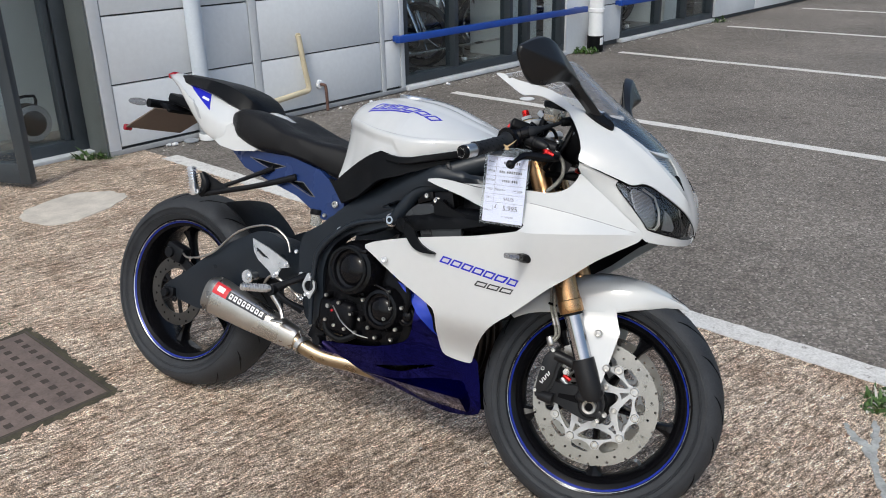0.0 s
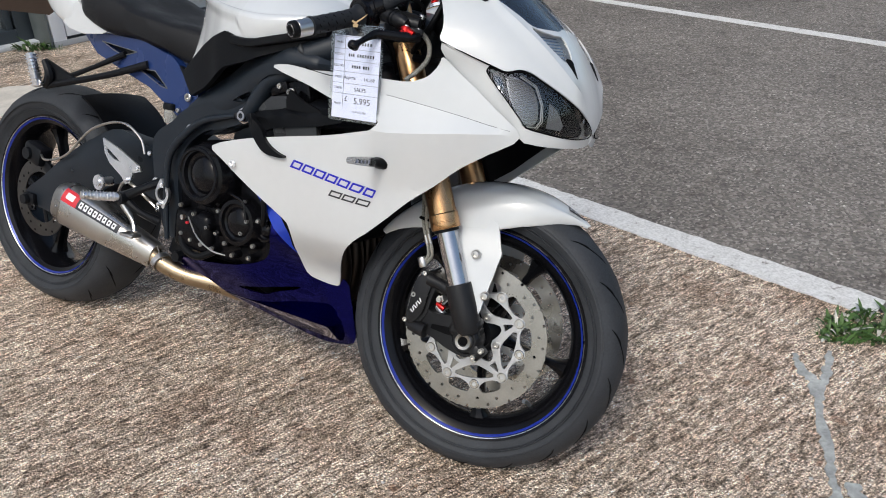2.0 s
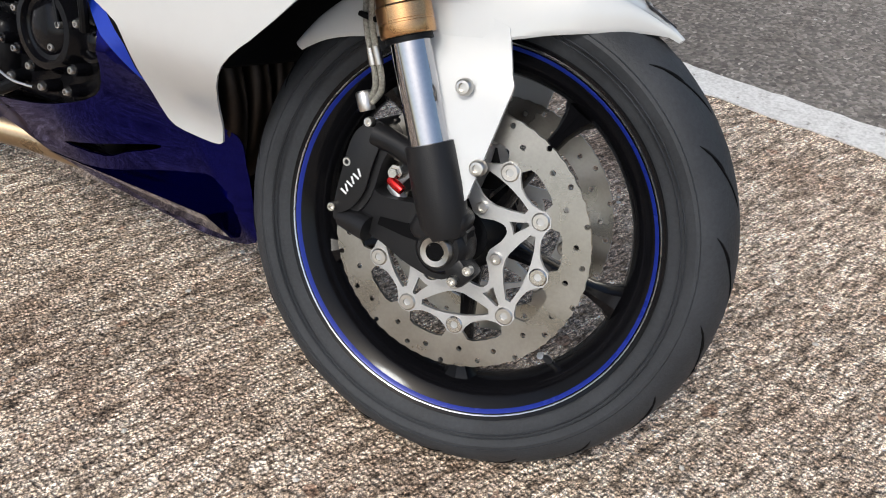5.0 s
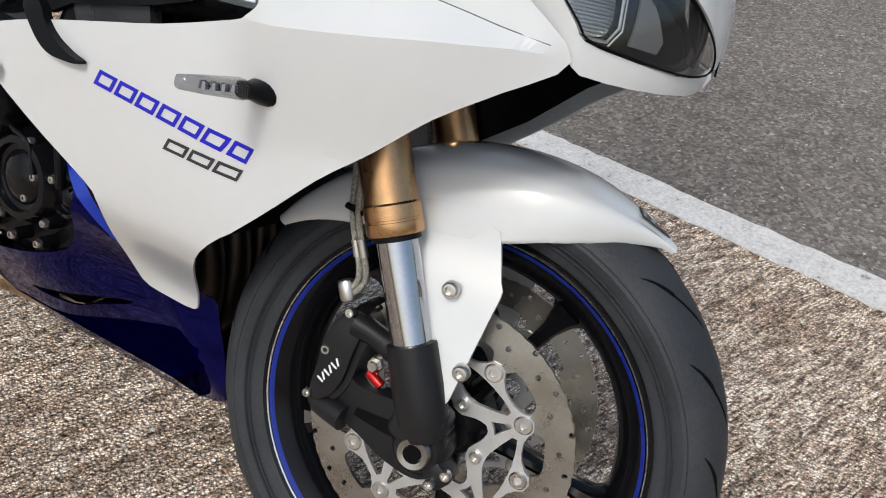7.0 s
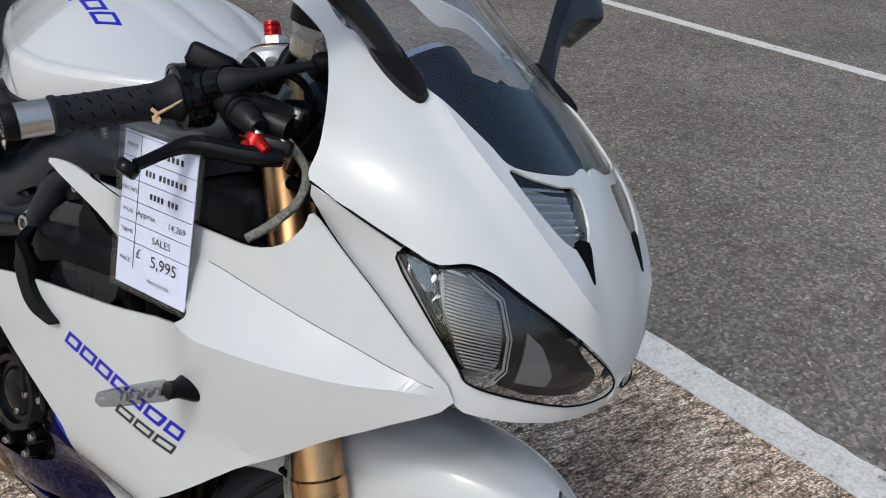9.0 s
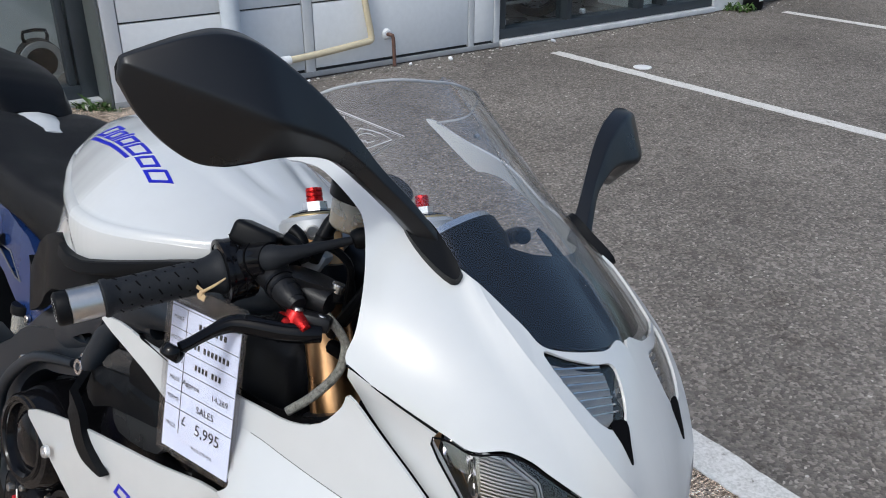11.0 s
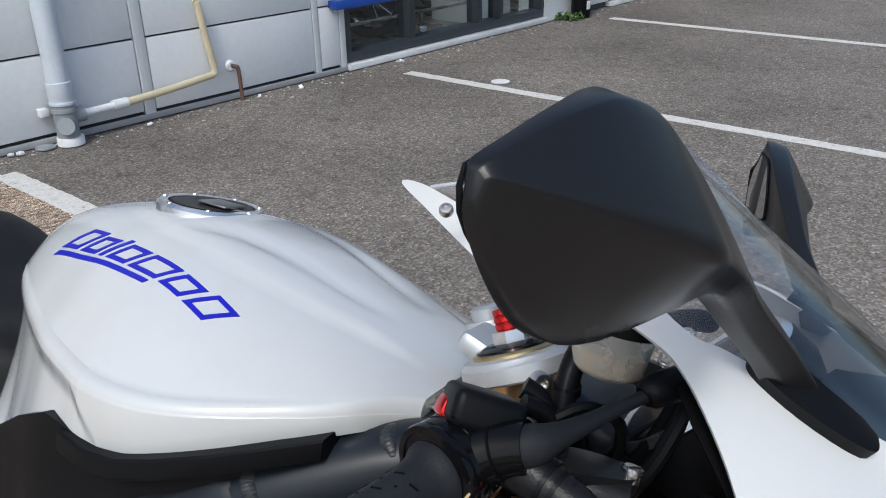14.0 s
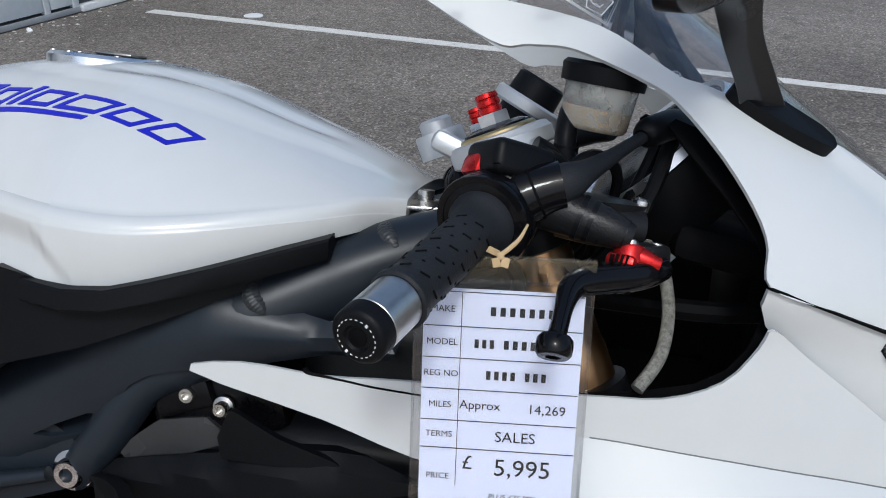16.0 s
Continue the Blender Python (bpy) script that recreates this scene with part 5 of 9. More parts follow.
part("fluid_reservoir", join(at(lathe([(0, -0.016), (0.014, -0.016), (0.016, -0.012), (0.016, 0.016), (0, 0.016)], 20, "z"), 0.535, -0.125, 0.625)), M_RESERVOIR, bike, "small rear brake reservoir")
part("reservoir_cap", at(lathe([(0, 0.012), (0.018, 0.012), (0.019, 0.008), (0.019, -0.002), (0, -0.002)], 20, "z"), 0.535, -0.125, 0.643), M_BLACKPL, bike)

# seat, tail and pillion pad
SX = (0.165, 0.18, 0.22, 0.26, 0.30, 0.40, 0.50, 0.56, 0.60, 0.622)
def seat_section(x):
    zt = np.interp(x, SX, (0.884, 0.903, 0.913, 0.913, 0.905, 0.868, 0.847, 0.843, 0.835, 0.815))
    zb = np.interp(x, SX, (0.862, 0.840, 0.815, 0.800, 0.790, 0.788, 0.768, 0.745, 0.742, 0.750))
    hw = np.interp(x, SX, (0.09, 0.118, 0.140, 0.148, 0.152, 0.146, 0.132, 0.122, 0.112, 0.095))
    out = []
    for j in range(24):
        a = 2 * math.pi * j / 24
        c, s_ = math.cos(a), math.sin(a)
        y = hw * math.copysign(abs(c) ** 0.42, c)
        z = (zt + zb) / 2 + (zt - zb) / 2 * math.copysign(abs(s_) ** 0.42, s_)
        out.append((x, y, z - 0.012 * max(0, s_) * math.exp(-(y / 0.06) ** 2)))
    return out
part("rider_seat", loft([seat_section(x) for x in np.linspace(0.165, 0.622, 34)]), M_SEAT, bike, "black vinyl rider seat")
QX = (-0.180, -0.170, -0.15, -0.10, -0.05, 0.0, 0.05, 0.09, 0.135, 0.16, 0.20, 0.27, 0.34)
QZT = (1.008, 1.009, 1.009, 1.006, 1.002, 0.996, 0.986, 0.976, 0.966, 0.959, 0.945, 0.920, 0.886)
QZB = (0.990, 0.985, 0.978, 0.952, 0.908, 0.865, 0.828, 0.812, 0.797, 0.800, 0.835, 0.860, 0.866)
QHW = (0.040, 0.052, 0.065, 0.082, 0.095, 0.105, 0.116, 0.125, 0.131, 0.130, 0.108, 0.074, 0.040)
def tail_section(x):
    zt, zb, hw = (float(np.interp(x, QX, t)) for t in (QZT, QZB, QHW))
    h = zt - zb
    k = min(1.0, h / 0.09)
    half = [(0.0, zt - 0.020 * k), (hw * 0.35, zt - 0.025 * k), (hw * 0.62, zt - 0.040 * k), (hw * 0.80, zt - 0.045 * k - 0.12 * h), (hw * 0.94, zt - 0.040 * k - 0.30 * h), (hw, zt - 0.66 * h), (hw * 0.985, zb + 0.16 * h), (hw * 0.93, zb + 0.03 * h), (hw * 0.80, zb), (0.0, zb)]
    half = [tuple(p) for p in smooth_line(half, 3)]
    return [(x, -y, z) for y, z in half] + [(x, y, z) for y, z in reversed(half[1:-1])]
def tail_side(x, z):
    out = np.empty_like(x)
    for i, (a, b) in enumerate(zip(x, z)):
        s = [p for p in tail_section(a)[:28]]
        zz = np.array([p[2] for p in s]); yy = np.array([p[1] for p in s])
        out[i] = np.interp(-b, -zz, yy)
    return out
tail = part("tail_fairing", loft([tail_section(x) for x in np.linspace(-0.180, 0.315, 46)]), M_WHITE, bike, "pearl white tail fairing")
part("tail_lamp", join(at(rbox(0.030, 0.085, 0.018, 0.006), -0.176, 0, 0.992, 0, -20, 0)), M_TAIL, tail, "dark red tail lamp")
pair("tail_strip", skin([(0.125, 0.805), (0.160, 0.850), (0.185, 0.862), (0.215, 0.842), (0.249, 0.822), (0.33, 0.808), (0.285, 0.790), (0.209, 0.783), (0.150, 0.792)], lambda a, b: (a, -0.126 - 0.03 * (a - 0.13), b), 0.006, 0.02, 2, (), True), M_WHITE, tail)
pair("tail_decal", skin([(-0.069, 0.967), (0.046, 0.942), (0.081, 0.892)], lambda a, b: (a, tail_side(a, b) - 0.0012, b), 0.0008, 0.015, 4, (), True), M_DECAL, tail, "royal blue wedge decal")
pair("tail_decal", skin([(0.020, 0.935), (0.052, 0.927), (0.054, 0.920), (0.020, 0.928)], lambda a, b: (a, tail_side(a, b) - 0.0022, b), 0.0008, 0.01, 4, (), True), M_WHTDECAL, tail)
pair("tail_vent", skin([(-0.012, 0.925), (0.028, 0.895), (0.052, 0.862), (0.036, 0.866)], lambda a, b: (a, tail_side(a, b) - 0.0012, b), 0.0008, 0.01, 4, (), True), M_GREYPL, tail)
PXS = (-0.150, -0.140, -0.09, -0.05, 0.0, 0.05, 0.10, 0.14, 0.18, 0.215, 0.245)
def pad_section(x):
    zt = float(np.interp(x, PXS, (0.994, 0.999, 1.001, 0.998, 0.995, 0.990, 0.982, 0.972, 0.955, 0.934, 0.912)))
    zb = float(np.interp(x, PXS, (0.985, 0.975, 0.968, 0.962, 0.955, 0.945, 0.930, 0.915, 0.903, 0.897, 0.900)))
    hw = float(np.interp(x, PXS, (0.034, 0.044, 0.060, 0.068, 0.080, 0.090, 0.097, 0.099, 0.095, 0.082, 0.056)))
    half = [(0, zt), (hw * 0.5, zt - 0.001), (hw * 0.78, zt - 0.006), (hw * 0.98, zb + 0.25 * (zt - zb)), (hw, zb + 0.1 * (zt - zb)), (hw * 0.92, zb), (0, zb)]
    return [(x, -y, z) for y, z in half] + [(x, y, z) for y, z in reversed(half[1:-1])]
part("pillion_pad", loft([pad_section(x) for x in np.linspace(-0.150, 0.03, 16)]), M_SEAT, bike, "black pillion pad")
part("pillion_cowl", loft([pad_section(x) for x in np.linspace(0.0302, 0.245, 20)]), M_BLACKPL, bike, "black moulded front of the pillion pad")
# plate holder, plate and rear indicator
holder = part("plate_holder", join(at(rbox(0.16, 0.09, 0.03, 0.008), -0.10, 0, 0.905, 0, 12, 0), tube([(-0.14, 0.0, 0.90), (-0.18, -0.06, 0.893), (-0.19, -0.11, 0.893)], 0.014, 10), at(rbox(0.05, 0.16, 0.012, 0.004), -0.15, 0, 0.885, 0, 25, 0)), M_BLACKPL, bike, "black number plate holder")
_pl = [(-0.140, 0.880), (-0.264, 0.809), (-0.262, 0.806), (-0.138, 0.877)]
part("number_plate", ([(x, -0.128, z) for x, z in _pl] + [(x, 0.100, z) for x, z in _pl], [(0, 1, 2, 3), (7, 6, 5, 4), (0, 4, 5, 1), (1, 5, 6, 2), (2, 6, 7, 3), (3, 7, 4, 0)]), M_PLATE, holder, "brown back of the number plate", smooth=0)
part("plate_reflector", at(rbox(0.012, 0.03, 0.02, 0.004), -0.270, -0.115, 0.806), M_TAIL, holder, "red reflector")
part("rear_indicator", loft([[(x + 0.0, -0.15 + w * math.cos(a), 0.892 + h * math.sin(a)) for a in [2 * math.pi * j / 14 for j in range(14)]] for x, w, h in ((-0.23, 0.006, 0.004), (-0.22, 0.012, 0.009), (-0.19, 0.014, 0.012), (-0.165, 0.012, 0.010), (-0.155, 0.006, 0.005))]), M_SMOKE, holder, "smoked rear indicator")
# pillion foot rest
hanger = part("pillion_hanger", join(tube([(0.45, -0.125, 0.735), (0.32, -0.155, 0.69), (0.16, -0.195, 0.645)], [0.010, 0.008, 0.009], 10), tube([(0.36, -0.120, 0.750), (0.27, -0.145, 0.705), (0.20, -0.175, 0.668)], [0.008, 0.006, 0.007], 10), tube([(0.16, -0.195, 0.645), (0.18, -0.20, 0.675), (0.165, -0.205, 0.708)], [0.011, 0.012, 0.007], 10)), M_SATIN, bike, "black pillion foot rest hanger")
part("hanger_web", ([(0.160, -0.200, 0.712), (0.245, -0.172, 0.672), (0.158, -0.197, 0.646), (0.160, -0.192, 0.712), (0.245, -0.164, 0.672), (0.158, -0.189, 0.646)], [(0, 1, 2), (3, 5, 4), (0, 3, 4, 1), (1, 4, 5, 2), (2, 5, 3, 0)]), M_SATIN, hanger)
part("foot_rest", at(join(rbox(0.022, 0.018, 0.085, 0.005)), 0.150, -0.222, 0.682, 8, -10, 0), M_ALU, hanger, "ribbed alloy foot rest")
for _k in range(10):
    part("foot_rest_rib", at(at(rbox(0.025, 0.021, 0.003, 0.001), 0, 0, -0.036 + 0.008 * _k), 0.150, -0.222, 0.682, 8, -10, 0), M_ALU, hanger)
bolt_at(0.165, -0.215, 0.652, 0.008, hanger)

# swing arm
SWING = [(-0.02, 0.335), (0.068, 0.392), (0.176, 0.473), (0.282, 0.536), (0.365, 0.566), (0.475, 0.535), (0.545, 0.500), (0.55, 0.420), (0.49, 0.405), (0.41, 0.430), (0.34, 0.420), (0.27, 0.372), (0.219, 0.330), (0.154, 0.290), (0.056, 0.296), (-0.02, 0.305)]
swing = pair("swing_arm", blade(SWING, lambda a, b: np.interp(a, (-0.02, 0.10, 0.25, 0.45, 0.55), (-0.122, -0.130, -0.132, -0.118, -0.105)) - 0.010 * np.exp(-((b - (0.36 + 0.45 * a)) / 0.05) ** 2), 0.05, n=3), M_FRAME, label="satin black swing arm")
part("bobbin", at(lathe([(0, -0.014), (0.009, -0.014), (0.009, -0.010), (0.019, -0.010), (0.020, -0.004), (0.012, 0.0), (0.012, 0.03)], 24), 0.362, -0.180, 0.435), M_ALU, swing, "alloy stand bobbin")
part("axle_adjuster", join(at(rbox(0.045, 0.02, 0.035, 0.004), 0.005, -0.132, 0.315), at(lathe([(0, -0.012), (0.013, -0.012), (0.015, -0.008), (0.015, 0.0)], 18), 0.0, -0.142, 0.315)), M_SATIN, swing)
bolt_at(0.048, -0.150, 0.303, 0.009, swing, M_SATIN)
part("rear_hugger", loft([[(0.03 + 0.345 * math.cos(a), y, 0.315 + (0.345 - 0.9 * y * y) * math.sin(a)) for y in np.linspace(-0.10, 0.10, 15)] + [(0.03 + 0.340 * math.cos(a), y, 0.315 + (0.340 - 0.9 * y * y) * math.sin(a)) for y in np.linspace(0.10, -0.10, 15)] for a in np.linspace(radians(66), radians(18), 16)]), M_BLACKPL, bike, "black rear wheel hugger")
# exhaust
def ring_sec(c, d, rw, rh, n=24, power=0.8):
    d = Vector(d).normalized()
    side = d.cross(Vector((0, 0, 1))).normalized()
    up = side.cross(d)
    out = []
    for j in range(n):
        a = 2 * math.pi * j / n
        ca, sa = math.cos(a), math.sin(a)
        out.append(tuple(Vector(c) + side * rw * math.copysign(abs(ca) ** power, ca) + up * rh * math.copysign(abs(sa) ** power, sa)))
    return out
_ra, _rb = Vector((0.245, -0.192, 0.362)), Vector((0.535, -0.150, 0.282))
_dd = _rb - _ra
def mu(t_, rw, rh, power=0.72):
    return ring_sec(_ra + _dd * t_, _dd, rw, rh, 28, power)
silencer = part("silencer", loft([mu(-0.02, 0.036, 0.048), mu(0.0, 0.041, 0.054), mu(0.05, 0.042, 0.055), mu(0.5, 0.036, 0.046), mu(0.97, 0.027, 0.033), mu(1.0, 0.024, 0.029)]), M_STEEL, bike, "brushed steel silencer")
part("end_cap", loft([mu(-0.05, 0.030, 0.040), mu(-0.045, 0.036, 0.047), mu(-0.02, 0.0385, 0.050), mu(0.01, 0.0425, 0.0555), mu(0.06, 0.0428, 0.0558)]), M_DISC, silencer)
for _k in range(8):
    _a = 2 * math.pi * _k / 8
    _c = _ra + _dd * 0.035
    _s = _dd.normalized().cross(Vector((0, 0, 1))).normalized(); _u = _s.cross(_dd.normalized())
    _p = _c + _s * 0.0425 * math.copysign(abs(math.cos(_a)) ** 0.72, math.cos(_a)) + _u * 0.0555 * math.copysign(abs(math.sin(_a)) ** 0.72, math.sin(_a))
    part("rivet", at(lathe([(0, 0.002), (0.0025, 0.001), (0.003, -0.001)], 8, "z"), *_p), M_STEEL, silencer)
part("link_pipe", tube([(0.525, -0.152, 0.285), (0.565, -0.145, 0.266), (0.62, -0.128, 0.250), (0.70, -0.095, 0.242), (0.80, -0.06, 0.230), (0.90, -0.03, 0.225)], [0.022, 0.023, 0.023, 0.024, 0.026, 0.028], 20), M_HEATED, bike, "heat tinted link pipe")
part("pipe_clamp", join(at(lathe([(0.024, -0.008), (0.0265, -0.007), (0.0265, 0.007), (0.024, 0.008)], 24, "x"), 0.553, -0.149, 0.270, 0, 24, -6), tube([(0.54, -0.152, 0.312), (0.565, -0.162, 0.285), (0.575, -0.160, 0.262)], 0.0018, 6)), M_STEEL, bike)
# badge plate on the silencer, as plain shapes
def on_silencer(t0, t1, a0, a1, lift):
    V = []
    for t_ in np.linspace(t0, t1, 6):
        rw, rh = np.interp(t_, (0.05, 0.5, 0.97), (0.042, 0.036, 0.027)), np.interp(t_, (0.05, 0.5, 0.97), (0.055, 0.046, 0.033))
        _c = _ra + _dd * float(t_)
        _s = _dd.normalized().cross(Vector((0, 0, 1))).normalized(); _u = _s.cross(_dd.normalized())
        for a in np.linspace(radians(a0), radians(a1), 6):
            V.append(tuple(_c + _s * float(rw + lift) * math.copysign(abs(math.cos(a)) ** 0.72, math.cos(a)) + _u * float(rh + lift) * math.copysign(abs(math.sin(a)) ** 0.72, math.sin(a))))
    return V, grid_faces(6, 6)
for _t0, _t1, _a0, _a1, _m, _l in ((0.06, 0.22, 14, 62, M_REDDECAL, 0.0012), (0.22, 0.66, 14, 50, M_BLKDECAL, 0.0012), (0.10, 0.18, 26, 48, M_WHTDECAL, 0.0020)):
    part("badge", on_silencer(_t0, _t1, _a0, _a1, _l), _m, silencer)
for _k in range(8):
    part("badge", on_silencer(0.245 + 0.050 * _k, 0.280 + 0.050 * _k, 21, 43, 0.0020), M_WHTDECAL, silencer)
    part("badge", on_silencer(0.255 + 0.050 * _k, 0.270 + 0.050 * _k, 28, 36, 0.0026), M_BLKDECAL, silencer)
# rear sets
rear_set = part("foot_rest_bracket", join(tube([(0.545, -0.155, 0.468), (0.52, -0.185, 0.450), (0.47, -0.20, 0.422)], [0.012, 0.010, 0.013], 10), tube([(0.545, -0.155, 0.372), (0.51, -0.185, 0.392), (0.47, -0.20, 0.420)], [0.012, 0.009, 0.013], 10), at(lathe([(0, -0.02), (0.016, -0.02), (0.016, 0.01), (0, 0.01)], 18), 0.475, -0.20, 0.421)), M_SATIN, bike, "black rider foot rest bracket")
part("foot_rest", moved(join(tube([(0, 0, 0), (0.0, -0.03, 0.0), (0.0, -0.085, 0.004)], [0.010, 0.0105, 0.009], 12)), pose(0.472, -0.215, 0.424, 0, 0, -25)), M_ALU, rear_set, "knurled alloy foot rest")
for _k in range(10):
    part("foot_rest_rib", moved(at(lathe([(0.0095, -0.0015), (0.0125, 0), (0.0095, 0.0015)], 12), 0, -0.012 - 0.0075 * _k, 0.0005 * _k), pose(0.472, -0.215, 0.424, 0, 0, -25)), M_ALU, rear_set)
HEEL = [(0.357, 0.545), (0.420, 0.528), (0.490, 0.500), (0.500, 0.486), (0.470, 0.478), (0.462, 0.452), (0.445, 0.446), (0.430, 0.462), (0.385, 0.487), (0.366, 0.510)]
HEELH = [(0.372, 0.525), (0.425, 0.497), (0.400, 0.500), (0.378, 0.512)]
heel = part("heel_plate", skin(HEEL, lambda a, b: (a, np.full_like(a, -0.176), b), 0.004, 0.02, 3, (HEELH,), True), M_ALU, bike, "bare alloy heel plate")
bolt_at(0.452, -0.176, 0.458, 0.006, heel); bolt_at(0.488, -0.176, 0.492, 0.006, heel)
part("brake_pedal", join(tube([(0.475, -0.205, 0.405), (0.50, -0.195, 0.37), (0.515, -0.20, 0.345)], [0.008, 0.007, 0.006], 10), at(rbox(0.045, 0.03, 0.008, 0.003), 0.518, -0.215, 0.340)), M_STEEL, bike, "alloy brake pedal")
part("linkage", tube([(0.40, -0.16, 0.415), (0.44, -0.165, 0.45), (0.53, -0.15, 0.40)], 0.004, 8), M_STEEL, bike)
part("rear_brake_hose", tube([(0.03, -0.120, 0.445), (0.08, -0.140, 0.438), (0.178, -0.150, 0.468), (0.279, -0.150, 0.552), (0.384, -0.145, 0.586), (0.448, -0.14, 0.560), (0.468, -0.14, 0.522)], 0.0032, 10), M_STEEL, bike, "braided rear brake hose")
part("rear_caliper", join(at(rbox(0.075, 0.045, 0.055, 0.012), 0.0, -0.108, 0.440, 0, 15, 0), at(lathe([(0, -0.03), (0.016, -0.03), (0.018, -0.024), (0.018, 0)], 18), -0.012, -0.108, 0.44), at(rbox(0.12, 0.012, 0.03, 0.004), 0.05, -0.105, 0.40, 0, 30, 0)), M_SATIN, bike, "black rear brake caliper")

# engine
engine = part("engine", join(at(rbox(0.34, 0.28, 0.24, 0.03, 3), 0.735, 0, 0.430), at(rbox(0.24, 0.26, 0.20, 0.02, 3), 0.90, 0, 0.54, 0, 22, 0), at(rbox(0.26, 0.22, 0.10, 0.03, 3), 0.74, 0, 0.30), at(rbox(0.14, 0.26, 0.10, 0.02, 3), 0.96, 0, 0.655, 0, 22, 0)), M_ENGINE, bike, "black three-cylinder engine")
def cover(x, z, y, r, depth, extra=0.0):
    return at(lathe([(0, -depth * 1.02), (r * 0.20, -depth * 1.01), (r * 0.38, -depth * 0.95), (r * 0.52, -depth * 0.84), (r * 0.56, -depth * 0.76), (r * 0.66, -depth * 0.80), (r * 0.70, -depth * 0.98), (r * 0.84, -depth * 0.96), (r * 0.90, -depth * 0.72), (r * 0.98, -depth * 0.45), (r, -depth * 0.3), (r, 0.05)], 48), x, y, z)
clutch = part("clutch_cover", join(cover(0.715, 0.520, -0.142, 0.078, 0.050), at(rbox(0.028, 0.02, 0.012, 0.003), 0.745, -0.182, 0.574)), M_GLOSSBLK, engine, "gloss black clutch cover")
part("cover_emblem", join(*[at(rbox(0.006, 0.002, 0.012, 0.0008), 0.695 + 0.010 * k, -0.180, 0.516, 0, 0, 0) for k in range(5)]), M_SATIN, engine)
alt = part("ignition_cover", cover(0.808, 0.428, -0.130, 0.062, 0.040), M_GLOSSBLK, engine, "black ignition cover")
part("pump_cover", cover(0.880, 0.425, -0.118, 0.032, 0.038), M_GLOSSBLK, engine)
part("sprocket_cover", at(rbox(0.12, 0.05, 0.10, 0.02, 3), 0.66, -0.14, 0.375), M_ENGINE, engine)
for _x, _z in ((0.781, 0.492), (0.826, 0.479), (0.837, 0.437), (0.871, 0.445), (0.822, 0.406), (0.746, 0.389), (0.715, 0.396), (0.749, 0.442), (0.672, 0.419), (0.628, 0.432), (0.634, 0.365), (0.775, 0.372), (0.860, 0.385), (0.850, 0.355), (0.800, 0.350), (0.700, 0.352), (0.665, 0.355), (0.735, 0.350)):
    part("cover_lug", at(lathe([(0, -0.008), (0.0075, -0.008), (0.0085, 0.0), (0.009, 0.03)], 14), _x, -0.155, _z), M_GLOSSBLK, engine)
    bolt_at(_x, -0.163, _z, 0.0050, engine, M_STEEL)
part("clutch_lip", at(lathe([(0.050, 0.0), (0.050, -0.046), (0.054, -0.051), (0.060, -0.051), (0.064, -0.046), (0.066, -0.020)], 48), 0.704, -0.142, 0.520), M_GLOSSBLK, engine)
part("cover_rib", tube([(0.781, -0.168, 0.492), (0.800, -0.169, 0.488), (0.826, -0.168, 0.479), (0.833, -0.167, 0.458), (0.837, -0.166, 0.437)], 0.0035, 8), M_GLOSSBLK, engine)
part("oil_filler", at(lathe([(0, -0.020), (0.006, -0.020), (0.007, -0.016), (0.007, 0)], 8), 0.640, -0.152, 0.405), M_STEEL, engine)
part("banjo_bolt", at(lathe([(0, -0.010), (0.0035, -0.010), (0.004, 0)], 6), 0.655, -0.160, 0.395), M_REDDECAL, engine, "red plug")
part("engine_cable", tube([(0.655, -0.165, 0.408), (0.70, -0.178, 0.372), (0.745, -0.176, 0.350), (0.78, -0.165, 0.345)], 0.0018, 8), M_STEEL, engine, "thin braided line")
part("engine_hose", tube([(0.62, -0.15, 0.37), (0.645, -0.165, 0.335), (0.69, -0.165, 0.32), (0.73, -0.15, 0.34)], 0.009, 10), M_BLACKPL, engine)
part("engine_hose", tube([(0.845, -0.165, 0.52), (0.885, -0.175, 0.51), (0.895, -0.175, 0.47), (0.885, -0.165, 0.44)], 0.006, 10), M_BLACKPL, engine)
part("sump_bracket", join(at(rbox(0.05, 0.02, 0.09, 0.006), 0.59, -0.12, 0.33, 0, 20, 0), at(lathe([(0, -0.02), (0.013, -0.02), (0.014, 0.01)], 16), 0.60, -0.13, 0.295)), M_SATIN, engine)
# ducting and dark parts in the opening of the side fairing
part("air_duct", join(tube([(0.80, -0.120, 0.655), (0.90, -0.128, 0.690), (1.02, -0.135, 0.700), (1.16, -0.135, 0.705)], [0.024, 0.030, 0.030, 0.022], 14), at(rbox(0.26, 0.20, 0.16, 0.03, 3), 1.02, 0, 0.72, 0, -10, 0)), M_SATIN, bike, "black air duct behind the fairing opening")
part("duct_cover", blade([(0.905, 0.662), (0.925, 0.688), (0.995, 0.692), (1.020, 0.675), (1.010, 0.640), (0.925, 0.630)], const(-0.178), 0.015, n=3), M_COVER, bike, "dull grey round engine cover")
part("engine_cover", join(blade([(0.849, 0.688), (0.853, 0.697), (0.880, 0.7185), (0.886, 0.7205), (0.917, 0.7260), (0.923, 0.7245), (0.937, 0.713), (0.934, 0.706), (0.868, 0.683)], lambda a, b: -0.166 + 0.10 * np.maximum(0, b - 0.716), 0.030, n=2, step=0.008)), M_COVER, bike, "satin cast cover on the engine")
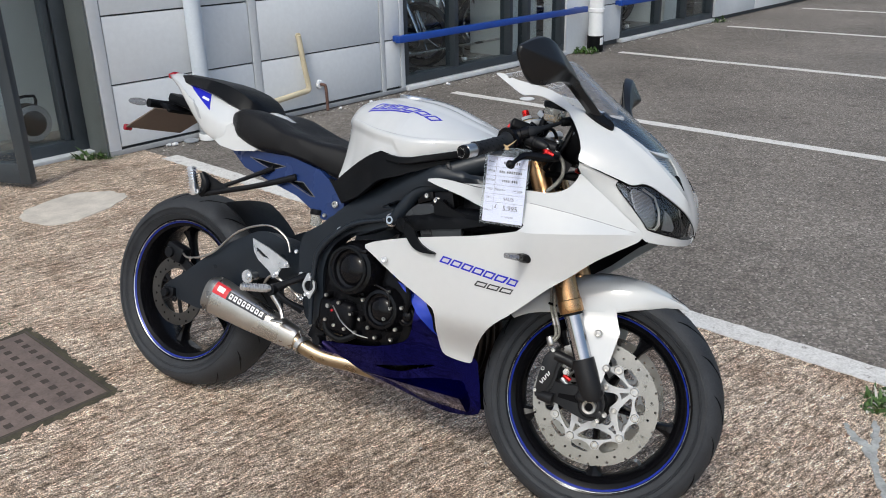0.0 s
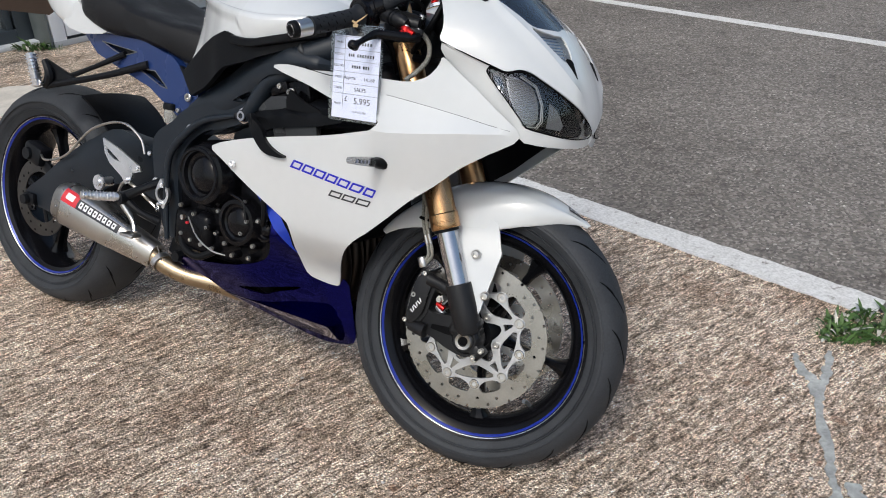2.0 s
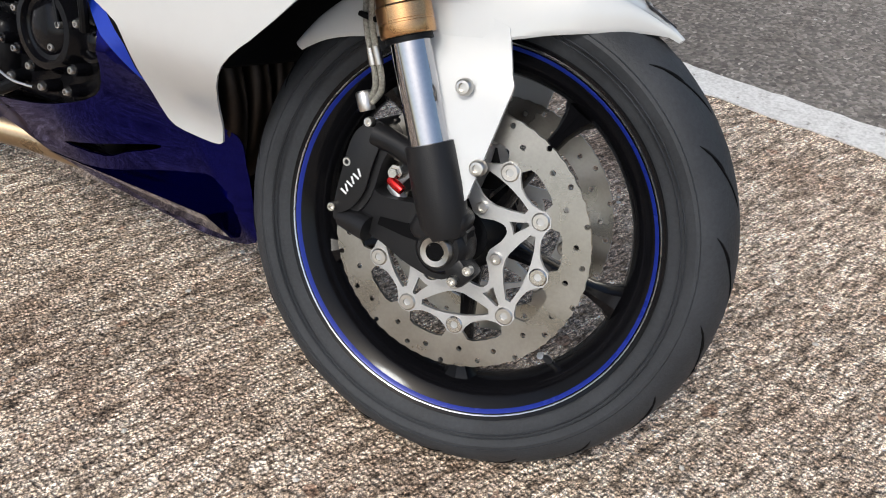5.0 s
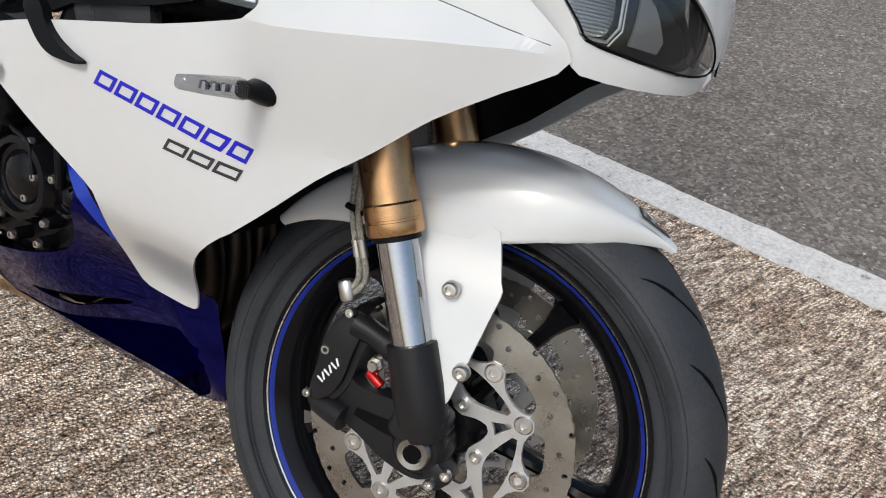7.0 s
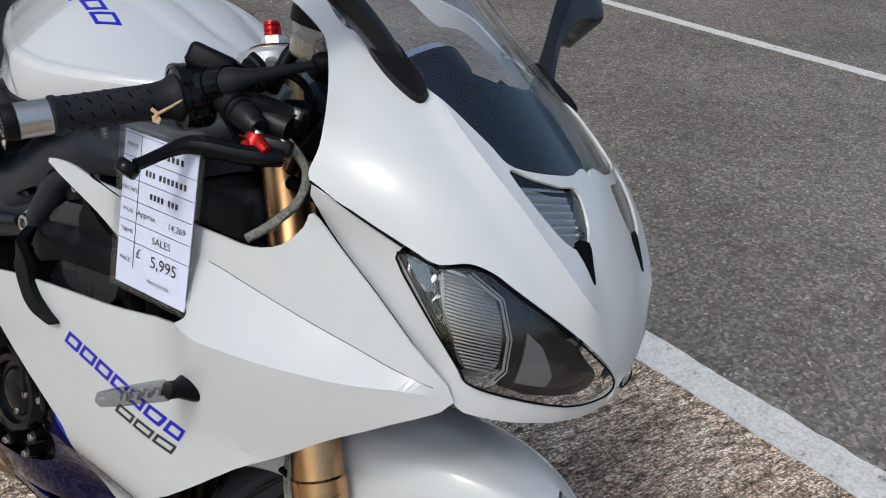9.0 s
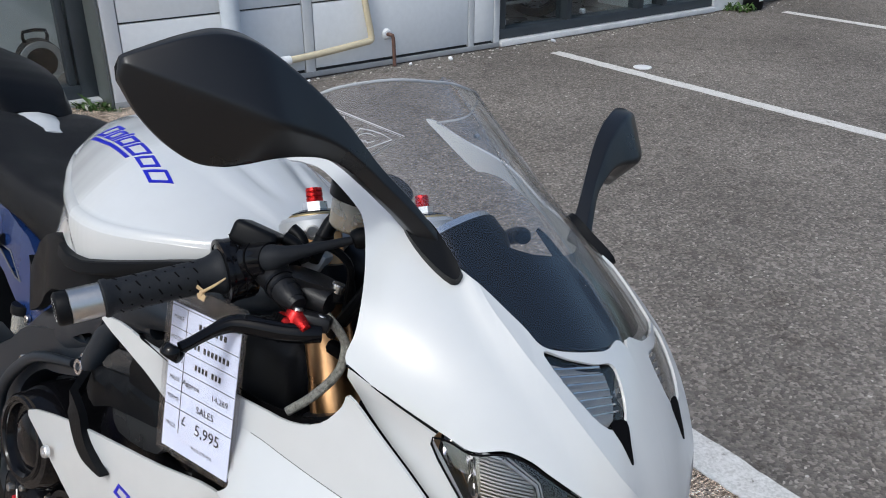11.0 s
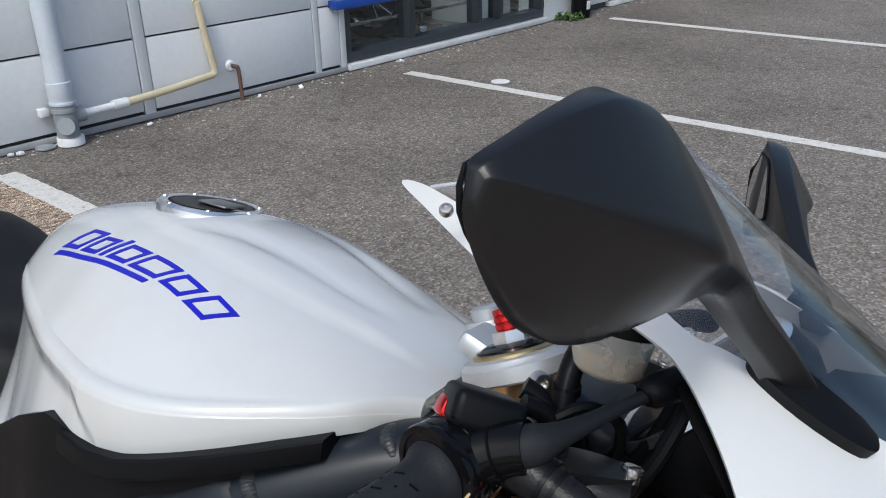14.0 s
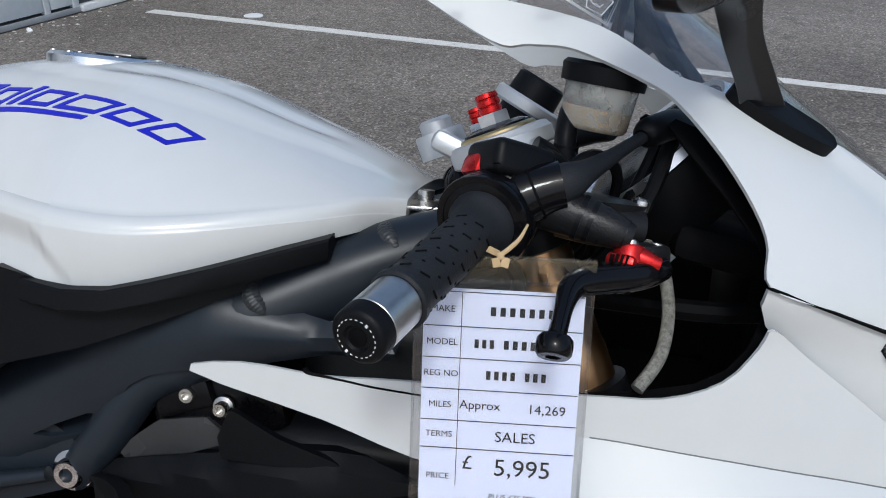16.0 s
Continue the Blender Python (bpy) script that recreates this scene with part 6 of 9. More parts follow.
INFILL = [(0.832, 0.650), (0.833, 0.676), (0.838, 0.681), (0.879, 0.691), (0.955, 0.7065), (1.000, 0.7140), (1.050, 0.7160), (1.095, 0.702), (1.065, 0.690), (1.004, 0.6745), (0.907, 0.6570), (0.869, 0.6400)]
pair("inner_panel", blade(INFILL, lambda a, b: np.interp(a, (0.74, 0.80, 0.86, 1.10), (-0.158, -0.166, -0.182, -0.188)) + 0.012 * smooth01((b - np.interp(a, (0.74, 0.822, 0.955, 1.05), (0.640, 0.664, 0.694, 0.704))) / 0.012), 0.012, n=2, step=0.010), M_BLACKPL, label="black inner panel behind the fairing edge")
pair("panel_bracket", blade([(0.940, 0.702), (0.9445, 0.738), (0.947, 0.7415), (0.953, 0.7405), (0.985, 0.7240), (1.025, 0.712), (1.025, 0.706)], lambda a, b: -0.181 - 0.05 * (b - 0.70), 0.006, n=2, step=0.01), M_BLACKPL)
for _x, _z, _r in ((0.907, 0.745, 0.0062), (0.934, 0.7365, 0.0056)):
    part("engine_bolt", at(lathe([(0, -0.003), (_r * 0.5, -0.003), (_r * 0.55, -0.007), (_r * 0.9, -0.007), (_r, -0.005), (_r, 0.0), (_r * 1.5, 0.001), (_r * 1.5, 0.004)], 18), _x, -0.166, _z), M_STEEL, engine)
part("engine_block", join(at(rbox(0.11, 0.03, 0.06, 0.008), 0.925, -0.145, 0.735, 0, -16, 0), at(rbox(0.05, 0.02, 0.03, 0.006), 0.90, -0.158, 0.742, 0, -20, 0)), M_ENGINE, engine)
FIN = [(0.830, 0.672), (0.850, 0.668), (0.880, 0.655), (0.897, 0.634), (0.915, 0.617), (0.935, 0.6085), (0.960, 0.6075), (0.978, 0.6085), (0.981, 0.6125), (0.962, 0.6170), (0.940, 0.6270), (0.925, 0.641), (0.912, 0.660), (0.870, 0.682)]
pair("fairing_bracket", blade(FIN, lambda a, b: np.interp(a, (0.83, 0.865, 0.885, 0.985), (-0.180, -0.205, -0.225, -0.2285)), 0.010, n=3), M_BLACKPL, label="black hooked fairing bracket")
bolt_at(0.835, -0.218, 0.570, 0.008, side_panel)
radiator = part("radiator", at(rbox(0.030, 0.27, 0.26, 0.008), 1.045, 0, 0.560, 0, -14, 0), M_DARK, bike, "black radiator behind the front wheel")
for _k in range(22):
    part("radiator_fin", at(rbox(0.003, 0.25, 0.003, 0.0008, 1), 1.060 + 0.0025 * (_k - 11), 0, 0.450 + 0.010 * _k, 0, -14, 0), M_SATIN, radiator)
for _y in (-0.078, -0.026, 0.026, 0.078):
    part("exhaust_header", tube([(0.99, _y, 0.50), (1.030, _y * 0.97, 0.43), (1.042, _y * 0.85, 0.36), (1.020, _y * 0.65, 0.28), (0.95, _y * 0.4, 0.225)], 0.019, 14), M_HEADER, bike, "dark heat tinted exhaust header")
part("belly_floor", loft([[(x, y, z) for y, z in ((-0.11, 0.235), (-0.06, 0.19), (0.0, 0.178), (0.06, 0.19), (0.11, 0.235), (0.0, 0.225))] for x in (0.62, 0.80, 0.98, 1.045)]), M_BLUE, bike)

# ---- front end, in the frame of the fork, turned with the handlebars ----
RAKE = math.tan(radians(22.9))
def leg_x(z):
    return 1.292 + (0.53 - z) * RAKE
def leg_p(z, y):
    return (leg_x(z), y, z - 0.016)
def fpart(name, m, mat, parent=None, label="", smooth=35.0):
    return part(name, steered(m), mat, parent or bike, label, smooth)
def fpair(name, m, mat, parent=None, label=""):
    o = fpart(name, m, mat, parent, label)
    fpart(name, flipped(m), mat, parent, label)
    return o
def leg_turned(y, rows, n=32):
    """A turned bar along the leg with crisp steps: each ring stands on its own."""
    d = Vector((-RAKE, 0, 1)).normalized()
    return moved(lathe([(r, (z - 0.53) / d.z) for z, r in rows], n, "z"), Matrix.Translation(leg_p(0.53, y)) @ d.to_track_quat("Z", "Y").to_matrix().to_4x4())
def leg_tube(z0, z1, r, y=-0.104, r1=None, n=28):
    return tube([leg_p(z0, y), leg_p(z1, y)], [r, r1 or r], n, 1)
def leg_rings(y, rows, n=28):
    """rows: (z along the leg, radius)."""
    return tube([leg_p(z, y) for z, _ in rows], [r for _, r in rows], n, 1)
for _sg in (-1, 1):
    _y = 0.110 * _sg
    leg = fpart("fork_leg", leg_turned(_y, ((0.528, 0.0), (0.528, 0.0285), (0.530, 0.0298), (0.540, 0.0298), (0.5405, 0.0292), (0.5425, 0.0292), (0.543, 0.0298), (0.556, 0.0298), (0.558, 0.0280), (0.565, 0.0275), (0.80, 0.0272), (0.805, 0.0258), (0.955, 0.0255), (0.955, 0.0))), M_GOLD, bike, "gold anodised upside-down fork leg")
    fpart("stanchion", leg_tube(0.405, 0.531, 0.0215, _y), M_STANCHION, leg, "polished chrome stanchion")
    fpart("fork_seal", leg_rings(_y, ((0.522, 0.0215), (0.5225, 0.0255), (0.5275, 0.0255), (0.528, 0.022))), M_BLACKPL, leg)
    shoe = fpart("fork_bottom", join(leg_rings(_y, ((0.330, 0.022), (0.345, 0.0275), (0.38, 0.0285), (0.415, 0.0272), (0.424, 0.0265), (0.4245, 0.022))), at(lathe([(0.0, -0.010), (0.024, -0.010), (0.029, -0.004), (0.032, 0.012), (0.031, 0.030), (0, 0.030)], 32), 1.372, 0.110 * _sg, 0.300) if _sg < 0 else at(lathe([(0.0, 0.010), (0.024, 0.010), (0.029, 0.004), (0.032, -0.012), (0.031, -0.030), (0, -0.030)], 32), 1.372, 0.110, 0.300), at(rbox(0.056, 0.044, 0.058, 0.014, 3), 1.366, 0.104 * _sg, 0.326, 0, 22, 0), at(rbox(0.030, 0.036, 0.026, 0.006), 1.398, 0.102 * _sg, 0.280, 0, 40, 0)), M_CAST, leg, "black cast fork bottom")
    _side = (lambda m: m) if _sg < 0 else flipped
    ARM = [(1.392, 0.276), (1.398, 0.325), (1.360, 0.344), (1.318, 0.338), (1.285, 0.336), (1.258, 0.348), (1.236, 0.334), (1.232, 0.306), (1.252, 0.294), (1.300, 0.283), (1.340, 0.270), (1.372, 0.264)]
    arm = fpart("caliper_arm", _side(skin(ARM, lambda a, b: (a, -0.112 + 0.25 * np.maximum(0, 1.33 - a), b), 0.026, 0.02, 3)), M_CAST, leg)
    # dark sheet on the flat arm, painted shade for a recess
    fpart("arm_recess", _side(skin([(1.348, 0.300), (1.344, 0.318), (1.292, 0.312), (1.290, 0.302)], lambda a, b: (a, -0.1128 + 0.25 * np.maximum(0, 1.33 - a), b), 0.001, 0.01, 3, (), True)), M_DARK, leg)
    fpart("axle_nut", _side(at(lathe([(0.0, -0.001), (0.0095, -0.001), (0.0105, -0.006), (0.0165, -0.007), (0.0185, -0.004), (0.0185, 0.004)], 6 if _sg > 0 else 32), 1.372, -0.1235, 0.300)), M_DISC, leg, "steel axle end")
    fpart("axle_socket", _side(at(lathe([(0.0, -0.0012), (0.0100, -0.0012), (0.0102, 0.001)], 6), 1.372, -0.1262, 0.300)), M_DARK, leg)
    fpart("pinch_bolt", _side(at(bolt_mesh(0.006, 0.008), 1.396, -0.120, 0.272)), M_STEEL, leg)
    fpart("pinch_bolt", _side(at(bolt_mesh(0.006, 0.008), 1.410, -0.118, 0.288)), M_STEEL, leg)
# front discs
def polar(r, deg):
    return (r * math.cos(radians(deg)), r * math.sin(radians(deg)))
def ring_with_lugs(R, lug, rin, first, count):
    """The outline of a disc's inner edge, which reaches in at each bobbin."""
    out = []
    for k in range(count):
        a = first + 360 / count * k
        out += [polar(lug, a - 4.5), polar(lug, a + 4.5), polar(rin - 0.002, a + 7.5), polar(rin, a + 11), polar(rin, a + 18), polar(rin, a + 25), polar(rin - 0.002, a + 28.5)]
    return out
def carrier_mesh(rb):
    """A flat alloy star: five hub bolts, each with two arms to the bobbins on either side, and an outer web from bobbin to bobbin."""
    outline, holes = [], []
    for k in range(10):
        a = 36 * k
        outline += [polar(rb + 0.003, a - 7), polar(rb + 0.0095, a - 4.5), polar(rb + 0.012, a), polar(rb + 0.0095, a + 4.5), polar(rb + 0.003, a + 7), polar(rb - 0.003, a + 12), polar(rb - 0.0045, a + 18), polar(rb - 0.003, a + 24)]
    star = []
    for k in range(5):
        a = 72 * k
        star += [polar(0.0405, a - 9), polar(0.0395, a), polar(0.0405, a + 9), polar(0.0520, a + 22), polar(0.0600, a + 31), polar(0.0610, a + 36), polar(0.0600, a + 41), polar(0.0520, a + 50)]
        half = [(0.0625, 9.0), (0.0735, 20.6), (0.0870, 28.0), (0.0925, 26.5), (0.0915, 22.0), (0.0905, 16.0), (0.0895, 8.0)]
        holes.append([polar(0.0605, a)] + [polar(r, a + d) for r, d in half] + [polar(0.0890, a)] + [polar(r, a - d) for r, d in reversed(half)])
        holes.append([polar(r, a + 36 + d) for r, d in ((0.0675, -6.5), (0.0680, 0.0), (0.0675, 6.5), (0.0760, 3.7), (0.0870, 1.5), (0.0882, 0.0), (0.0870, -1.5), (0.0760, -3.7))])
    return slab([tuple(p) for p in outline], -0.0026, 0.0026, [[tuple(p) for p in smooth_line(star, 2, True)]] + [[tuple(p) for p in h] for h in holes])
def wheel_disc(owner, put, y, mat_c, side):
    R, rin, rb = 0.1525, 0.1215, 0.1015
    holes = []
    for k in range(40):
        a = 9.0 * k + 2.7
        holes.append(ring_pts(*polar(rin + 0.0055 + (0.0045, 0.0185, 0.0095, 0.0230)[k % 4], a), 0.0034, 8))
    ring = [polar(R + (0.0012 if k % 2 else 0.0), 3.0 * k) for k in range(120)]
    d = part("brake_disc", put(at(slab(ring, -0.0024, 0.0024, [ring_with_lugs(R, 0.1085, rin, 0, 10)] + holes), 0, y, 0)), M_DISC, owner, "drilled steel brake disc")
    part("disc_carrier", put(at(carrier_mesh(rb), 0, y + 0.0015 * side, 0)), mat_c, d, "pale matt alloy disc carrier")
    for k in range(10):
        c = polar(rb, 36 * k)
        part("disc_bobbin", put(at(lathe([(0, -0.0025), (0.0040, -0.0025), (0.0046, -0.0062), (0.0088, -0.0062), (0.0104, -0.0046), (0.0104, 0.0046), (0.0088, 0.0062), (0.0046, 0.0062), (0.0040, 0.0025), (0, 0.0025)], 20), c[0], y, c[1])), M_STEEL, d)
    for k in range(5):
        c = polar(0.0505, 72 * k)
        part("disc_bolt", put(at(join(bolt_mesh(0.0068, 0.006), flipped(bolt_mesh(0.0068, 0.006))), c[0], y + 0.0035 * side, c[1])), M_STEEL, d)
    return d
_put0 = put_f
wheel_disc(front_wheel, lambda m: _put0(moved(m, pose(0, 0, 0, 0, 8, 0))), -0.066, M_CARRIER, -1)
wheel_disc(front_wheel, lambda m: _put0(moved(m, pose(0, 0, 0, 0, 8, 0))), 0.066, M_CARRIER, 1)
part("tyre_valve", put_f(tube([(0.128, 0.0, -0.140), (0.120, -0.012, -0.128), (0.116, -0.024, -0.124)], 0.0045, 8)), M_ALU, front_wheel)
d_r = part("rear_brake_disc", put_r(at(lathe([(0.072, -0.0022), (0.110, -0.0022), (0.110, 0.0022), (0.072, 0.0022), (0.072, -0.0022)], 64), 0, -0.096, 0)), M_DISCDARK, rear_wheel, "dull drilled rear brake disc")
for _k in range(24):
    _a = 2 * math.pi * _k / 24
    # solid dark plug that paints the shade of a drilled hole
    part("disc_hole", put_r(at(lathe([(0, -0.0026), (0.0036, -0.0026), (0.0036, 0.0026), (0, 0.0026)], 10), (0.082 + 0.010 * (_k % 3)) * math.cos(_a), -0.096, (0.082 + 0.010 * (_k % 3)) * math.sin(_a))), M_DARK, rear_wheel)
for _k in range(5):
    part("carrier_arm", put_r(at(moved(rbox(0.05, 0.004, 0.014, 0.001), pose(0, 0, 0, 0, 72 * _k, 0) @ pose(0.050, 0, 0)), 0, -0.094, 0)), M_SATIN, rear_wheel)
# tread grooves
def groove(put, R, half, rimw, a0, y0, y1, sweep, owner):
    pts = []
    for i in range(9):
        t_ = i / 8
        y = y0 + (y1 - y0) * t_
        s = math.asin(max(-1, min(1, y / half * math.sin(1.45)))) / 1.45
        r = R - (R - 0.226) * (1 - math.cos(s * 1.45)) * 0.62
        a = radians(a0 + sweep * t_)
        pts.append(((r - 0.0006) * math.cos(a), y, (r - 0.0006) * math.sin(a)))
    return tube(pts, [0.0006, 0.0012] + [0.0017] * 5 + [0.0012, 0.0005], 6, 1)
for _nm, _put, _R, _half, _own, _cnt in (("front", put_f, 0.300, 0.0595, front_wheel, 18), ("rear", put_r, 0.315, 0.091, rear_wheel, 16)):
    for _k in range(_cnt):
        _a = 360 / _cnt * _k
        for _sg in (-1, 1):
            part("tread_groove", _put(groove(_put, _R, _half, 0.05, _a + (0 if _sg < 0 else 10), _sg * 0.010 * (_half / 0.06), _sg * 0.043 * (_half / 0.06), 13, _own)), M_DARK, _own)
        part("tread_groove", _put(groove(_put, _R, _half, 0.05, _a + 9, -0.030 * _half / 0.06, -0.050 * _half / 0.06, 7, _own)), M_DARK, _own)
# calipers and hoses
CAL = [(1.2640, 0.4150), (1.2480, 0.4020), (1.2400, 0.3850), (1.2350, 0.3500), (1.2315, 0.3170), (1.2330, 0.2940), (1.2440, 0.2930), (1.2626, 0.3080), (1.2760, 0.3320), (1.2820, 0.3700), (1.2900, 0.3960), (1.2800, 0.4120)]
CALTOP = [(1.2600, 0.4080), (1.2460, 0.3900), (1.2405, 0.3500), (1.2370, 0.3180), (1.2400, 0.3030), (1.2560, 0.3120), (1.2690, 0.3350), (1.2740, 0.3680), (1.2780, 0.3930), (1.2720, 0.4060)]
def caliper_face(a, b):
    """The outer face: domed across, with a flatter pad in the middle."""
    m = 1.2545 + 0.10 * (b - 0.35)
    return -0.110 + 9.0 * (a - m) ** 2 + 1.4 * (b - 0.355) ** 2
def caliper_mesh():
    return join(skin(CAL, lambda a, b: (a, -0.100 + 0 * a, b), 0.064, 0.012, 3), skin(CALTOP, lambda a, b: (a, caliper_face(a, b), b), 0.016, 0.008, 3),
                tube([(1.2700, -0.096, 0.4000), (1.2950, -0.100, 0.3960), (1.3300, -0.104, 0.3860)], [0.0150, 0.0130, 0.0150], 18), tube([(1.2420, -0.094, 0.2960), (1.2600, -0.098, 0.2950), (1.2800, -0.102, 0.2930)], [0.0120, 0.0140, 0.0150], 16))
for _sg in (-1, 1):
    _f = (lambda m: m) if _sg < 0 else flipped
    cal = fpart("brake_caliper", _f(caliper_mesh()), M_CAST, bike, "black radial brake caliper")
    # the maker's name on the caliper, as a row of plain white bars
    for _k in range(6):
        fpart("caliper_lettering", _f(at(rbox(0.0090, 0.0012, 0.0022, 0.0003), 1.2455 + 0.0032 * _k, float(caliper_face(np.array(1.2455 + 0.0032 * _k), np.array(0.3300 + 0.0052 * _k))) - 0.0004, 0.3300 + 0.0052 * _k, 0, 62 if _k % 2 else 30, 0)), M_WHTDECAL, cal)
    for _x, _z in ((1.2330, 0.3080), (1.2440, 0.3640), (1.2620, 0.4130)):
        fpart("bolt", _f(at(bolt_mesh(0.0055, 0.008), _x, -0.102, _z)), M_STEEL, cal)
    fpart("bleed_nut", _f(at(lathe([(0, -0.018), (0.0055, -0.018), (0.0060, -0.010), (0.0085, -0.010), (0.0095, -0.006), (0.0095, 0.01)], 6), 1.3010, -0.094, 0.3660)), M_STEEL, cal, "alloy bleed nut")
    fpart("bleed_nipple", _f(tube([(1.2980, -0.108, 0.3580), (1.3070, -0.110, 0.3540), (1.3160, -0.111, 0.3500)], [0.0050, 0.0058, 0.0052], 14, 2)), M_RED, cal, "red bleed nipple cap")
    fpart("pad_pin", _f(tube([(1.2900, -0.080, 0.3450), (1.3120, -0.086, 0.3280), (1.3180, -0.086, 0.3200)], [0.0070, 0.0070, 0.0050], 12, 2)), M_CARRIER, cal, "bare alloy pad bracket")
    fpart("banjo", _f(at(lathe([(0, -0.011), (0.0085, -0.011), (0.0095, -0.008), (0.0095, 0.008), (0.0078, 0.011), (0, 0.011)], 16, "z"), 1.2497, -0.098, 0.4330, 0, -24, 0)), M_STEEL, cal, "steel banjo bolt")
    for _pts in ([(1.2520, -0.099, 0.4330), (1.2600, -0.101, 0.4480), (1.2575, -0.102, 0.4660), (1.2480, -0.103, 0.4900), (1.2380, -0.104, 0.5220), (1.2300, -0.104, 0.5750), (1.2050, -0.102, 0.6450), (1.1780, -0.096, 0.7000)],
                 [(1.2560, -0.099, 0.4300), (1.2680, -0.102, 0.4480), (1.2660, -0.105, 0.4680), (1.2560, -0.108, 0.4940), (1.2460, -0.110, 0.5300), (1.2420, -0.111, 0.5800), (1.2180, -0.109, 0.6450), (1.1900, -0.100, 0.7000)]):
        fpart("brake_hose", _f(tube(_pts, 0.0036, 12)), M_BRAID, cal, "braided steel brake hose")
        fpart("hose_ferrule", _f(tube([tuple(Vector(_pts[2]).lerp(Vector(_pts[3]), t)) for t in (0.3, 1.0)] , 0.0050, 14, 1)), M_STEEL, cal)
    fpart("hose_clip", _f(at(rbox(0.022, 0.010, 0.006, 0.002), 1.2425, -0.107, 0.522, 0, 10, 0)), M_DARK, cal)
# front mudguard
FA = (54, 57, 61, 66, 72, 80, 90, 100, 112, 124, 134, 142)
FW = (0.006, 0.014, 0.030, 0.053, 0.070, 0.080, 0.084, 0.085, 0.084, 0.080, 0.072, 0.060)
FE = (0.329, 0.327, 0.313, 0.293, 0.273, 0.252, 0.232, 0.225, 0.236, 0.256, 0.276, 0.290)
def guard_sec(a):
    w, e = float(np.interp(a, FA, FW)), float(np.interp(a, FA, FE))
    top = float(np.interp(a, (54, 62, 75, 95, 120, 142), (0.331, 0.333, 0.332, 0.326, 0.316, 0.304)))
    prof = [(0, top), (w * 0.35, top - 0.002), (w * 0.65, top - 0.08 * (top - e) - 0.003), (w * 0.86, top - 0.24 * (top - e)), (w * 0.97, top - 0.50 * (top - e)), (w, top - 0.78 * (top - e)), (w * 0.995, e)]
    prof = [tuple(p) for p in smooth_line(prof, 3)]
    outer = [(-y, r) for y, r in reversed(prof)] + list(prof[1:])
    inn = [(y * 0.97, r - 0.003) for y, r in reversed(outer)]
    ca, sa = math.cos(radians(a)), math.sin(radians(a))
    return [(1.375 + r * ca, y, 0.300 + r * sa) for y, r in outer + inn]
guard = fpart("front_mudguard", loft([[(x - 0.008, y, z - 0.012) for x, y, z in guard_sec(a)] for a in np.linspace(55.5, 142, 45)]), M_WHITE, bike, "pearl white front mudguard")
TAB = [(1.285, 0.548), (1.300, 0.500), (1.330, 0.434), (1.372, 0.356), (1.378, 0.350), (1.384, 0.351), (1.390, 0.362), (1.4105, 0.478), (1.4105, 0.486), (1.406, 0.494), (1.395, 0.525), (1.390, 0.540), (1.340, 0.556)]
fpair("mudguard_bracket", skin(TAB, lambda a, b: (a, -0.0835 - 0.017 * smooth01((0.53 - b) / 0.07) - 0.012 * smooth01((0.48 - b) / 0.14), b), 0.005, 0.012, 2, (), True), M_WHITE, guard)
for _x, _z in ((1.362, 0.474), (1.3955, 0.3966)):
    fpart("bolt", at(lathe([(0, -0.0015), (0.0042, -0.0015), (0.0046, -0.0058), (0.0070, -0.0056), (0.0088, -0.0035), (0.0092, 0.0), (0.0092, 0.004)], 20), _x, -0.107 if _z > 0.45 else -0.1125, _z), M_STEEL, guard)
def on_guard(a, y, r):
    return (1.367 + r * math.cos(radians(a)), y, 0.288 + r * math.sin(radians(a)))
def guard_patch(pts, mat, lift):
    k = len(pts)
    fpart("guard_mark", ([on_guard(a, y, 0.3335 + lift - 0.9 * y * y) for a, y in pts] + [on_guard(a, y, 0.3325 - 0.9 * y * y) for a, y in pts], [tuple(range(k)), tuple(reversed(range(k, 2 * k)))] + [(i, (i + 1) % k, k + (i + 1) % k, k + i) for i in range(k)]), mat, guard, "small black triangular mark", 0.0)
guard_patch([(58.0, -0.004), (64.0, -0.022), (65.5, 0.000)], M_BLKDECAL, 0.0006)
guard_patch([(61.6, -0.0125), (62.4, -0.0150), (62.6, -0.0035), (61.8, -0.0030)], M_GREYPL, 0.0012)
guard_patch([(63.4, -0.0180), (64.0, -0.0195), (64.8, -0.0020), (64.2, -0.0020)], M_GREYPL, 0.0012)
# yokes, clip-ons and controls
yoke = fpart("top_yoke", join(leg_turned(-0.110, ((0.949, 0.0), (0.949, 0.0385), (0.9505, 0.0405), (0.960, 0.0405), (0.9615, 0.0390), (0.964, 0.0375), (0.965, 0.034), (0.965, 0.0))), leg_turned(0.110, ((0.949, 0.0), (0.949, 0.0385), (0.9505, 0.0405), (0.960, 0.0405), (0.9615, 0.0390), (0.964, 0.0375), (0.965, 0.034), (0.965, 0.0))), at(rbox(0.07, 0.16, 0.018, 0.006), 1.090, 0, 0.930, 0, 22.9, 0), at(lathe([(0, 0.014), (0.012, 0.014), (0.015, 0.011), (0.015, 0.002), (0.021, 0.002), (0.022, 0.0), (0.022, -0.020), (0, -0.020)], 24, "z"), 1.062, 0, 0.948, 0, -22.9, 0), at(rbox(0.026, 0.030, 0.040, 0.005), 1.135, -0.135, 0.905, 0, 20, 20), at(rbox(0.026, 0.030, 0.040, 0.005), 1.135, 0.135, 0.905, 0, 20, -20)), M_YOKE, bike, "machined silver top yoke")
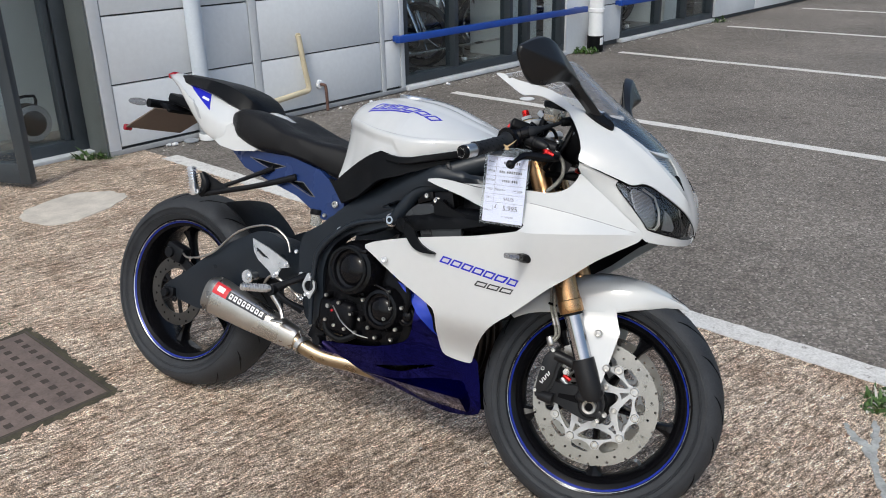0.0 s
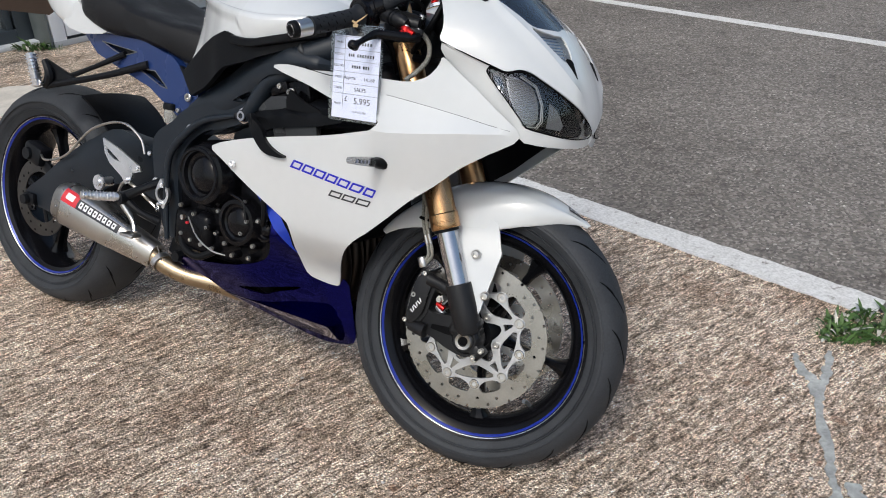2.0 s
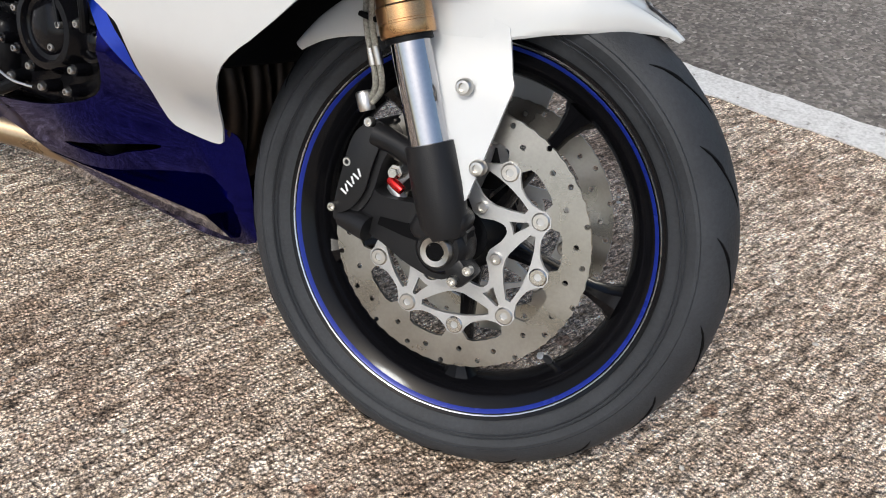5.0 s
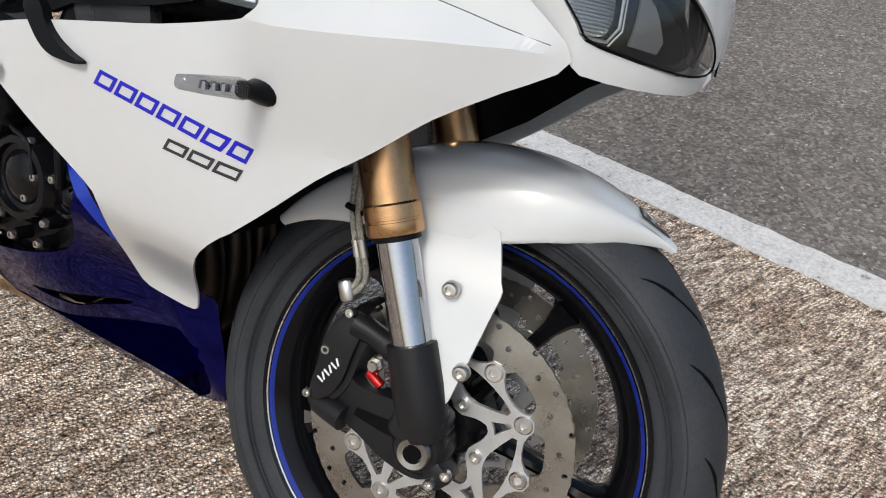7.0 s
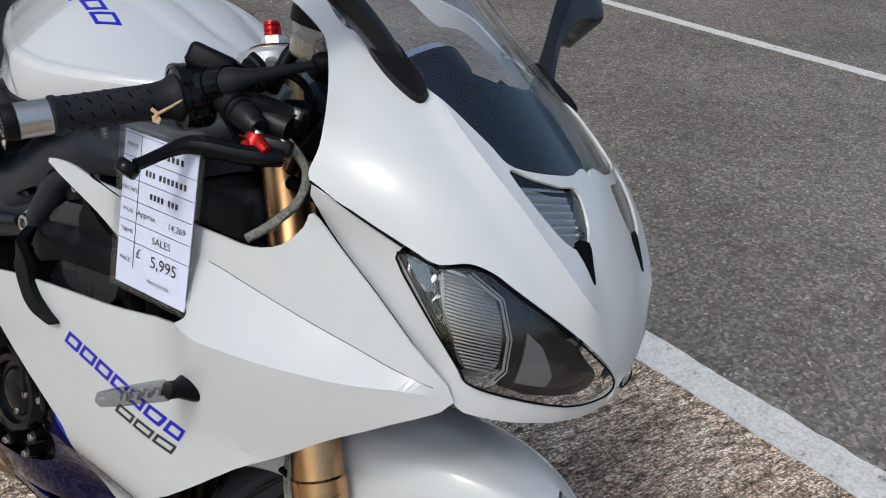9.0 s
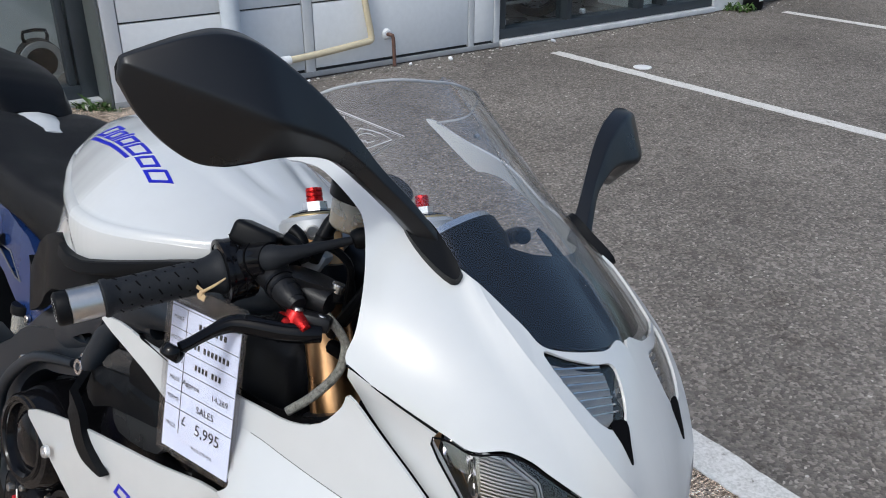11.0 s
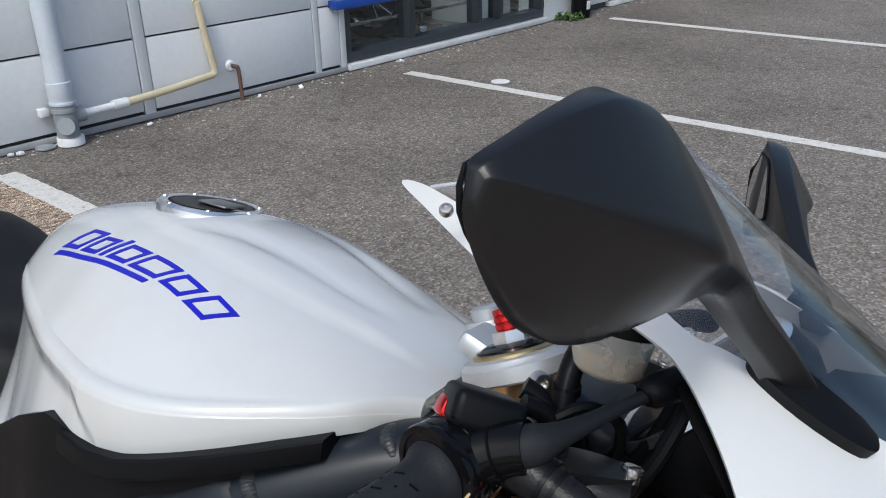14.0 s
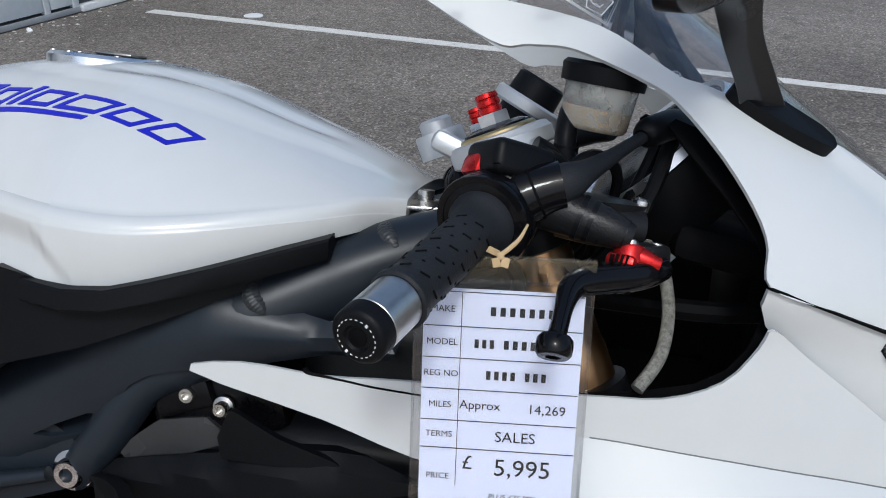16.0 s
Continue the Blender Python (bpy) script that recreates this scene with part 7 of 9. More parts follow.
for _sg in (-1, 1):
    _y = 0.110 * _sg
    fpart("fork_top", leg_turned(_y, ((0.964, 0.0), (0.964, 0.0300), (0.9665, 0.0300), (0.9680, 0.0285), (0.9685, 0.012))), M_BRASS, yoke, "bronze fork cap")
    fpart("fork_cap", leg_turned(_y, ((0.9675, 0.0), (0.9675, 0.0270), (0.9695, 0.0262), (0.9720, 0.0185), (0.9725, 0.0))), M_GLOSSBLK, yoke)
    fpart("fork_nut", tube([leg_p(0.972, _y), leg_p(0.9800, _y)], 0.0130, 6, 1), M_ALU, yoke)
    fpart("fork_adjuster", leg_turned(_y, ((0.9795, 0.0), (0.9795, 0.0070), (0.9810, 0.0088), (0.9840, 0.0090), (0.9850, 0.0082), (0.9860, 0.0090), (0.9890, 0.0090), (0.9900, 0.0082), (0.9910, 0.0090), (0.9940, 0.0086), (0.9945, 0.0040), (0.9915, 0.003), (0.9915, 0.0))), M_RED, yoke, "red anodised fork adjuster")
    fpart("clip_on_clamp", leg_rings(_y, ((0.878, 0.027), (0.880, 0.034), (0.915, 0.034), (0.917, 0.027))), M_SATIN, yoke)
fpart("yoke_bolt", at(lathe([(0, -0.008), (0.0035, -0.008), (0.0040, -0.012), (0.0068, -0.012), (0.0075, -0.010), (0.0075, 0.010), (0, 0.010)], 18), 1.131, -0.140, 0.940, 0, 0, 40), M_STEEL, yoke)
fpart("lower_yoke", join(leg_rings(-0.110, ((0.735, 0.028), (0.737, 0.035), (0.775, 0.035), (0.777, 0.028))), leg_rings(0.110, ((0.735, 0.028), (0.737, 0.035), (0.775, 0.035), (0.777, 0.028))), at(rbox(0.07, 0.16, 0.035, 0.01), 1.18, 0, 0.740, 0, 22.9, 0)), M_SATIN, bike)
_lk = (1.132, -0.026, 0.968, 6, 28, 0)
fpart("ignition_lock", at(join(lathe([(0, 0.034), (0.0195, 0.034), (0.0215, 0.032), (0.0225, 0.014), (0, 0.014)], 32, "z"), lathe([(0, 0.006), (0.021, 0.006), (0.021, -0.045), (0, -0.045)], 28, "z")), *_lk), M_BLACKPL, yoke, "black ignition lock")
fpart("lock_ring", at(lathe([(0, 0.015), (0.0285, 0.015), (0.0305, 0.013), (0.0305, 0.005), (0.0285, 0.003), (0, 0.003)], 36, "z"), *_lk), M_YOKE, yoke, "silver plate under the lock")
_g0 = Vector((1.0315, -0.3480, 0.8395))
_gd = Vector((0.064, 0.129, 0.050)).normalized()
def along(d):
    """A point on the handlebar, d metres in from its outer end."""
    return tuple(_g0 + _gd * d)
_s = _gd.cross(Vector((0, 0, 1))).normalized()
_u = _s.cross(_gd)
_rot = Matrix((_gd, _s, _u)).transposed().to_4x4()
def bar_turned(rows, n=36):
    """A turned piece about the handlebar: (metres from the outer end, radius)."""
    return moved(lathe([(r, d) for d, r in rows], n, "x"), Matrix.Translation(_g0) @ _rot)
for _sg in (-1, 1):
    _f = (lambda m: m) if _sg < 0 else flipped
    grip = fpart("handlebar_grip", _f(bar_turned(((0.040, 0.0), (0.040, 0.0165), (0.0415, 0.0180), (0.0455, 0.0180), (0.0480, 0.0163), (0.060, 0.0160), (0.125, 0.0163), (0.138, 0.0175), (0.144, 0.0195), (0.1475, 0.0222), (0.1505, 0.0226), (0.1520, 0.0215), (0.1520, 0.0)))), M_GRIP, bike, "black patterned rubber grip")
    for _i in range(9):
        for _j in range(8):
            _a = 2 * math.pi * (_j + 0.5 * (_i % 2)) / 8
            _p = Vector(along(0.054 + 0.0088 * _i)) + (_s * math.cos(_a) + _u * math.sin(_a)) * 0.01615
            _long = _i % 2 == 0
            # small dark boxes, painted shade for the slots in the rubber
            fpart("grip_rib", _f(moved(rbox(0.0016, 0.0066 if _long else 0.0020, 0.0010, 0.0004, 1), Matrix.Translation(_p) @ _rot @ pose(0, 0, 0, math.degrees(_a) - 90, 0, 0) @ pose(0, 0, 0, 0, 0, -24))), M_DARK, grip)
    fpart("bar_end", _f(bar_turned(((0.0015, 0.0), (0.0015, 0.0065), (0.0, 0.0075), (0.0, 0.0125), (0.0015, 0.0150), (0.003, 0.0158), (0.012, 0.0160), (0.0125, 0.0)))), M_BLACKPL, grip, "black bar end slider")
    fpart("bar_end_ring", _f(bar_turned(((0.012, 0.0), (0.012, 0.0152), (0.0128, 0.0159), (0.0395, 0.0159), (0.040, 0.0150), (0.040, 0.0)))), M_STEEL, grip, "polished steel bar end collar")
    fpart("bar_end_face", _f(bar_turned(((0.0008, 0.0), (0.0008, 0.0045), (0.0012, 0.0052), (0.003, 0.0052)), 20)), M_DARK, grip)
    for _k in range(22):
        _a = 2 * math.pi * _k / 22
        fpart("bar_end_mark", _f(moved(rbox(0.0003, 0.0014, 0.0020 if _k % 11 == 3 else 0.0005, 0.0001, 1), Matrix.Translation(Vector(along(-0.0001)) + (_s * math.cos(_a) + _u * math.sin(_a)) * 0.0108) @ _rot @ pose(0, 0, 0, math.degrees(_a) + 90, 0, 0))), M_WHTDECAL, grip)
    fpart("handlebar", _f(tube([along(0.15), along(0.20), (1.125, -0.150, 0.905)], 0.0115, 14, 3)), M_SATIN, grip)
    # throttle housing: two glossy halves round the inner end of the grip, drawn out forwards towards the cable boot
    _c0, _c1 = Vector(along(0.166)), Vector((1.146, -0.212, 0.9165))
    hs = fpart("throttle_housing", _f(join(bar_turned(((0.151, 0.0), (0.151, 0.0270), (0.1525, 0.0300), (0.1560, 0.0312), (0.1640, 0.0312), (0.1648, 0.0304), (0.1660, 0.0304), (0.1668, 0.0312), (0.1760, 0.0312), (0.1795, 0.0290), (0.1800, 0.0))), tube([tuple(_c0 + (_c1 - _c0) * t + Vector((0, 0, 0.003 * math.sin(3.1 * t)))) for t in (0.0, 0.3, 0.55, 0.8, 1.0)], [0.0215, 0.0210, 0.0185, 0.0170, 0.0165], 28, 3))), M_GLOSSBLK, grip, "gloss black throttle housing")
    fpart("housing_lip", _f(moved(at(lathe([(0.0275, -0.0030), (0.0318, -0.0026), (0.0324, 0.0), (0.0318, 0.0030), (0.0275, 0.0030), (0.0275, -0.0030)], 36, "x"), 0.1535, 0, 0), Matrix.Translation(_g0) @ _rot)), M_GLOSSBLK, grip)
    for _t in (0.42, 0.62):
        _c = _c0 + (_c1 - _c0) * _t
        fpart("housing_seam", _f(moved(lathe([(0.0150, -0.0008), (np.interp(_t, (0.3, 0.8), (0.0208, 0.0176)), -0.0008), (np.interp(_t, (0.3, 0.8), (0.0208, 0.0176)), 0.0008), (0.0150, 0.0008)], 28, "z"), Matrix.Translation(_c + Vector((0, 0, 0.003))) @ (_c1 - _c0).to_track_quat("Z", "Y").to_matrix().to_4x4())), M_DARK, grip)
    # cable boot with the loom and its plug
    boot = fpart("cable_boot", _f(tube([(1.132, -0.214, 0.911), (1.136, -0.214, 0.9135), (1.150, -0.213, 0.920), (1.161, -0.207, 0.926), (1.176, -0.196, 0.935), (1.192, -0.182, 0.945), (1.206, -0.170, 0.953)], [0.0125, 0.0135, 0.0125, 0.0085, 0.0058, 0.0046, 0.0042], 20, 3)), M_GRIP, grip, "black rubber cable boot")
    fpart("cable_plug", _f(tube([(1.203, -0.172, 0.952), (1.207, -0.168, 0.9545), (1.226, -0.150, 0.962), (1.238, -0.136, 0.964), (1.242, -0.130, 0.963)], [0.0058, 0.0105, 0.0110, 0.0108, 0.0085], 18, 2)), M_BLACKPL, boot)
    fpart("cable", _f(tube([(1.134, -0.186, 0.934), (1.146, -0.180, 0.930), (1.160, -0.178, 0.918)], [0.0068, 0.0064, 0.0058], 12)), M_BLACKPL, boot)
    fpart("cable", _f(tube([(1.130, -0.172, 0.941), (1.141, -0.170, 0.936), (1.152, -0.172, 0.924)], [0.0075, 0.0066, 0.0052], 12)), M_BLACKPL, boot)
    # switch box
    sw = fpart("switch_box", _f(join(at(rbox(0.046, 0.044, 0.024, 0.006, 3), 1.112, -0.198, 0.928, -8, 10, 26), at(rbox(0.034, 0.034, 0.012, 0.004, 2), 1.116, -0.190, 0.9165, -8, 10, 26))), M_BLACKPL, grip, "black switch box")
    fpart("box_seam", _f(at(rbox(0.0465, 0.0445, 0.0012, 0.0004, 1), 1.1115, -0.1982, 0.9215, -8, 10, 26)), M_DARK, grip)
    fpart("kill_switch", _f(at(rbox(0.011, 0.022, 0.015, 0.004, 2), 1.0895, -0.199, 0.9255, -8, 22, 26)), M_RED, grip, "red kill switch")
    fpart("switch_screw", _f(at(bolt_mesh(0.0058, 0.006), 1.134, -0.206, 0.926, 0, 0, 70)), M_STEEL, grip)
    # master cylinder with its cover plate, lever and adjuster
    perch = fpart("lever_perch", _f(join(tube([(1.135, -0.200, 0.905), (1.158, -0.208, 0.897), (1.180, -0.214, 0.890), (1.192, -0.216, 0.886)], [0.0185, 0.0150, 0.0120, 0.0085], 18), tube([(1.150, -0.180, 0.896), (1.178, -0.188, 0.892), (1.205, -0.186, 0.890)], [0.016, 0.016, 0.012], 16), at(rbox(0.034, 0.020, 0.016, 0.005), 1.204, -0.204, 0.874, 0, 0, 30))), M_CAST, grip, "black brake master cylinder")
    _cov = [(-0.031, -0.010), (-0.020, -0.017), (0.010, -0.015), (0.028, -0.006), (0.031, 0.002), (0.024, 0.010), (-0.005, 0.015), (-0.026, 0.011)]
    fpart("master_cover", _f(moved(skin(_cov, lambda a, b: (a, b, 0.006 - 6.0 * b * b - 2.5 * a * a), 0.014, 0.008, 4, inward=(0, 0, -1)), pose(1.181, -0.186, 0.9045, 8, 6, 20))), M_CAST, perch, "textured black master cylinder cover")
    fpart("bolt", _f(moved(join(lathe([(0, 0.0022), (0.0062, 0.0022), (0.0072, 0.0008), (0.0072, -0.006)], 18, "z"), at(rbox(0.012, 0.0016, 0.0012, 0.0003, 1), 0, 0, 0.0026)), pose(1.2050, -0.1790, 0.9075, 8, 6, 50))), M_STEEL, perch, "slotted steel screw")
    for _k in range(5):
        fpart("perch_rib", _f(tube([tuple(Vector((1.158, -0.208, 0.897)) + Vector((0.034, -0.008, -0.011)) * (0.2 * _k)), tuple(Vector((1.158, -0.208, 0.897)) + Vector((0.034, -0.008, -0.011)) * (0.2 * _k + 0.09))], 0.0162 - 0.0014 * _k, 16, 1)), M_SATIN, perch)
    lever = fpart("brake_lever", _f(join(tube([(1.216, -0.205, 0.866), (1.204, -0.217, 0.8635), (1.1885, -0.2280, 0.8615), (1.171, -0.2395, 0.8610), (1.158, -0.248, 0.8600), (1.1495, -0.257, 0.8570), (1.144, -0.272, 0.849), (1.1395, -0.288, 0.8395), (1.137, -0.296, 0.835)], [0.0085, 0.0096, 0.0098, 0.0096, 0.0092, 0.0080, 0.0058, 0.0054, 0.0058], 16, 4), at(lathe([(0.0040, -0.0062), (0.0086, -0.0060), (0.0102, -0.004), (0.0106, 0.0), (0.0102, 0.004), (0.0086, 0.0060), (0.0040, 0.0062), (0.0040, -0.0062)], 24, "z"), 1.1355, -0.3025, 0.8315, -28, 8, 0))), M_GLOSSBLK, grip, "gloss black adjustable brake lever")
    for _k in range(3):
        # dark plugs through the lever, painted shade for its holes
        fpart("lever_hole", _f(moved(lathe([(0, 0.0102), (0.0036 - 0.0004 * _k, 0.0102), (0.0036 - 0.0004 * _k, -0.0102), (0, -0.0102)], 14, "z"), pose(1.1885 - 0.00875 * _k, -0.2280 - 0.00575 * _k, 0.8615, -20, 8, 0))), M_DARK, lever)
    adj = fpart("lever_adjuster", _f(join(moved(lathe([(0, 0.004), (0.0092, 0.004), (0.0102, 0.002), (0.0104, -0.010), (0, -0.010)], 24, "z"), pose(1.1918, -0.2152, 0.8770, -12, 8, 0)), tube([(1.1918, -0.2152, 0.8755), (1.202, -0.219, 0.8725), (1.211, -0.221, 0.8700)], [0.0085, 0.0066, 0.0046], 14, 3), at(rbox(0.020, 0.014, 0.012, 0.004, 2), 1.1860, -0.2215, 0.8700, -10, 6, -30))), M_RED, grip, "red anodised lever adjuster")
    for _k in range(4):
        fpart("adjuster_notch", _f(at(rbox(0.0012, 0.0150, 0.0100, 0.0003, 1), 1.1800 + 0.0034 * _k, -0.2240 - 0.0002 * _k, 0.8705, -10, 6, -30)), M_DARK, adj)
    for _c in ((1.1918, -0.2152, 0.8812), (1.2117, -0.2022, 0.8785)):
        fpart("bolt", _f(moved(at(bolt_mesh(0.0052, 0.0035, 16), 0, 0, 0, -90, 0, 0), pose(*_c, -12, 8, 0))), M_STEEL, adj)
    fpart("front_brake_hose", _f(tube([(1.208, -0.192, 0.880), (1.220, -0.184, 0.868), (1.2275, -0.178, 0.854), (1.2300, -0.184, 0.830), (1.2215, -0.203, 0.806), (1.205, -0.215, 0.786)], 0.0046, 12)), M_BRAID, grip, "braided front brake hose")
# reservoir and its hose
_rp = (1.177, -0.138, 0.9745, 7, 7, 0)
res = fpart("brake_reservoir", at(lathe([(0, -0.019), (0.022, -0.019), (0.0245, -0.016), (0.0270, 0.016), (0, 0.016)], 32, "z"), *_rp), M_RESERVOIR, bike, "translucent brake fluid reservoir")
fpart("reservoir_cap", at(lathe([(0, 0.0285), (0.0285, 0.0285), (0.0312, 0.0255), (0.0305, 0.013), (0, 0.013)], 36, "z"), *_rp), M_BLACKPL, res, "black reservoir cap")
fpart("brake_fluid", at(lathe([(0, -0.0175), (0.0215, -0.0175), (0.0238, -0.0145), (0.0246, -0.003), (0, -0.003)], 28, "z"), *_rp), M_FLUID, res)
fpart("reservoir_hose", tube([(1.180, -0.118, 0.9690), (1.170, -0.122, 0.9735), (1.160, -0.131, 0.9710), (1.155, -0.144, 0.9560), (1.154, -0.152, 0.9380), (1.157, -0.166, 0.9180)], 0.0080, 16), M_BLACKPL, res, "black reservoir hose")
fpart("hose_clip", join(tube([(1.1665, -0.124, 0.980), (1.1650, -0.125, 0.990), (1.1685, -0.126, 0.991)], 0.0011, 6, 1), tube([(1.1725, -0.122, 0.980), (1.1750, -0.121, 0.990)], 0.0011, 6, 1)), M_DARK, res)
fpart("hose_clip", at(lathe([(0.0080, -0.004), (0.0092, -0.003), (0.0092, 0.003), (0.0080, 0.004)], 18, "z"), 1.1545, -0.150, 0.941, 20, 0, 0), M_DARK, res)
for _k, _w in enumerate(((1.252, -0.112, 0.962), (1.244, -0.105, 0.958), (1.258, -0.092, 0.952))):
    part("cable", tube([_w, (1.235 - 0.01 * _k, -0.125 + 0.02 * _k, 0.91), (1.20 - 0.01 * _k, -0.12 + 0.02 * _k, 0.86), (1.14, -0.08, 0.80)], 0.006, 10), M_BLACKPL, bike)
part("cable", tube([(1.165, -0.17, 0.925), (1.195, -0.155, 0.948), (1.215, -0.13, 0.93), (1.20, -0.11, 0.87)], 0.0042, 8), M_BLACKPL, bike)
part("cable", tube([(1.12, -0.15, 0.89), (1.15, -0.13, 0.85), (1.13, -0.07, 0.80)], 0.006, 8), M_BLACKPL, bike)
clock = part("instrument", at(lathe([(0, 0.028), (0.066, 0.028), (0.074, 0.022), (0.076, 0.0), (0.066, -0.03), (0, -0.034)], 40, "z"), 1.265, -0.045, 0.935, 0, -48, 12), M_BLACKPL, bike, "round black instrument")
part("instrument_glass", at(lathe([(0, 0.031), (0.060, 0.030), (0.066, 0.0285)], 40, "z"), 1.265, -0.045, 0.935, 0, -48, 12), M_GLOSSBLK, clock)
part("instrument_ring", at(lathe([(0.066, 0.0285), (0.070, 0.0305), (0.0735, 0.0235)], 40, "z"), 1.265, -0.045, 0.935, 0, -48, 12), M_ALU, clock, "bright instrument bezel")
part("instrument_bracket", join(tube([(1.20, -0.12, 0.84), (1.30, -0.13, 0.84), (1.38, -0.10, 0.845)], 0.008, 8), at(rbox(0.14, 0.22, 0.03, 0.01), 1.33, 0, 0.875, 0, 10, 0), at(rbox(0.10, 0.16, 0.14, 0.02), 1.37, 0, 0.80)), M_DARK, bike)
part("headstock", at(rbox(0.10, 0.12, 0.16, 0.02, 3), 1.135, 0, 0.845, 0, 22.9, 0), M_FRAME, bike)
part("tank_bolt", at(join(lathe([(0, 0.010), (0.007, 0.010), (0.007, 0.002), (0.012, 0.002), (0.012, -0.004)], 16, "z"), at(rbox(0.05, 0.03, 0.004, 0.001), -0.01, 0, -0.004)), 1.066, -0.070, 0.895), M_STEEL, tank)

# ---- mirrors ----
# along y: the rear edge's top and bottom, the top's front edge, the ridge and the bottom's front edge, as (x, z)
MIR = ((-0.3890, (1.206, 1.0965), (1.206, 1.0860), (1.209, 1.0965), (1.212, 1.0940), (1.209, 1.0860)),
       (-0.3860, (1.204, 1.1005), (1.204, 1.0790), (1.212, 1.1005), (1.2165, 1.0950), (1.211, 1.0790)),
       (-0.372, (1.209, 1.1095), (1.206, 1.0605), (1.219, 1.1090), (1.229, 1.0915), (1.214, 1.0590)),
       (-0.350, (1.216, 1.1220), (1.208, 1.0415), (1.229, 1.1205), (1.246, 1.0860), (1.220, 1.0395)),
       (-0.328, (1.220, 1.1310), (1.211, 1.0300), (1.237, 1.1275), (1.262, 1.0805), (1.226, 1.0285)),
       (-0.310, (1.222, 1.1325), (1.214, 1.0285), (1.243, 1.1275), (1.274, 1.0755), (1.236, 1.0280)),
       (-0.295, (1.223, 1.1300), (1.218, 1.0320), (1.247, 1.1240), (1.281, 1.0715), (1.246, 1.0330)),
       (-0.278, (1.228, 1.1235), (1.228, 1.0385), (1.251, 1.1165), (1.281, 1.0685), (1.258, 1.0410)),
       (-0.258, (1.234, 1.1135), (1.240, 1.0440), (1.257, 1.1050), (1.279, 1.0655), (1.264, 1.0450)),
       (-0.236, (1.242, 1.0990), (1.249, 1.0460), (1.263, 1.0910), (1.280, 1.0600), (1.268, 1.0455)),
       (-0.214, (1.252, 1.0800), (1.256, 1.0400), (1.271, 1.0730), (1.284, 1.0500), (1.274, 1.0390)),
       (-0.185, (1.268, 1.0490), (1.268, 1.0210), (1.284, 1.0445), (1.292, 1.0310), (1.284, 1.0195)),
       (-0.155, (1.285, 1.0230), (1.284, 0.9970), (1.301, 1.0185), (1.309, 1.0070), (1.300, 0.9950)),
       (-0.130, (1.297, 0.9985), (1.295, 0.9730), (1.316, 0.9930), (1.326, 0.9820), (1.315, 0.9690)))
def rounded_ring(poly, soft=0.13, k=6):
    """A closed ring with its corners rounded off."""
    out, n = [], len(poly)
    for i in range(n):
        a, b, c = (np.array(poly[j], float) for j in (i - 1, i, (i + 1) % n))
        p, q = b + (a - b) * soft, b + (c - b) * soft
        out += [(1 - t) ** 2 * p + 2 * t * (1 - t) * b + t * t * q for t in np.linspace(0, 1, k)]
    return out
def mirror_secs():
    rows = [np.array([(x, r[0], z) for x, z in (r[1], r[3], r[4], r[5], r[2])]) for r in MIR]
    dense = smooth_line([r.ravel() for r in rows], 5)
    return [[tuple(p) for p in rounded_ring(np.asarray(d).reshape(5, 3))] for d in dense]
def mirror(sg):
    f = (lambda m: m) if sg < 0 else flipped
    ob = part("mirror", f(loft(mirror_secs())), M_MIRROR, bike, "black angular rear-view mirror on a swept arm", 60.0)
    rear = [(np.array((r[1][0], r[0], r[1][1])), np.array((r[2][0], r[0], r[2][1]))) for r in MIR[1:9]]
    ring = [t + (b - t) * 0.13 for t, b in rear] + [b + (t - b) * 0.13 for t, b in reversed(rear)]
    ring = [tuple(p) for p in smooth_line(ring, 2, True)]
    k = len(ring)
    part("mirror_glass", f(([(x - 0.0012, y, z) for x, y, z in ring] + [(x + 0.004, y, z) for x, y, z in ring], [tuple(range(k)), tuple(reversed(range(k, 2 * k)))] + [(i, k + i, k + (i + 1) % k, (i + 1) % k) for i in range(k)])), M_CHROME, ob, "mirror glass", 20.0)
    part("mirror_rim", f(tube([(x - 0.001, y, z) for x, y, z in ring], 0.0013, 8, 1, closed=True)), M_BLACKPL, ob)
    base = [(0.406, 0.989), (0.436, 0.997), (0.490, 0.995), (0.540, 0.972), (0.538, 0.963), (0.500, 0.957), (0.440, 0.971)]
    part("mirror_base", f(skin(base, inner(-0.010), 0.012, 0.02, 4)), M_BLACKPL, ob, "black rubber mirror base")
mirror(-1); mirror(1)
for _o in (lens, lens2, screen, screen2, poslamp):
    _o.visible_shadow = False
# thin pale tube added along the screen's top edge as its highlight
_e = [tuple(float(c) for c in np.array(inner(0.004)(np.array(u), np.array(z))).ravel()) for u, z in ((0.03, 1.066), (0.20, 1.082), (0.357, 1.0990), (0.629, 1.1165), (0.9, 1.123), (1.0, 1.1245))]
for _o, _l in ((screen, _e), (screen2, [(x, -y, z) for x, y, z in _e])):
    part("screen_edge", tube(_l, 0.0016, 8, 4), M_EDGE_GLINT, _o, "pale tube for the highlight on the windscreen's cut edge")
# screen bolts, sticker and inner fixings
for _p in ((1.246, -0.1415, 1.0045), (1.0976, -0.1835, 1.0575)):
    for _sg in (1, -1):
        part("screen_bolt", at(lathe([(0, 0.0006), (0.0020, 0.0006), (0.0022, 0.0016), (0.0038, 0.0014), (0.0046, 0.0), (0.0046, -0.003)], 16, "z"), _p[0], _p[1] * _sg, _p[2], 48 * _sg, 12, 0), M_STEEL, screen, "small steel screen bolt")
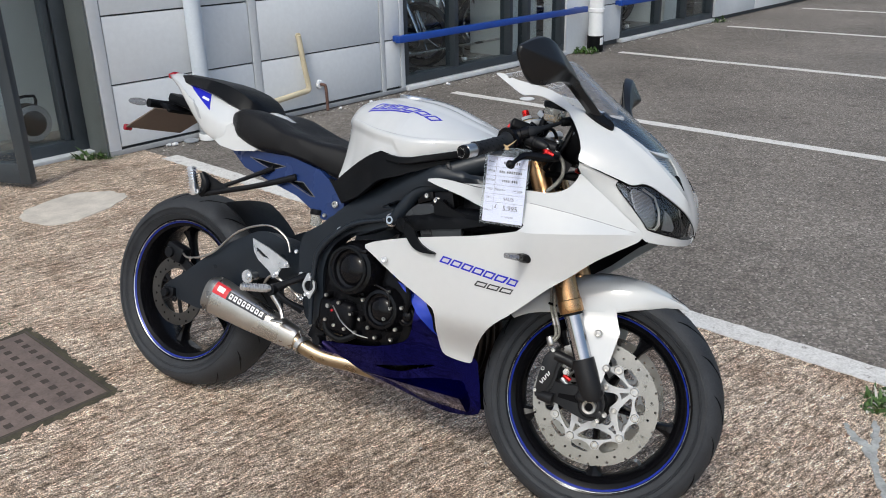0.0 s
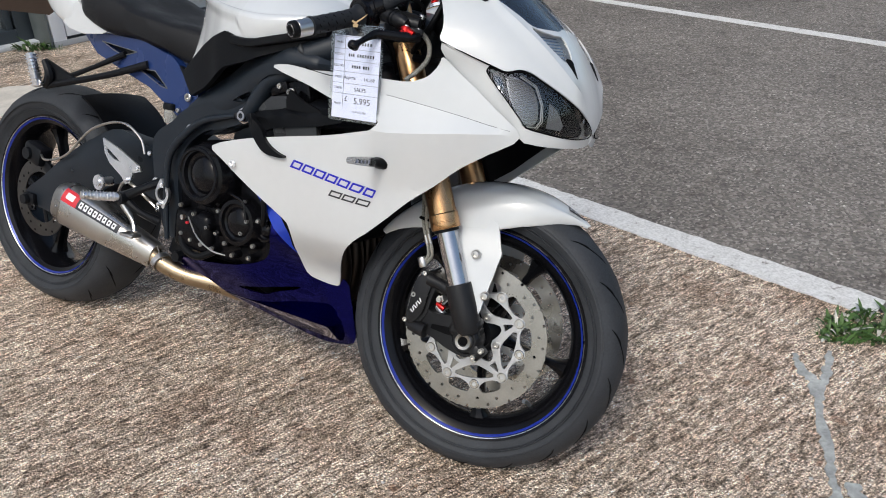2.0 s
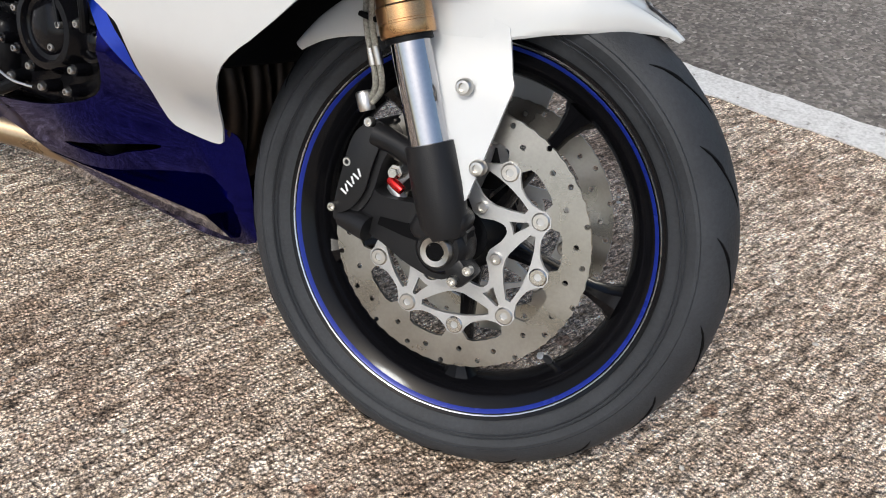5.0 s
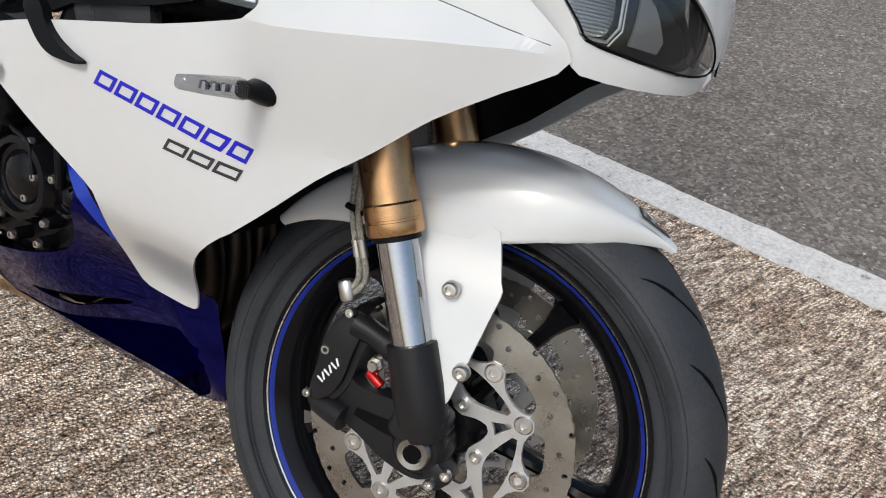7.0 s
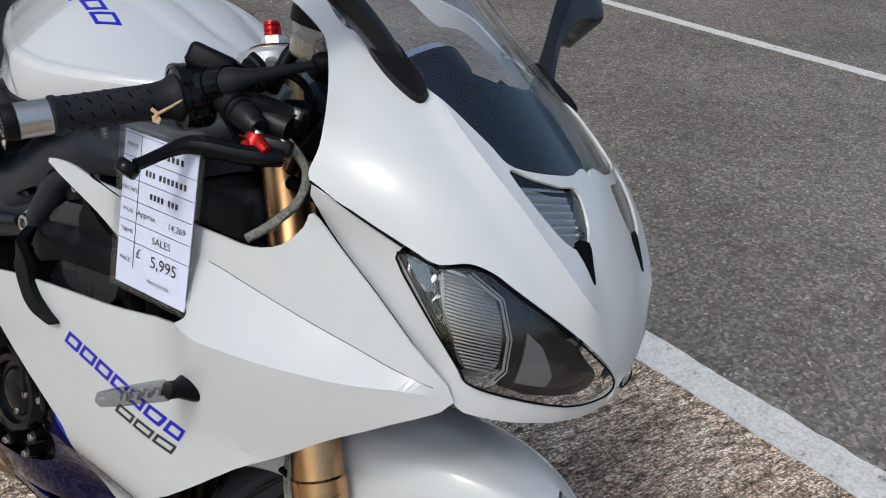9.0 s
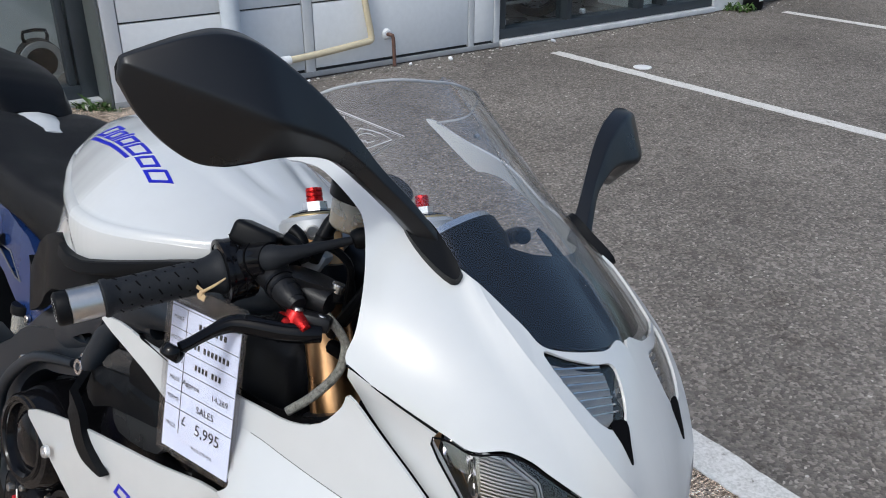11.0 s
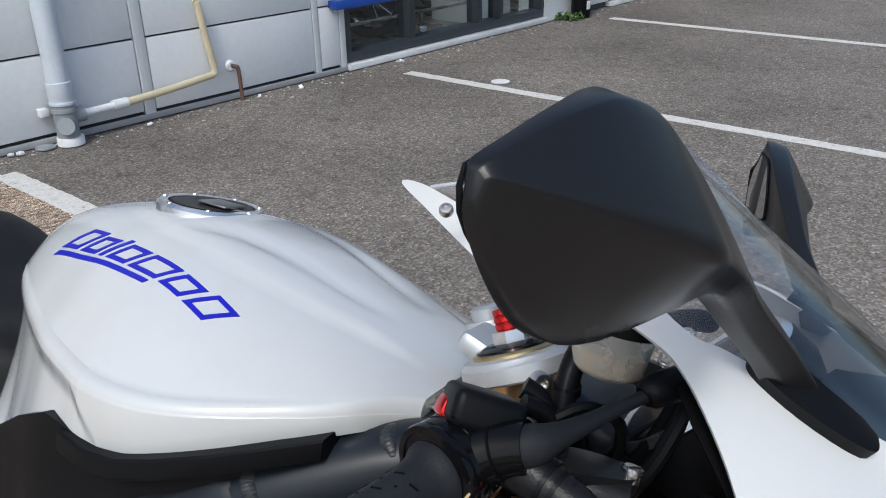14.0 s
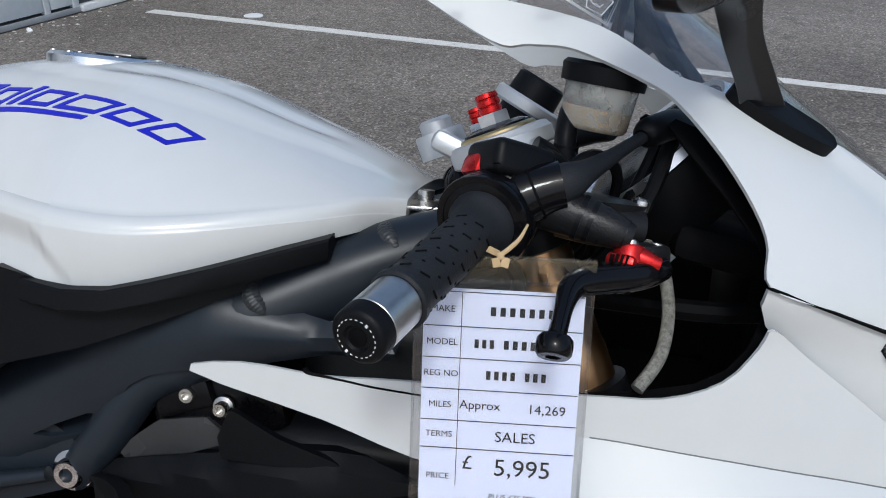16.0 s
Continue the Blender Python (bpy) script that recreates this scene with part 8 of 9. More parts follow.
# warning sticker on the screen, white lines on the clear sheet
_sq = [Vector(p) for p in ((1.1556, -0.1413, 1.0761), (1.2032, -0.0764, 1.0604), (1.1948, -0.1101, 1.0365), (1.1501, -0.1744, 1.0539))]
_sn = (_sq[1] - _sq[0]).cross(_sq[3] - _sq[0]).normalized()
if _sn.z < 0:
    _sn = -_sn
def sticker(a, b):
    return tuple((_sq[0] * (1 - a) + _sq[1] * a) * (1 - b) + (_sq[3] * (1 - a) + _sq[2] * a) * b + _sn * 0.004)
def sticker_line(pts, r=0.00062, closed=True):
    part("screen_sticker", tube([sticker(*p) for p in pts], r, 5, 1, closed=closed), M_WHTDECAL, screen)
sticker_line([(0, 0), (1, 0), (1, 1), (0, 1)]); sticker_line([(0.03, 0.05), (0.97, 0.05), (0.97, 0.95), (0.03, 0.95)], 0.0003)
sticker_line([(0.10, 0.47), (0.42, 0.47), (0.26, 0.12)]); sticker_line([(0.26, 0.22), (0.26, 0.36)], 0.0005, False)
sticker_line([(0.09, 0.62), (0.25, 0.56), (0.41, 0.62), (0.41, 0.90), (0.25, 0.84), (0.09, 0.90)]); sticker_line([(0.25, 0.56), (0.25, 0.84)], 0.0003, False)
sticker_line([(0.54, 0.30), (0.66, 0.22), (0.80, 0.20), (0.94, 0.26), (0.86, 0.84), (0.62, 0.86)])
sticker_line([(0.66 + 0.10 * math.cos(a) + 0.06, 0.50 + 0.17 * math.sin(a)) for a in np.linspace(0, 5.2, 9)], 0.0004, False); sticker_line([(0.68, 0.66), (0.74, 0.60), (0.80, 0.66)], 0.0004, False)
# model lettering on the flank, as plain hollow shapes
def flank_shape(pts, mat, hole=()):
    m = skin(pts, inner(-0.0010), 0.0006, 0.008, 2, hole, True)
    part("flank_lettering", m, mat, side_panel)
    part("flank_lettering", flipped(m), mat, side_panel)
def flank_unit(a, b, base, h, w, mat, drop, slant=0.62):
    """A hollow slanted box on the flank from a to b, standing on a falling line."""
    def at_(p, q):
        return (p + slant * q, base + drop * p + q)
    flank_shape([at_(a, 0), at_(b, 0), at_(b, h), at_(a, h)], mat, ([at_(a + w * 1.2, w), at_(b - w * 1.2, w), at_(b - w * 1.2, h - w), at_(a + w * 1.2, h - w)],))
for _k in range(7):
    flank_unit(-0.177 + 0.0302 * _k, -0.151 + 0.0302 * _k, 0.5715, 0.0165, 0.0036, M_DECAL, -0.118)
for _k in range(3):
    flank_unit(-0.076 + 0.033 * _k, -0.047 + 0.033 * _k, 0.5485, 0.0130, 0.0030, M_BLKDECAL, -0.05)
# front indicators
for _sg in (-1, 1):
    _f = (lambda m: m) if _sg < 0 else flipped
    ind = part("front_indicator", _f(loft([ring_sec(Vector((1.215, -0.215, 0.641)) + Vector((-0.03, -0.99, 0.09)) * d, (-0.03, -0.99, 0.09), a_, b_, 16, 0.8) for d, a_, b_ in ((0, 0.018, 0.012), (0.006, 0.018, 0.012), (0.020, 0.009, 0.008), (0.030, 0.009, 0.008))])), M_BLACKPL, bike, "black front indicator stalk")
    part("indicator_lens", _f(loft([ring_sec(Vector((1.2140, -0.243, 0.6440)) + Vector((-0.05, -0.99, 0.09)) * d, (-0.05, -0.99, 0.09), a_, b_, 16, 0.7) for d, a_, b_ in ((0, 0.007, 0.007), (0.004, 0.0105, 0.0095), (0.050, 0.0095, 0.0075), (0.070, 0.007, 0.006), (0.073, 0.003, 0.003))])), M_SMOKE, ind, "smoked indicator lens")
    for _k in range(4):
        _p = Vector((1.2140, -0.243, 0.6440)) + Vector((-0.05, -0.99, 0.09)) * (0.012 + 0.011 * _k)
        part("indicator_diode", _f(at(lathe([(0, 0.004), (0.004, 0.003), (0.005, -0.003), (0, -0.003)], 10, "z"), *_p)), M_CHROME, ind)
# side stand
part("side_stand", join(tube([(0.64, 0.10, 0.30), (0.60, 0.20, 0.17), (0.56, 0.298, 0.106)], [0.014, 0.012, 0.012], 12), at(rbox(0.07, 0.04, 0.010, 0.003), 0.555, 0.305, 0.103, 17.5, 0, 0)), M_SATIN, bike, "black side stand")

# ---- the price tag that hangs from the grip ----
def text_mesh(body, size, align="CENTER"):
    cu = bpy.data.curves.new("writing", "FONT")
    cu.body, cu.size, cu.align_x, cu.align_y, cu.extrude, cu.resolution_u = body, size, align, "CENTER", 0.0, 3
    ob = new("writing", cu)
    me = bpy.data.meshes.new_from_object(ob.evaluated_get(bpy.context.evaluated_depsgraph_get()))
    m = [tuple(v.co) for v in me.vertices], [tuple(p.vertices) for p in me.polygons]
    bpy.data.objects.remove(ob); bpy.data.curves.remove(cu); bpy.data.meshes.remove(me)
    return m
# corners of the sleeve in the motorcycle's frame, carried to the ground's frame
_tl, _tr, _bl = (BIKE @ Vector(p) for p in ((1.094, -0.254, 0.8890), (1.204, -0.244, 0.8915), (1.094, -0.246, 0.7115)))
_ax = (_tr - _tl).normalized()
_az = (_bl - _tl); _az = (_az - _ax * _az.dot(_ax)).normalized()
_ay = _ax.cross(_az)
TAG = Matrix((_ax, -_az, (_ax).cross(-_az))).transposed().to_4x4()
TAG.translation = _tl
_eye = Vector((0.007, 1.562, 1.154))
TAG = Matrix.Translation(_eye) @ Matrix.Scale(1.017, 4) @ Matrix.Translation(-_eye) @ TAG
TW, TH = 0.1085, 0.174
tag = thing("price_tag", TAG, "white printed price tag in a clear sleeve tied to the grip", "price tag")
M_PAPER = material("white_paper", (0.72, 0.75, 0.90), 0.7, 0.0, 0.03, 20, 200)
M_INK = material("black_ink", (0.015, 0.015, 0.018), 0.6, 0.0, 0.1, 20, 200)
def tpart(name, m, mat, label="", parent=None):
    return part(name, m, mat, parent or tag, label, 0.0)
def trect(x0, x1, y0, y1, z, th=0.0004):
    return at(box(x1 - x0, y1 - y0, th), (x0 + x1) / 2, -(y0 + y1) / 2, z)
paper = tpart("card", trect(0.006, TW - 0.005, 0.0215, TH - 0.002, 0.0, 0.0008), M_PAPER, "white printed card")
sl = tpart("sleeve", trect(0, TW, 0.0, TH + 0.003, 0.0022, 0.0006), M_TAGPL, "clear plastic sleeve")
tpart("sleeve", trect(0, TW, 0.0, TH + 0.003, -0.0018, 0.0006), M_TAGPL, "clear plastic sleeve")
tpart("sleeve_rim", join(*[trect(*r, 0.0004, 0.004) for r in ((0, 0.0015, 0, TH + 0.003), (TW - 0.0015, TW, 0, TH + 0.003), (0, TW, 0, 0.0015), (0, TW, TH + 0.0015, TH + 0.003), (0, TW, 0.016, 0.0172))]), M_TAGPL, "", sl)
ROWSY = (0.0235, 0.0455, 0.0660, 0.0865, 0.1075, 0.1265, 0.1720)
XL, XM, XR = 0.0065, 0.0295, TW - 0.0055
tpart("ruled_line", join(*[trect(XL, XR, y - 0.00022, y + 0.00022, 0.0008) for y in ROWSY[1:6]], trect(XM - 0.0002, XM + 0.0002, ROWSY[0], 0.152, 0.0008), trect(XL, XR, ROWSY[0] - 0.0002, ROWSY[0] + 0.0002, 0.0008)), M_INK, "", paper)
def write(body, size, x, y):
    tpart("writing", at(text_mesh(body, size), x, -y, 0.0012), M_INK, "", paper)
def bars(x0, x1, y, h, n):
    w = (x1 - x0) / n
    tpart("writing_bar", join(*[trect(x0 + w * k, x0 + w * (k + 0.55), y - h / 2, y + h / 2, 0.0008) for k in range(n)]), M_INK, "", paper)
_xc = (XL + XM) / 2
for _w, _i in (("MAKE", 0), ("MODEL", 1), ("REG NO", 2), ("MILES", 3), ("TERMS", 4)):
    write(_w, 0.0058, _xc, (ROWSY[_i] + ROWSY[_i + 1]) / 2)
write("PRICE", 0.0058, _xc, 0.146)
bars(0.047, 0.088, 0.0350, 0.0055, 7)
bars(0.038, 0.052, 0.0560, 0.0055, 3); bars(0.056, 0.094, 0.0560, 0.0055, 7)
bars(0.046, 0.066, 0.0763, 0.0055, 4); bars(0.070, 0.085, 0.0763, 0.0055, 3)
write("Approx", 0.0082, 0.043, 0.0965); write("14,269", 0.0088, 0.0845, 0.0975)
write("SALES", 0.0100, 0.066, 0.1172)
write("£", 0.0135, 0.0365, 0.136); write("5,995", 0.0165, 0.0715, 0.1385)
write("PLUS £75 PDI", 0.0052, 0.066, 0.1585)
tpart("string", join(tube([(0.0515, 0.002, 0.005), (0.056, 0.0055, 0.004), (0.062, 0.011, 0.000), (0.0665, 0.018, -0.008)], [0.0014, 0.0015, 0.0013, 0.0008], 8), at(rbox(0.0045, 0.0045, 0.004, 0.0015), 0.0510, 0.0010, 0.005, 0, 0, 20), at(rbox(0.0075, 0.0042, 0.0012, 0.0004), 0.0465, 0.0035, 0.004, 10, 20, -28), at(rbox(0.0050, 0.0060, 0.0012, 0.0004), 0.0488, -0.0030, 0.0055, 10, 0, 12), at(rbox(0.0050, 0.0060, 0.0012, 0.0004), 0.0540, -0.0028, 0.0055, -10, 0, -14)), M_TWINE, "tan tie string")
for _o in tag.children:
    if _o.name.startswith("sleeve"):
        _o.visible_shadow = False

# ---- things along the wall ----
def wtube(pts, r, n=16, smooth=4):
    return wall_m(tube(pts, r, n, smooth))
def wlathe(profile, s, n, z, k=28):
    return wall_m(at(lathe(profile, k, "z"), s, n, z))
dp = thing("drainpipe", Matrix.Identity(4), "pale grey plastic drainpipe with a branch on the wall", "drainpipe")
part("pipe", wlathe([(0, 4.0), (0.057, 4.0), (0.057, 0.30), (0, 0.30)], -2.085, 0.075, 0.0), M_PIPE, dp)
part("collar", wlathe([(0.055, 0.325), (0.064, 0.322), (0.064, 0.250), (0.062, 0.245), (0.0625, 0.225), (0.066, 0.222), (0.066, 0.210), (0.058, 0.205)], -2.085, 0.075, 0.0), M_PIPE, dp)
part("branch", join(wlathe([(0, 0.21), (0.060, 0.21), (0.060, 0.19), (0.066, 0.188), (0.066, 0.170), (0.058, 0.165), (0.058, 0.03), (0, 0.03)], -2.085, 0.075, 0.0), wtube([(-2.085, 0.075, 0.135), (-2.01, 0.075, 0.140), (-1.985, 0.075, 0.141)], [0.040, 0.040, 0.042], 18, 1), wtube([(-2.10, 0.11, 0.10), (-2.125, 0.145, 0.11)], [0.042, 0.044], 18, 1)), M_PIPE2, dp, "mid grey branch piece")
part("foot_collar", wlathe([(0, 0.04), (0.066, 0.04), (0.069, 0.035), (0.069, 0.0), (0, 0.0)], -2.085, 0.085, 0.0), M_WPIPE, dp, "white collar at the ground")
part("bracket", wall_m(at(rbox(0.05, 0.05, 0.045, 0.008), -2.175, 0.03, 0.175)), M_WPIPE, dp)
cp = thing("waste_pipe", Matrix.Identity(4), "cream plastic waste pipe running down and along the wall", "waste pipe")
part("pipe", wtube([(-1.165, 0.035, 0.60), (-1.165, 0.040, 0.585), (-1.135, 0.04, 0.38), (-1.105, 0.04, 0.215), (-1.120, 0.042, 0.185), (-1.17, 0.045, 0.180), (-1.45, 0.05, 0.155), (-1.735, 0.055, 0.138)], 0.021, 16, 4), M_CREAM, cp)
part("pipe_sleeve", join(wtube([(-1.72, 0.056, 0.139), (-1.95, 0.068, 0.138), (-2.03, 0.075, 0.138)], 0.0205, 16, 1), wtube([(-1.715, 0.055, 0.1395), (-1.80, 0.058, 0.139)], 0.029, 18, 1)), M_WPIPE, cp, "white connecting sleeve")
part("pipe_cap", wtube([(-1.168, 0.037, 0.60), (-1.166, 0.02, 0.612)], [0.023, 0.012], 14, 1), M_CREAM, cp)
tp = thing("overflow_pipe", Matrix.Identity(4), "rusty overflow pipe with a white flange on the wall", "pipe")
part("flange", wall_m(at(lathe([(0, 0.02), (0.026, 0.02), (0.034, 0.012), (0.036, 0.0)], 20, "y"), -0.965, 0.003, 0.205)), M_WPIPE, tp, "white flange")
part("pipe", wtube([(-0.965, 0.0, 0.205), (-0.96, 0.045, 0.205), (-0.945, 0.055, 0.190), (-0.94, 0.056, 0.10), (-0.938, 0.056, 0.0)], 0.0125, 12, 3), M_RUST, tp)
rail = thing("guard_rail", Matrix.Identity(4), "blue painted guard rail across the shop window", "guard rail")
part("bar", wbox(-0.14, 2.80, 0.06, 0.115, 0.435, 0.492, 0.006), M_RAIL, rail)
part("bracket", wbox(-0.11, -0.05, 0.0, 0.065, 0.44, 0.487, 0.003), M_RAIL, rail)
part("bracket", wbox(2.70, 2.76, 0.0, 0.065, 0.44, 0.487, 0.003), M_RAIL, rail)
rail2 = thing("guard_rail", Matrix.Identity(4), "blue painted guard rail across the farther shop window", "guard rail")
part("bar", wbox(3.52, 6.45, 0.06, 0.115, 0.435, 0.492, 0.006), M_RAIL, rail2)
part("bracket", wbox(3.56, 3.62, 0.0, 0.065, 0.44, 0.487, 0.003), M_RAIL, rail2)
part("bracket", wbox(6.35, 6.41, 0.0, 0.065, 0.44, 0.487, 0.003), M_RAIL, rail2)
dp2 = thing("drainpipe", Matrix.Identity(4), "white plastic drainpipe with a black band beside the shop window", "drainpipe")
part("pipe", wlathe([(0, 4.0), (0.082, 4.0), (0.082, 0.16), (0, 0.16)], 2.985, 0.11, 0.0), M_WPIPE, dp2)
part("collar", wlathe([(0.082, 0.46), (0.090, 0.455), (0.090, 0.42), (0.082, 0.415)], 2.985, 0.11, 0.0), M_WPIPE, dp2)
part("foot_band", wlathe([(0, 0.17), (0.090, 0.17), (0.090, 0.03), (0.084, 0.0), (0, 0.0)], 2.985, 0.11, 0.0), M_BLACKPL, dp2, "black band at its foot")
part("label", wall_m(at(rbox(0.06, 0.006, 0.075, 0.002), 2.965, 0.201, 0.115)), M_WPIPE, dp2, "white label")

# weeds
def leaf_blade(L_, w, bend, rnd):
    V, F = [], []
    for i in range(5):
        t_ = i / 4
        ww = w * math.sin(math.pi * (0.12 + 0.86 * t_)) * (1 - 0.3 * t_)
        x, z = L_ * math.cos(bend * t_) * t_, L_ * math.sin(1.1 - bend * t_) * t_
        V += [(x, -ww, z + 0.15 * ww), (x, 0, z), (x, ww, z + 0.15 * ww)]
    for i in range(4):
        k = i * 3
        F += [(k, k + 1, k + 4, k + 3), (k + 1, k + 2, k + 5, k + 4)]
    return V, F
def weed(x, y, spread, n, size, seed, label):
    rnd = random.Random(seed)
    w = thing("weed", Matrix.Translation((x, y, 0)), label, "weed")
    for _ in range(n):
        m = leaf_blade(size * rnd.uniform(0.5, 1.25), size * rnd.uniform(0.07, 0.16), rnd.uniform(0.3, 1.6), rnd)
        a, r = rnd.uniform(0, 360), spread * math.sqrt(rnd.random())
        b = rnd.uniform(0, 2 * math.pi)
        part("leaf", at(m, r * math.cos(b), r * math.sin(b) * 0.6, 0, 0, rnd.uniform(-25, 25), a), M_LEAF if rnd.random() > 0.12 else M_PEBBLE, w, "", 60.0)
    return w
weed(1.44, 2.335, 0.13, 190, 0.055, 1, "low green weed growing at the end of the white line")
weed(1.335, 2.29, 0.06, 80, 0.040, 2, "low green weed growing from a crack in the concrete")
weed(-2.366, 5.274, 0.09, 70, 0.085, 3, "leafy weed at the foot of the entrance reveal")
weed(-2.221, 5.267, 0.05, 24, 0.04, 4, "small weed at the foot of the panelled wall")
_p = WALL @ Vector((2.59, 0.10, 0)); weed(_p.x, _p.y, 0.14, 60, 0.11, 5, "leafy weed beside the white drainpipe")
_p = WALL @ Vector((5.94, 0.06, 0)); weed(_p.x, _p.y, 0.14, 40, 0.11, 6, "leafy weed at the foot of the far wall")
_p = WALL @ Vector((-4.32, 1.98, 0)); weed(_p.x, _p.y, 0.05, 16, 0.03, 7, "dark moss at the corner of the manhole cover")

# repairs in the concrete
def flat_patch(outline, z, seed, wob, n=6, mat=None, th=0.004):
    rnd = random.Random(seed)
    ring = [(p[0] + rnd.uniform(-wob, wob), p[1] + rnd.uniform(-wob, wob)) for p in smooth_line(outline, n, True)]
    co, _, tri, *_ = geometry.delaunay_2d_cdt([Vector(p) for p in ring], [(i, (i + 1) % len(ring)) for i in range(len(ring))], [], 1, 1e-6)
    k = len(co)
    V = [(p.x, p.y, z) for p in co] + [(p.x, p.y, z - th) for p in co]
    F = [tuple(t) for t in tri] + [(i, (i + 1) % k, (i + 1) % k + k, i + k) for i in range(k)]
    return V, F
M_MORTAR = material("grey_mortar_repair", (0.34, 0.345, 0.33), 0.8, 0.0, 0.4, 25, 150, bump=0.4, bump_scale=160)
M_PALE = material("pale_cement_patch", (0.52, 0.48, 0.42), 0.8, 0.0, 0.25, 9, 120, bump=0.4, bump_scale=160)
M_STAIN = material("dark_oil_stain", (0.10, 0.075, 0.06), 0.7, 0.0, 0.4, 14, 90)
structure("repair_patch", flat_patch([(-2.28, 4.20), (-2.17, 4.50), (-1.95, 4.56), (-1.82, 4.46), (-1.86, 4.20), (-1.97, 4.02), (-2.15, 4.04)], 0.003, 2, 0.012, 6), M_PALE, "pale cement patch in the concrete", "repair patch")
def ribbon(line, widths, z, seed):
    rnd = random.Random(seed)
    L_ = smooth_line([(x, y) for x, y in line], 7)
    W_ = [float(v[0]) for v in smooth_line([(w, 0) for w in widths], 7)]
    left, right = [], []
    for i, p in enumerate(L_):
        d = L_[min(i + 1, len(L_) - 1)] - L_[max(i - 1, 0)]
        n_ = np.array((-d[1], d[0])) / (np.linalg.norm(d) + 1e-9)
        left.append(p + n_ * W_[i] * rnd.uniform(0.25, 0.8)); right.append(p - n_ * W_[i] * rnd.uniform(0.25, 0.8))
    V = [(p[0], p[1], z) for p in left] + [(p[0], p[1], z) for p in right] + [(p[0], p[1], z - 0.004) for p in left] + [(p[0], p[1], z - 0.004) for p in right]
    k = len(left)
    F = []
    for i in range(k - 1):
        F += [(i, i + 1, k + i + 1, k + i), (i, 2 * k + i, 2 * k + i + 1, i + 1), (k + i, k + i + 1, 3 * k + i + 1, 3 * k + i)]
    return V, F
structure("repair_patch", ribbon([(1.197, 2.215), (1.190, 2.150), (1.208, 2.085), (1.183, 1.997), (1.163, 1.885), (1.138, 1.772), (1.118, 1.69), (1.06, 1.60), (0.98, 1.50)], [0.012, 0.020, 0.030, 0.016, 0.020, 0.016, 0.022, 0.020, 0.016], 0.003, 3), M_MORTAR, "grey mortar filling a long crack in the concrete", "repair patch")
structure("repair_patch", ribbon([(1.285, 2.225), (1.255, 2.150), (1.222, 2.085)], [0.014, 0.020, 0.014], 0.0035, 4), M_MORTAR, "grey mortar filling a short branch of a crack", "repair patch")
structure("repair_patch", ribbon([(1.175, 1.76), (1.16, 1.70), (1.118, 1.66)], [0.022, 0.030, 0.020], 0.0035, 5), M_MORTAR, "grey mortar smear beside a crack", "repair patch")
# manhole cover
mh = thing("manhole_cover", WALL @ pose(-4.57, 2.44, 0.0), "rusty brown cast iron manhole cover set in the concrete", "manhole cover")
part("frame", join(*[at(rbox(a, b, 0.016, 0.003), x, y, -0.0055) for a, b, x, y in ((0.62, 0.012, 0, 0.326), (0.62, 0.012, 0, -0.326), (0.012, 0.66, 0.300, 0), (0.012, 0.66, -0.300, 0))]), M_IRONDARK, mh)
plate = part("plate", at(rbox(0.586, 0.636, 0.016, 0.003), 0, 0, -0.0045), M_IRON, mh)
_blk = None
for _i in range(9):
    for _j in range(10):
        if 3 <= _i <= 5 and 3 <= _j <= 5:
            continue
        if _blk is None:
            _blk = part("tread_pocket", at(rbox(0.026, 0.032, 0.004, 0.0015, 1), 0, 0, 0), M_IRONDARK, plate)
            ob = _blk
        else:
            ob = new("tread_pocket", _blk.data)
            ob.parent = plate
        ob.location = (-0.258 + 0.0635 * _i, -0.262 + 0.0600 * _j, 0.0018)
for _i, _y in enumerate((-0.045, -0.015, 0.015, 0.045)):
    part("lettering_bar", at(rbox(0.030, 0.016, 0.004, 0.001, 1), -0.01, _y, 0.0022), M_IRONDARK, plate)
_bed = [WALL @ Vector((-4.57 + x, 2.44 + y, 0)) for x, y in subdiv([(-0.325, -0.352), (0.325, -0.352), (0.325, 0.352), (-0.325, 0.352)], 0.03)]
structure("repair_patch", flat_patch([(p.x, p.y) for p in _bed], 0.0022, 8, 0.012, 3), M_MOSS, "dark dirty bed round the manhole cover", "bed")

# litter at the foot of the wall and loose grit
def chips(name, n, spots, size, seed, mat, label, cat):
    rnd = random.Random(seed)
    V, F = [], []
    for _ in range(n):
        s, q = spots(rnd)
        r = size * rnd.uniform(0.4, 1.3)
        p = WALL @ Vector((s, q, 0))
        k = len(V)
        a = rnd.uniform(0, 6.28)
        z0 = 0.0 if s < EDGE else -0.006
        for i in range(5):
            b = a + 2 * math.pi * i / 5
            V.append((p.x + r * math.cos(b) * rnd.uniform(0.7, 1.2), p.y + r * math.sin(b) * rnd.uniform(0.7, 1.2), z0))
        V.append((p.x, p.y, z0 + r * rnd.uniform(0.3, 0.7)))
        F += [(k + i, k + (i + 1) % 5, k + 5) for i in range(5)]
    return tagged(part(name, (V, F), mat, None, "", 0.0), label, cat, kind="stuff")
chips("litter", 260, lambda r: (r.uniform(-2.7, 6.2), abs(r.gauss(0, 0.10)) + 0.015), 0.011, 11, M_PEBBLE, "pale chips and litter scattered along the foot of the wall", "litter")
M_GRIT = material("brown_grit", (0.10, 0.075, 0.055), 0.9, 0.0, 0.3, 40, 100)
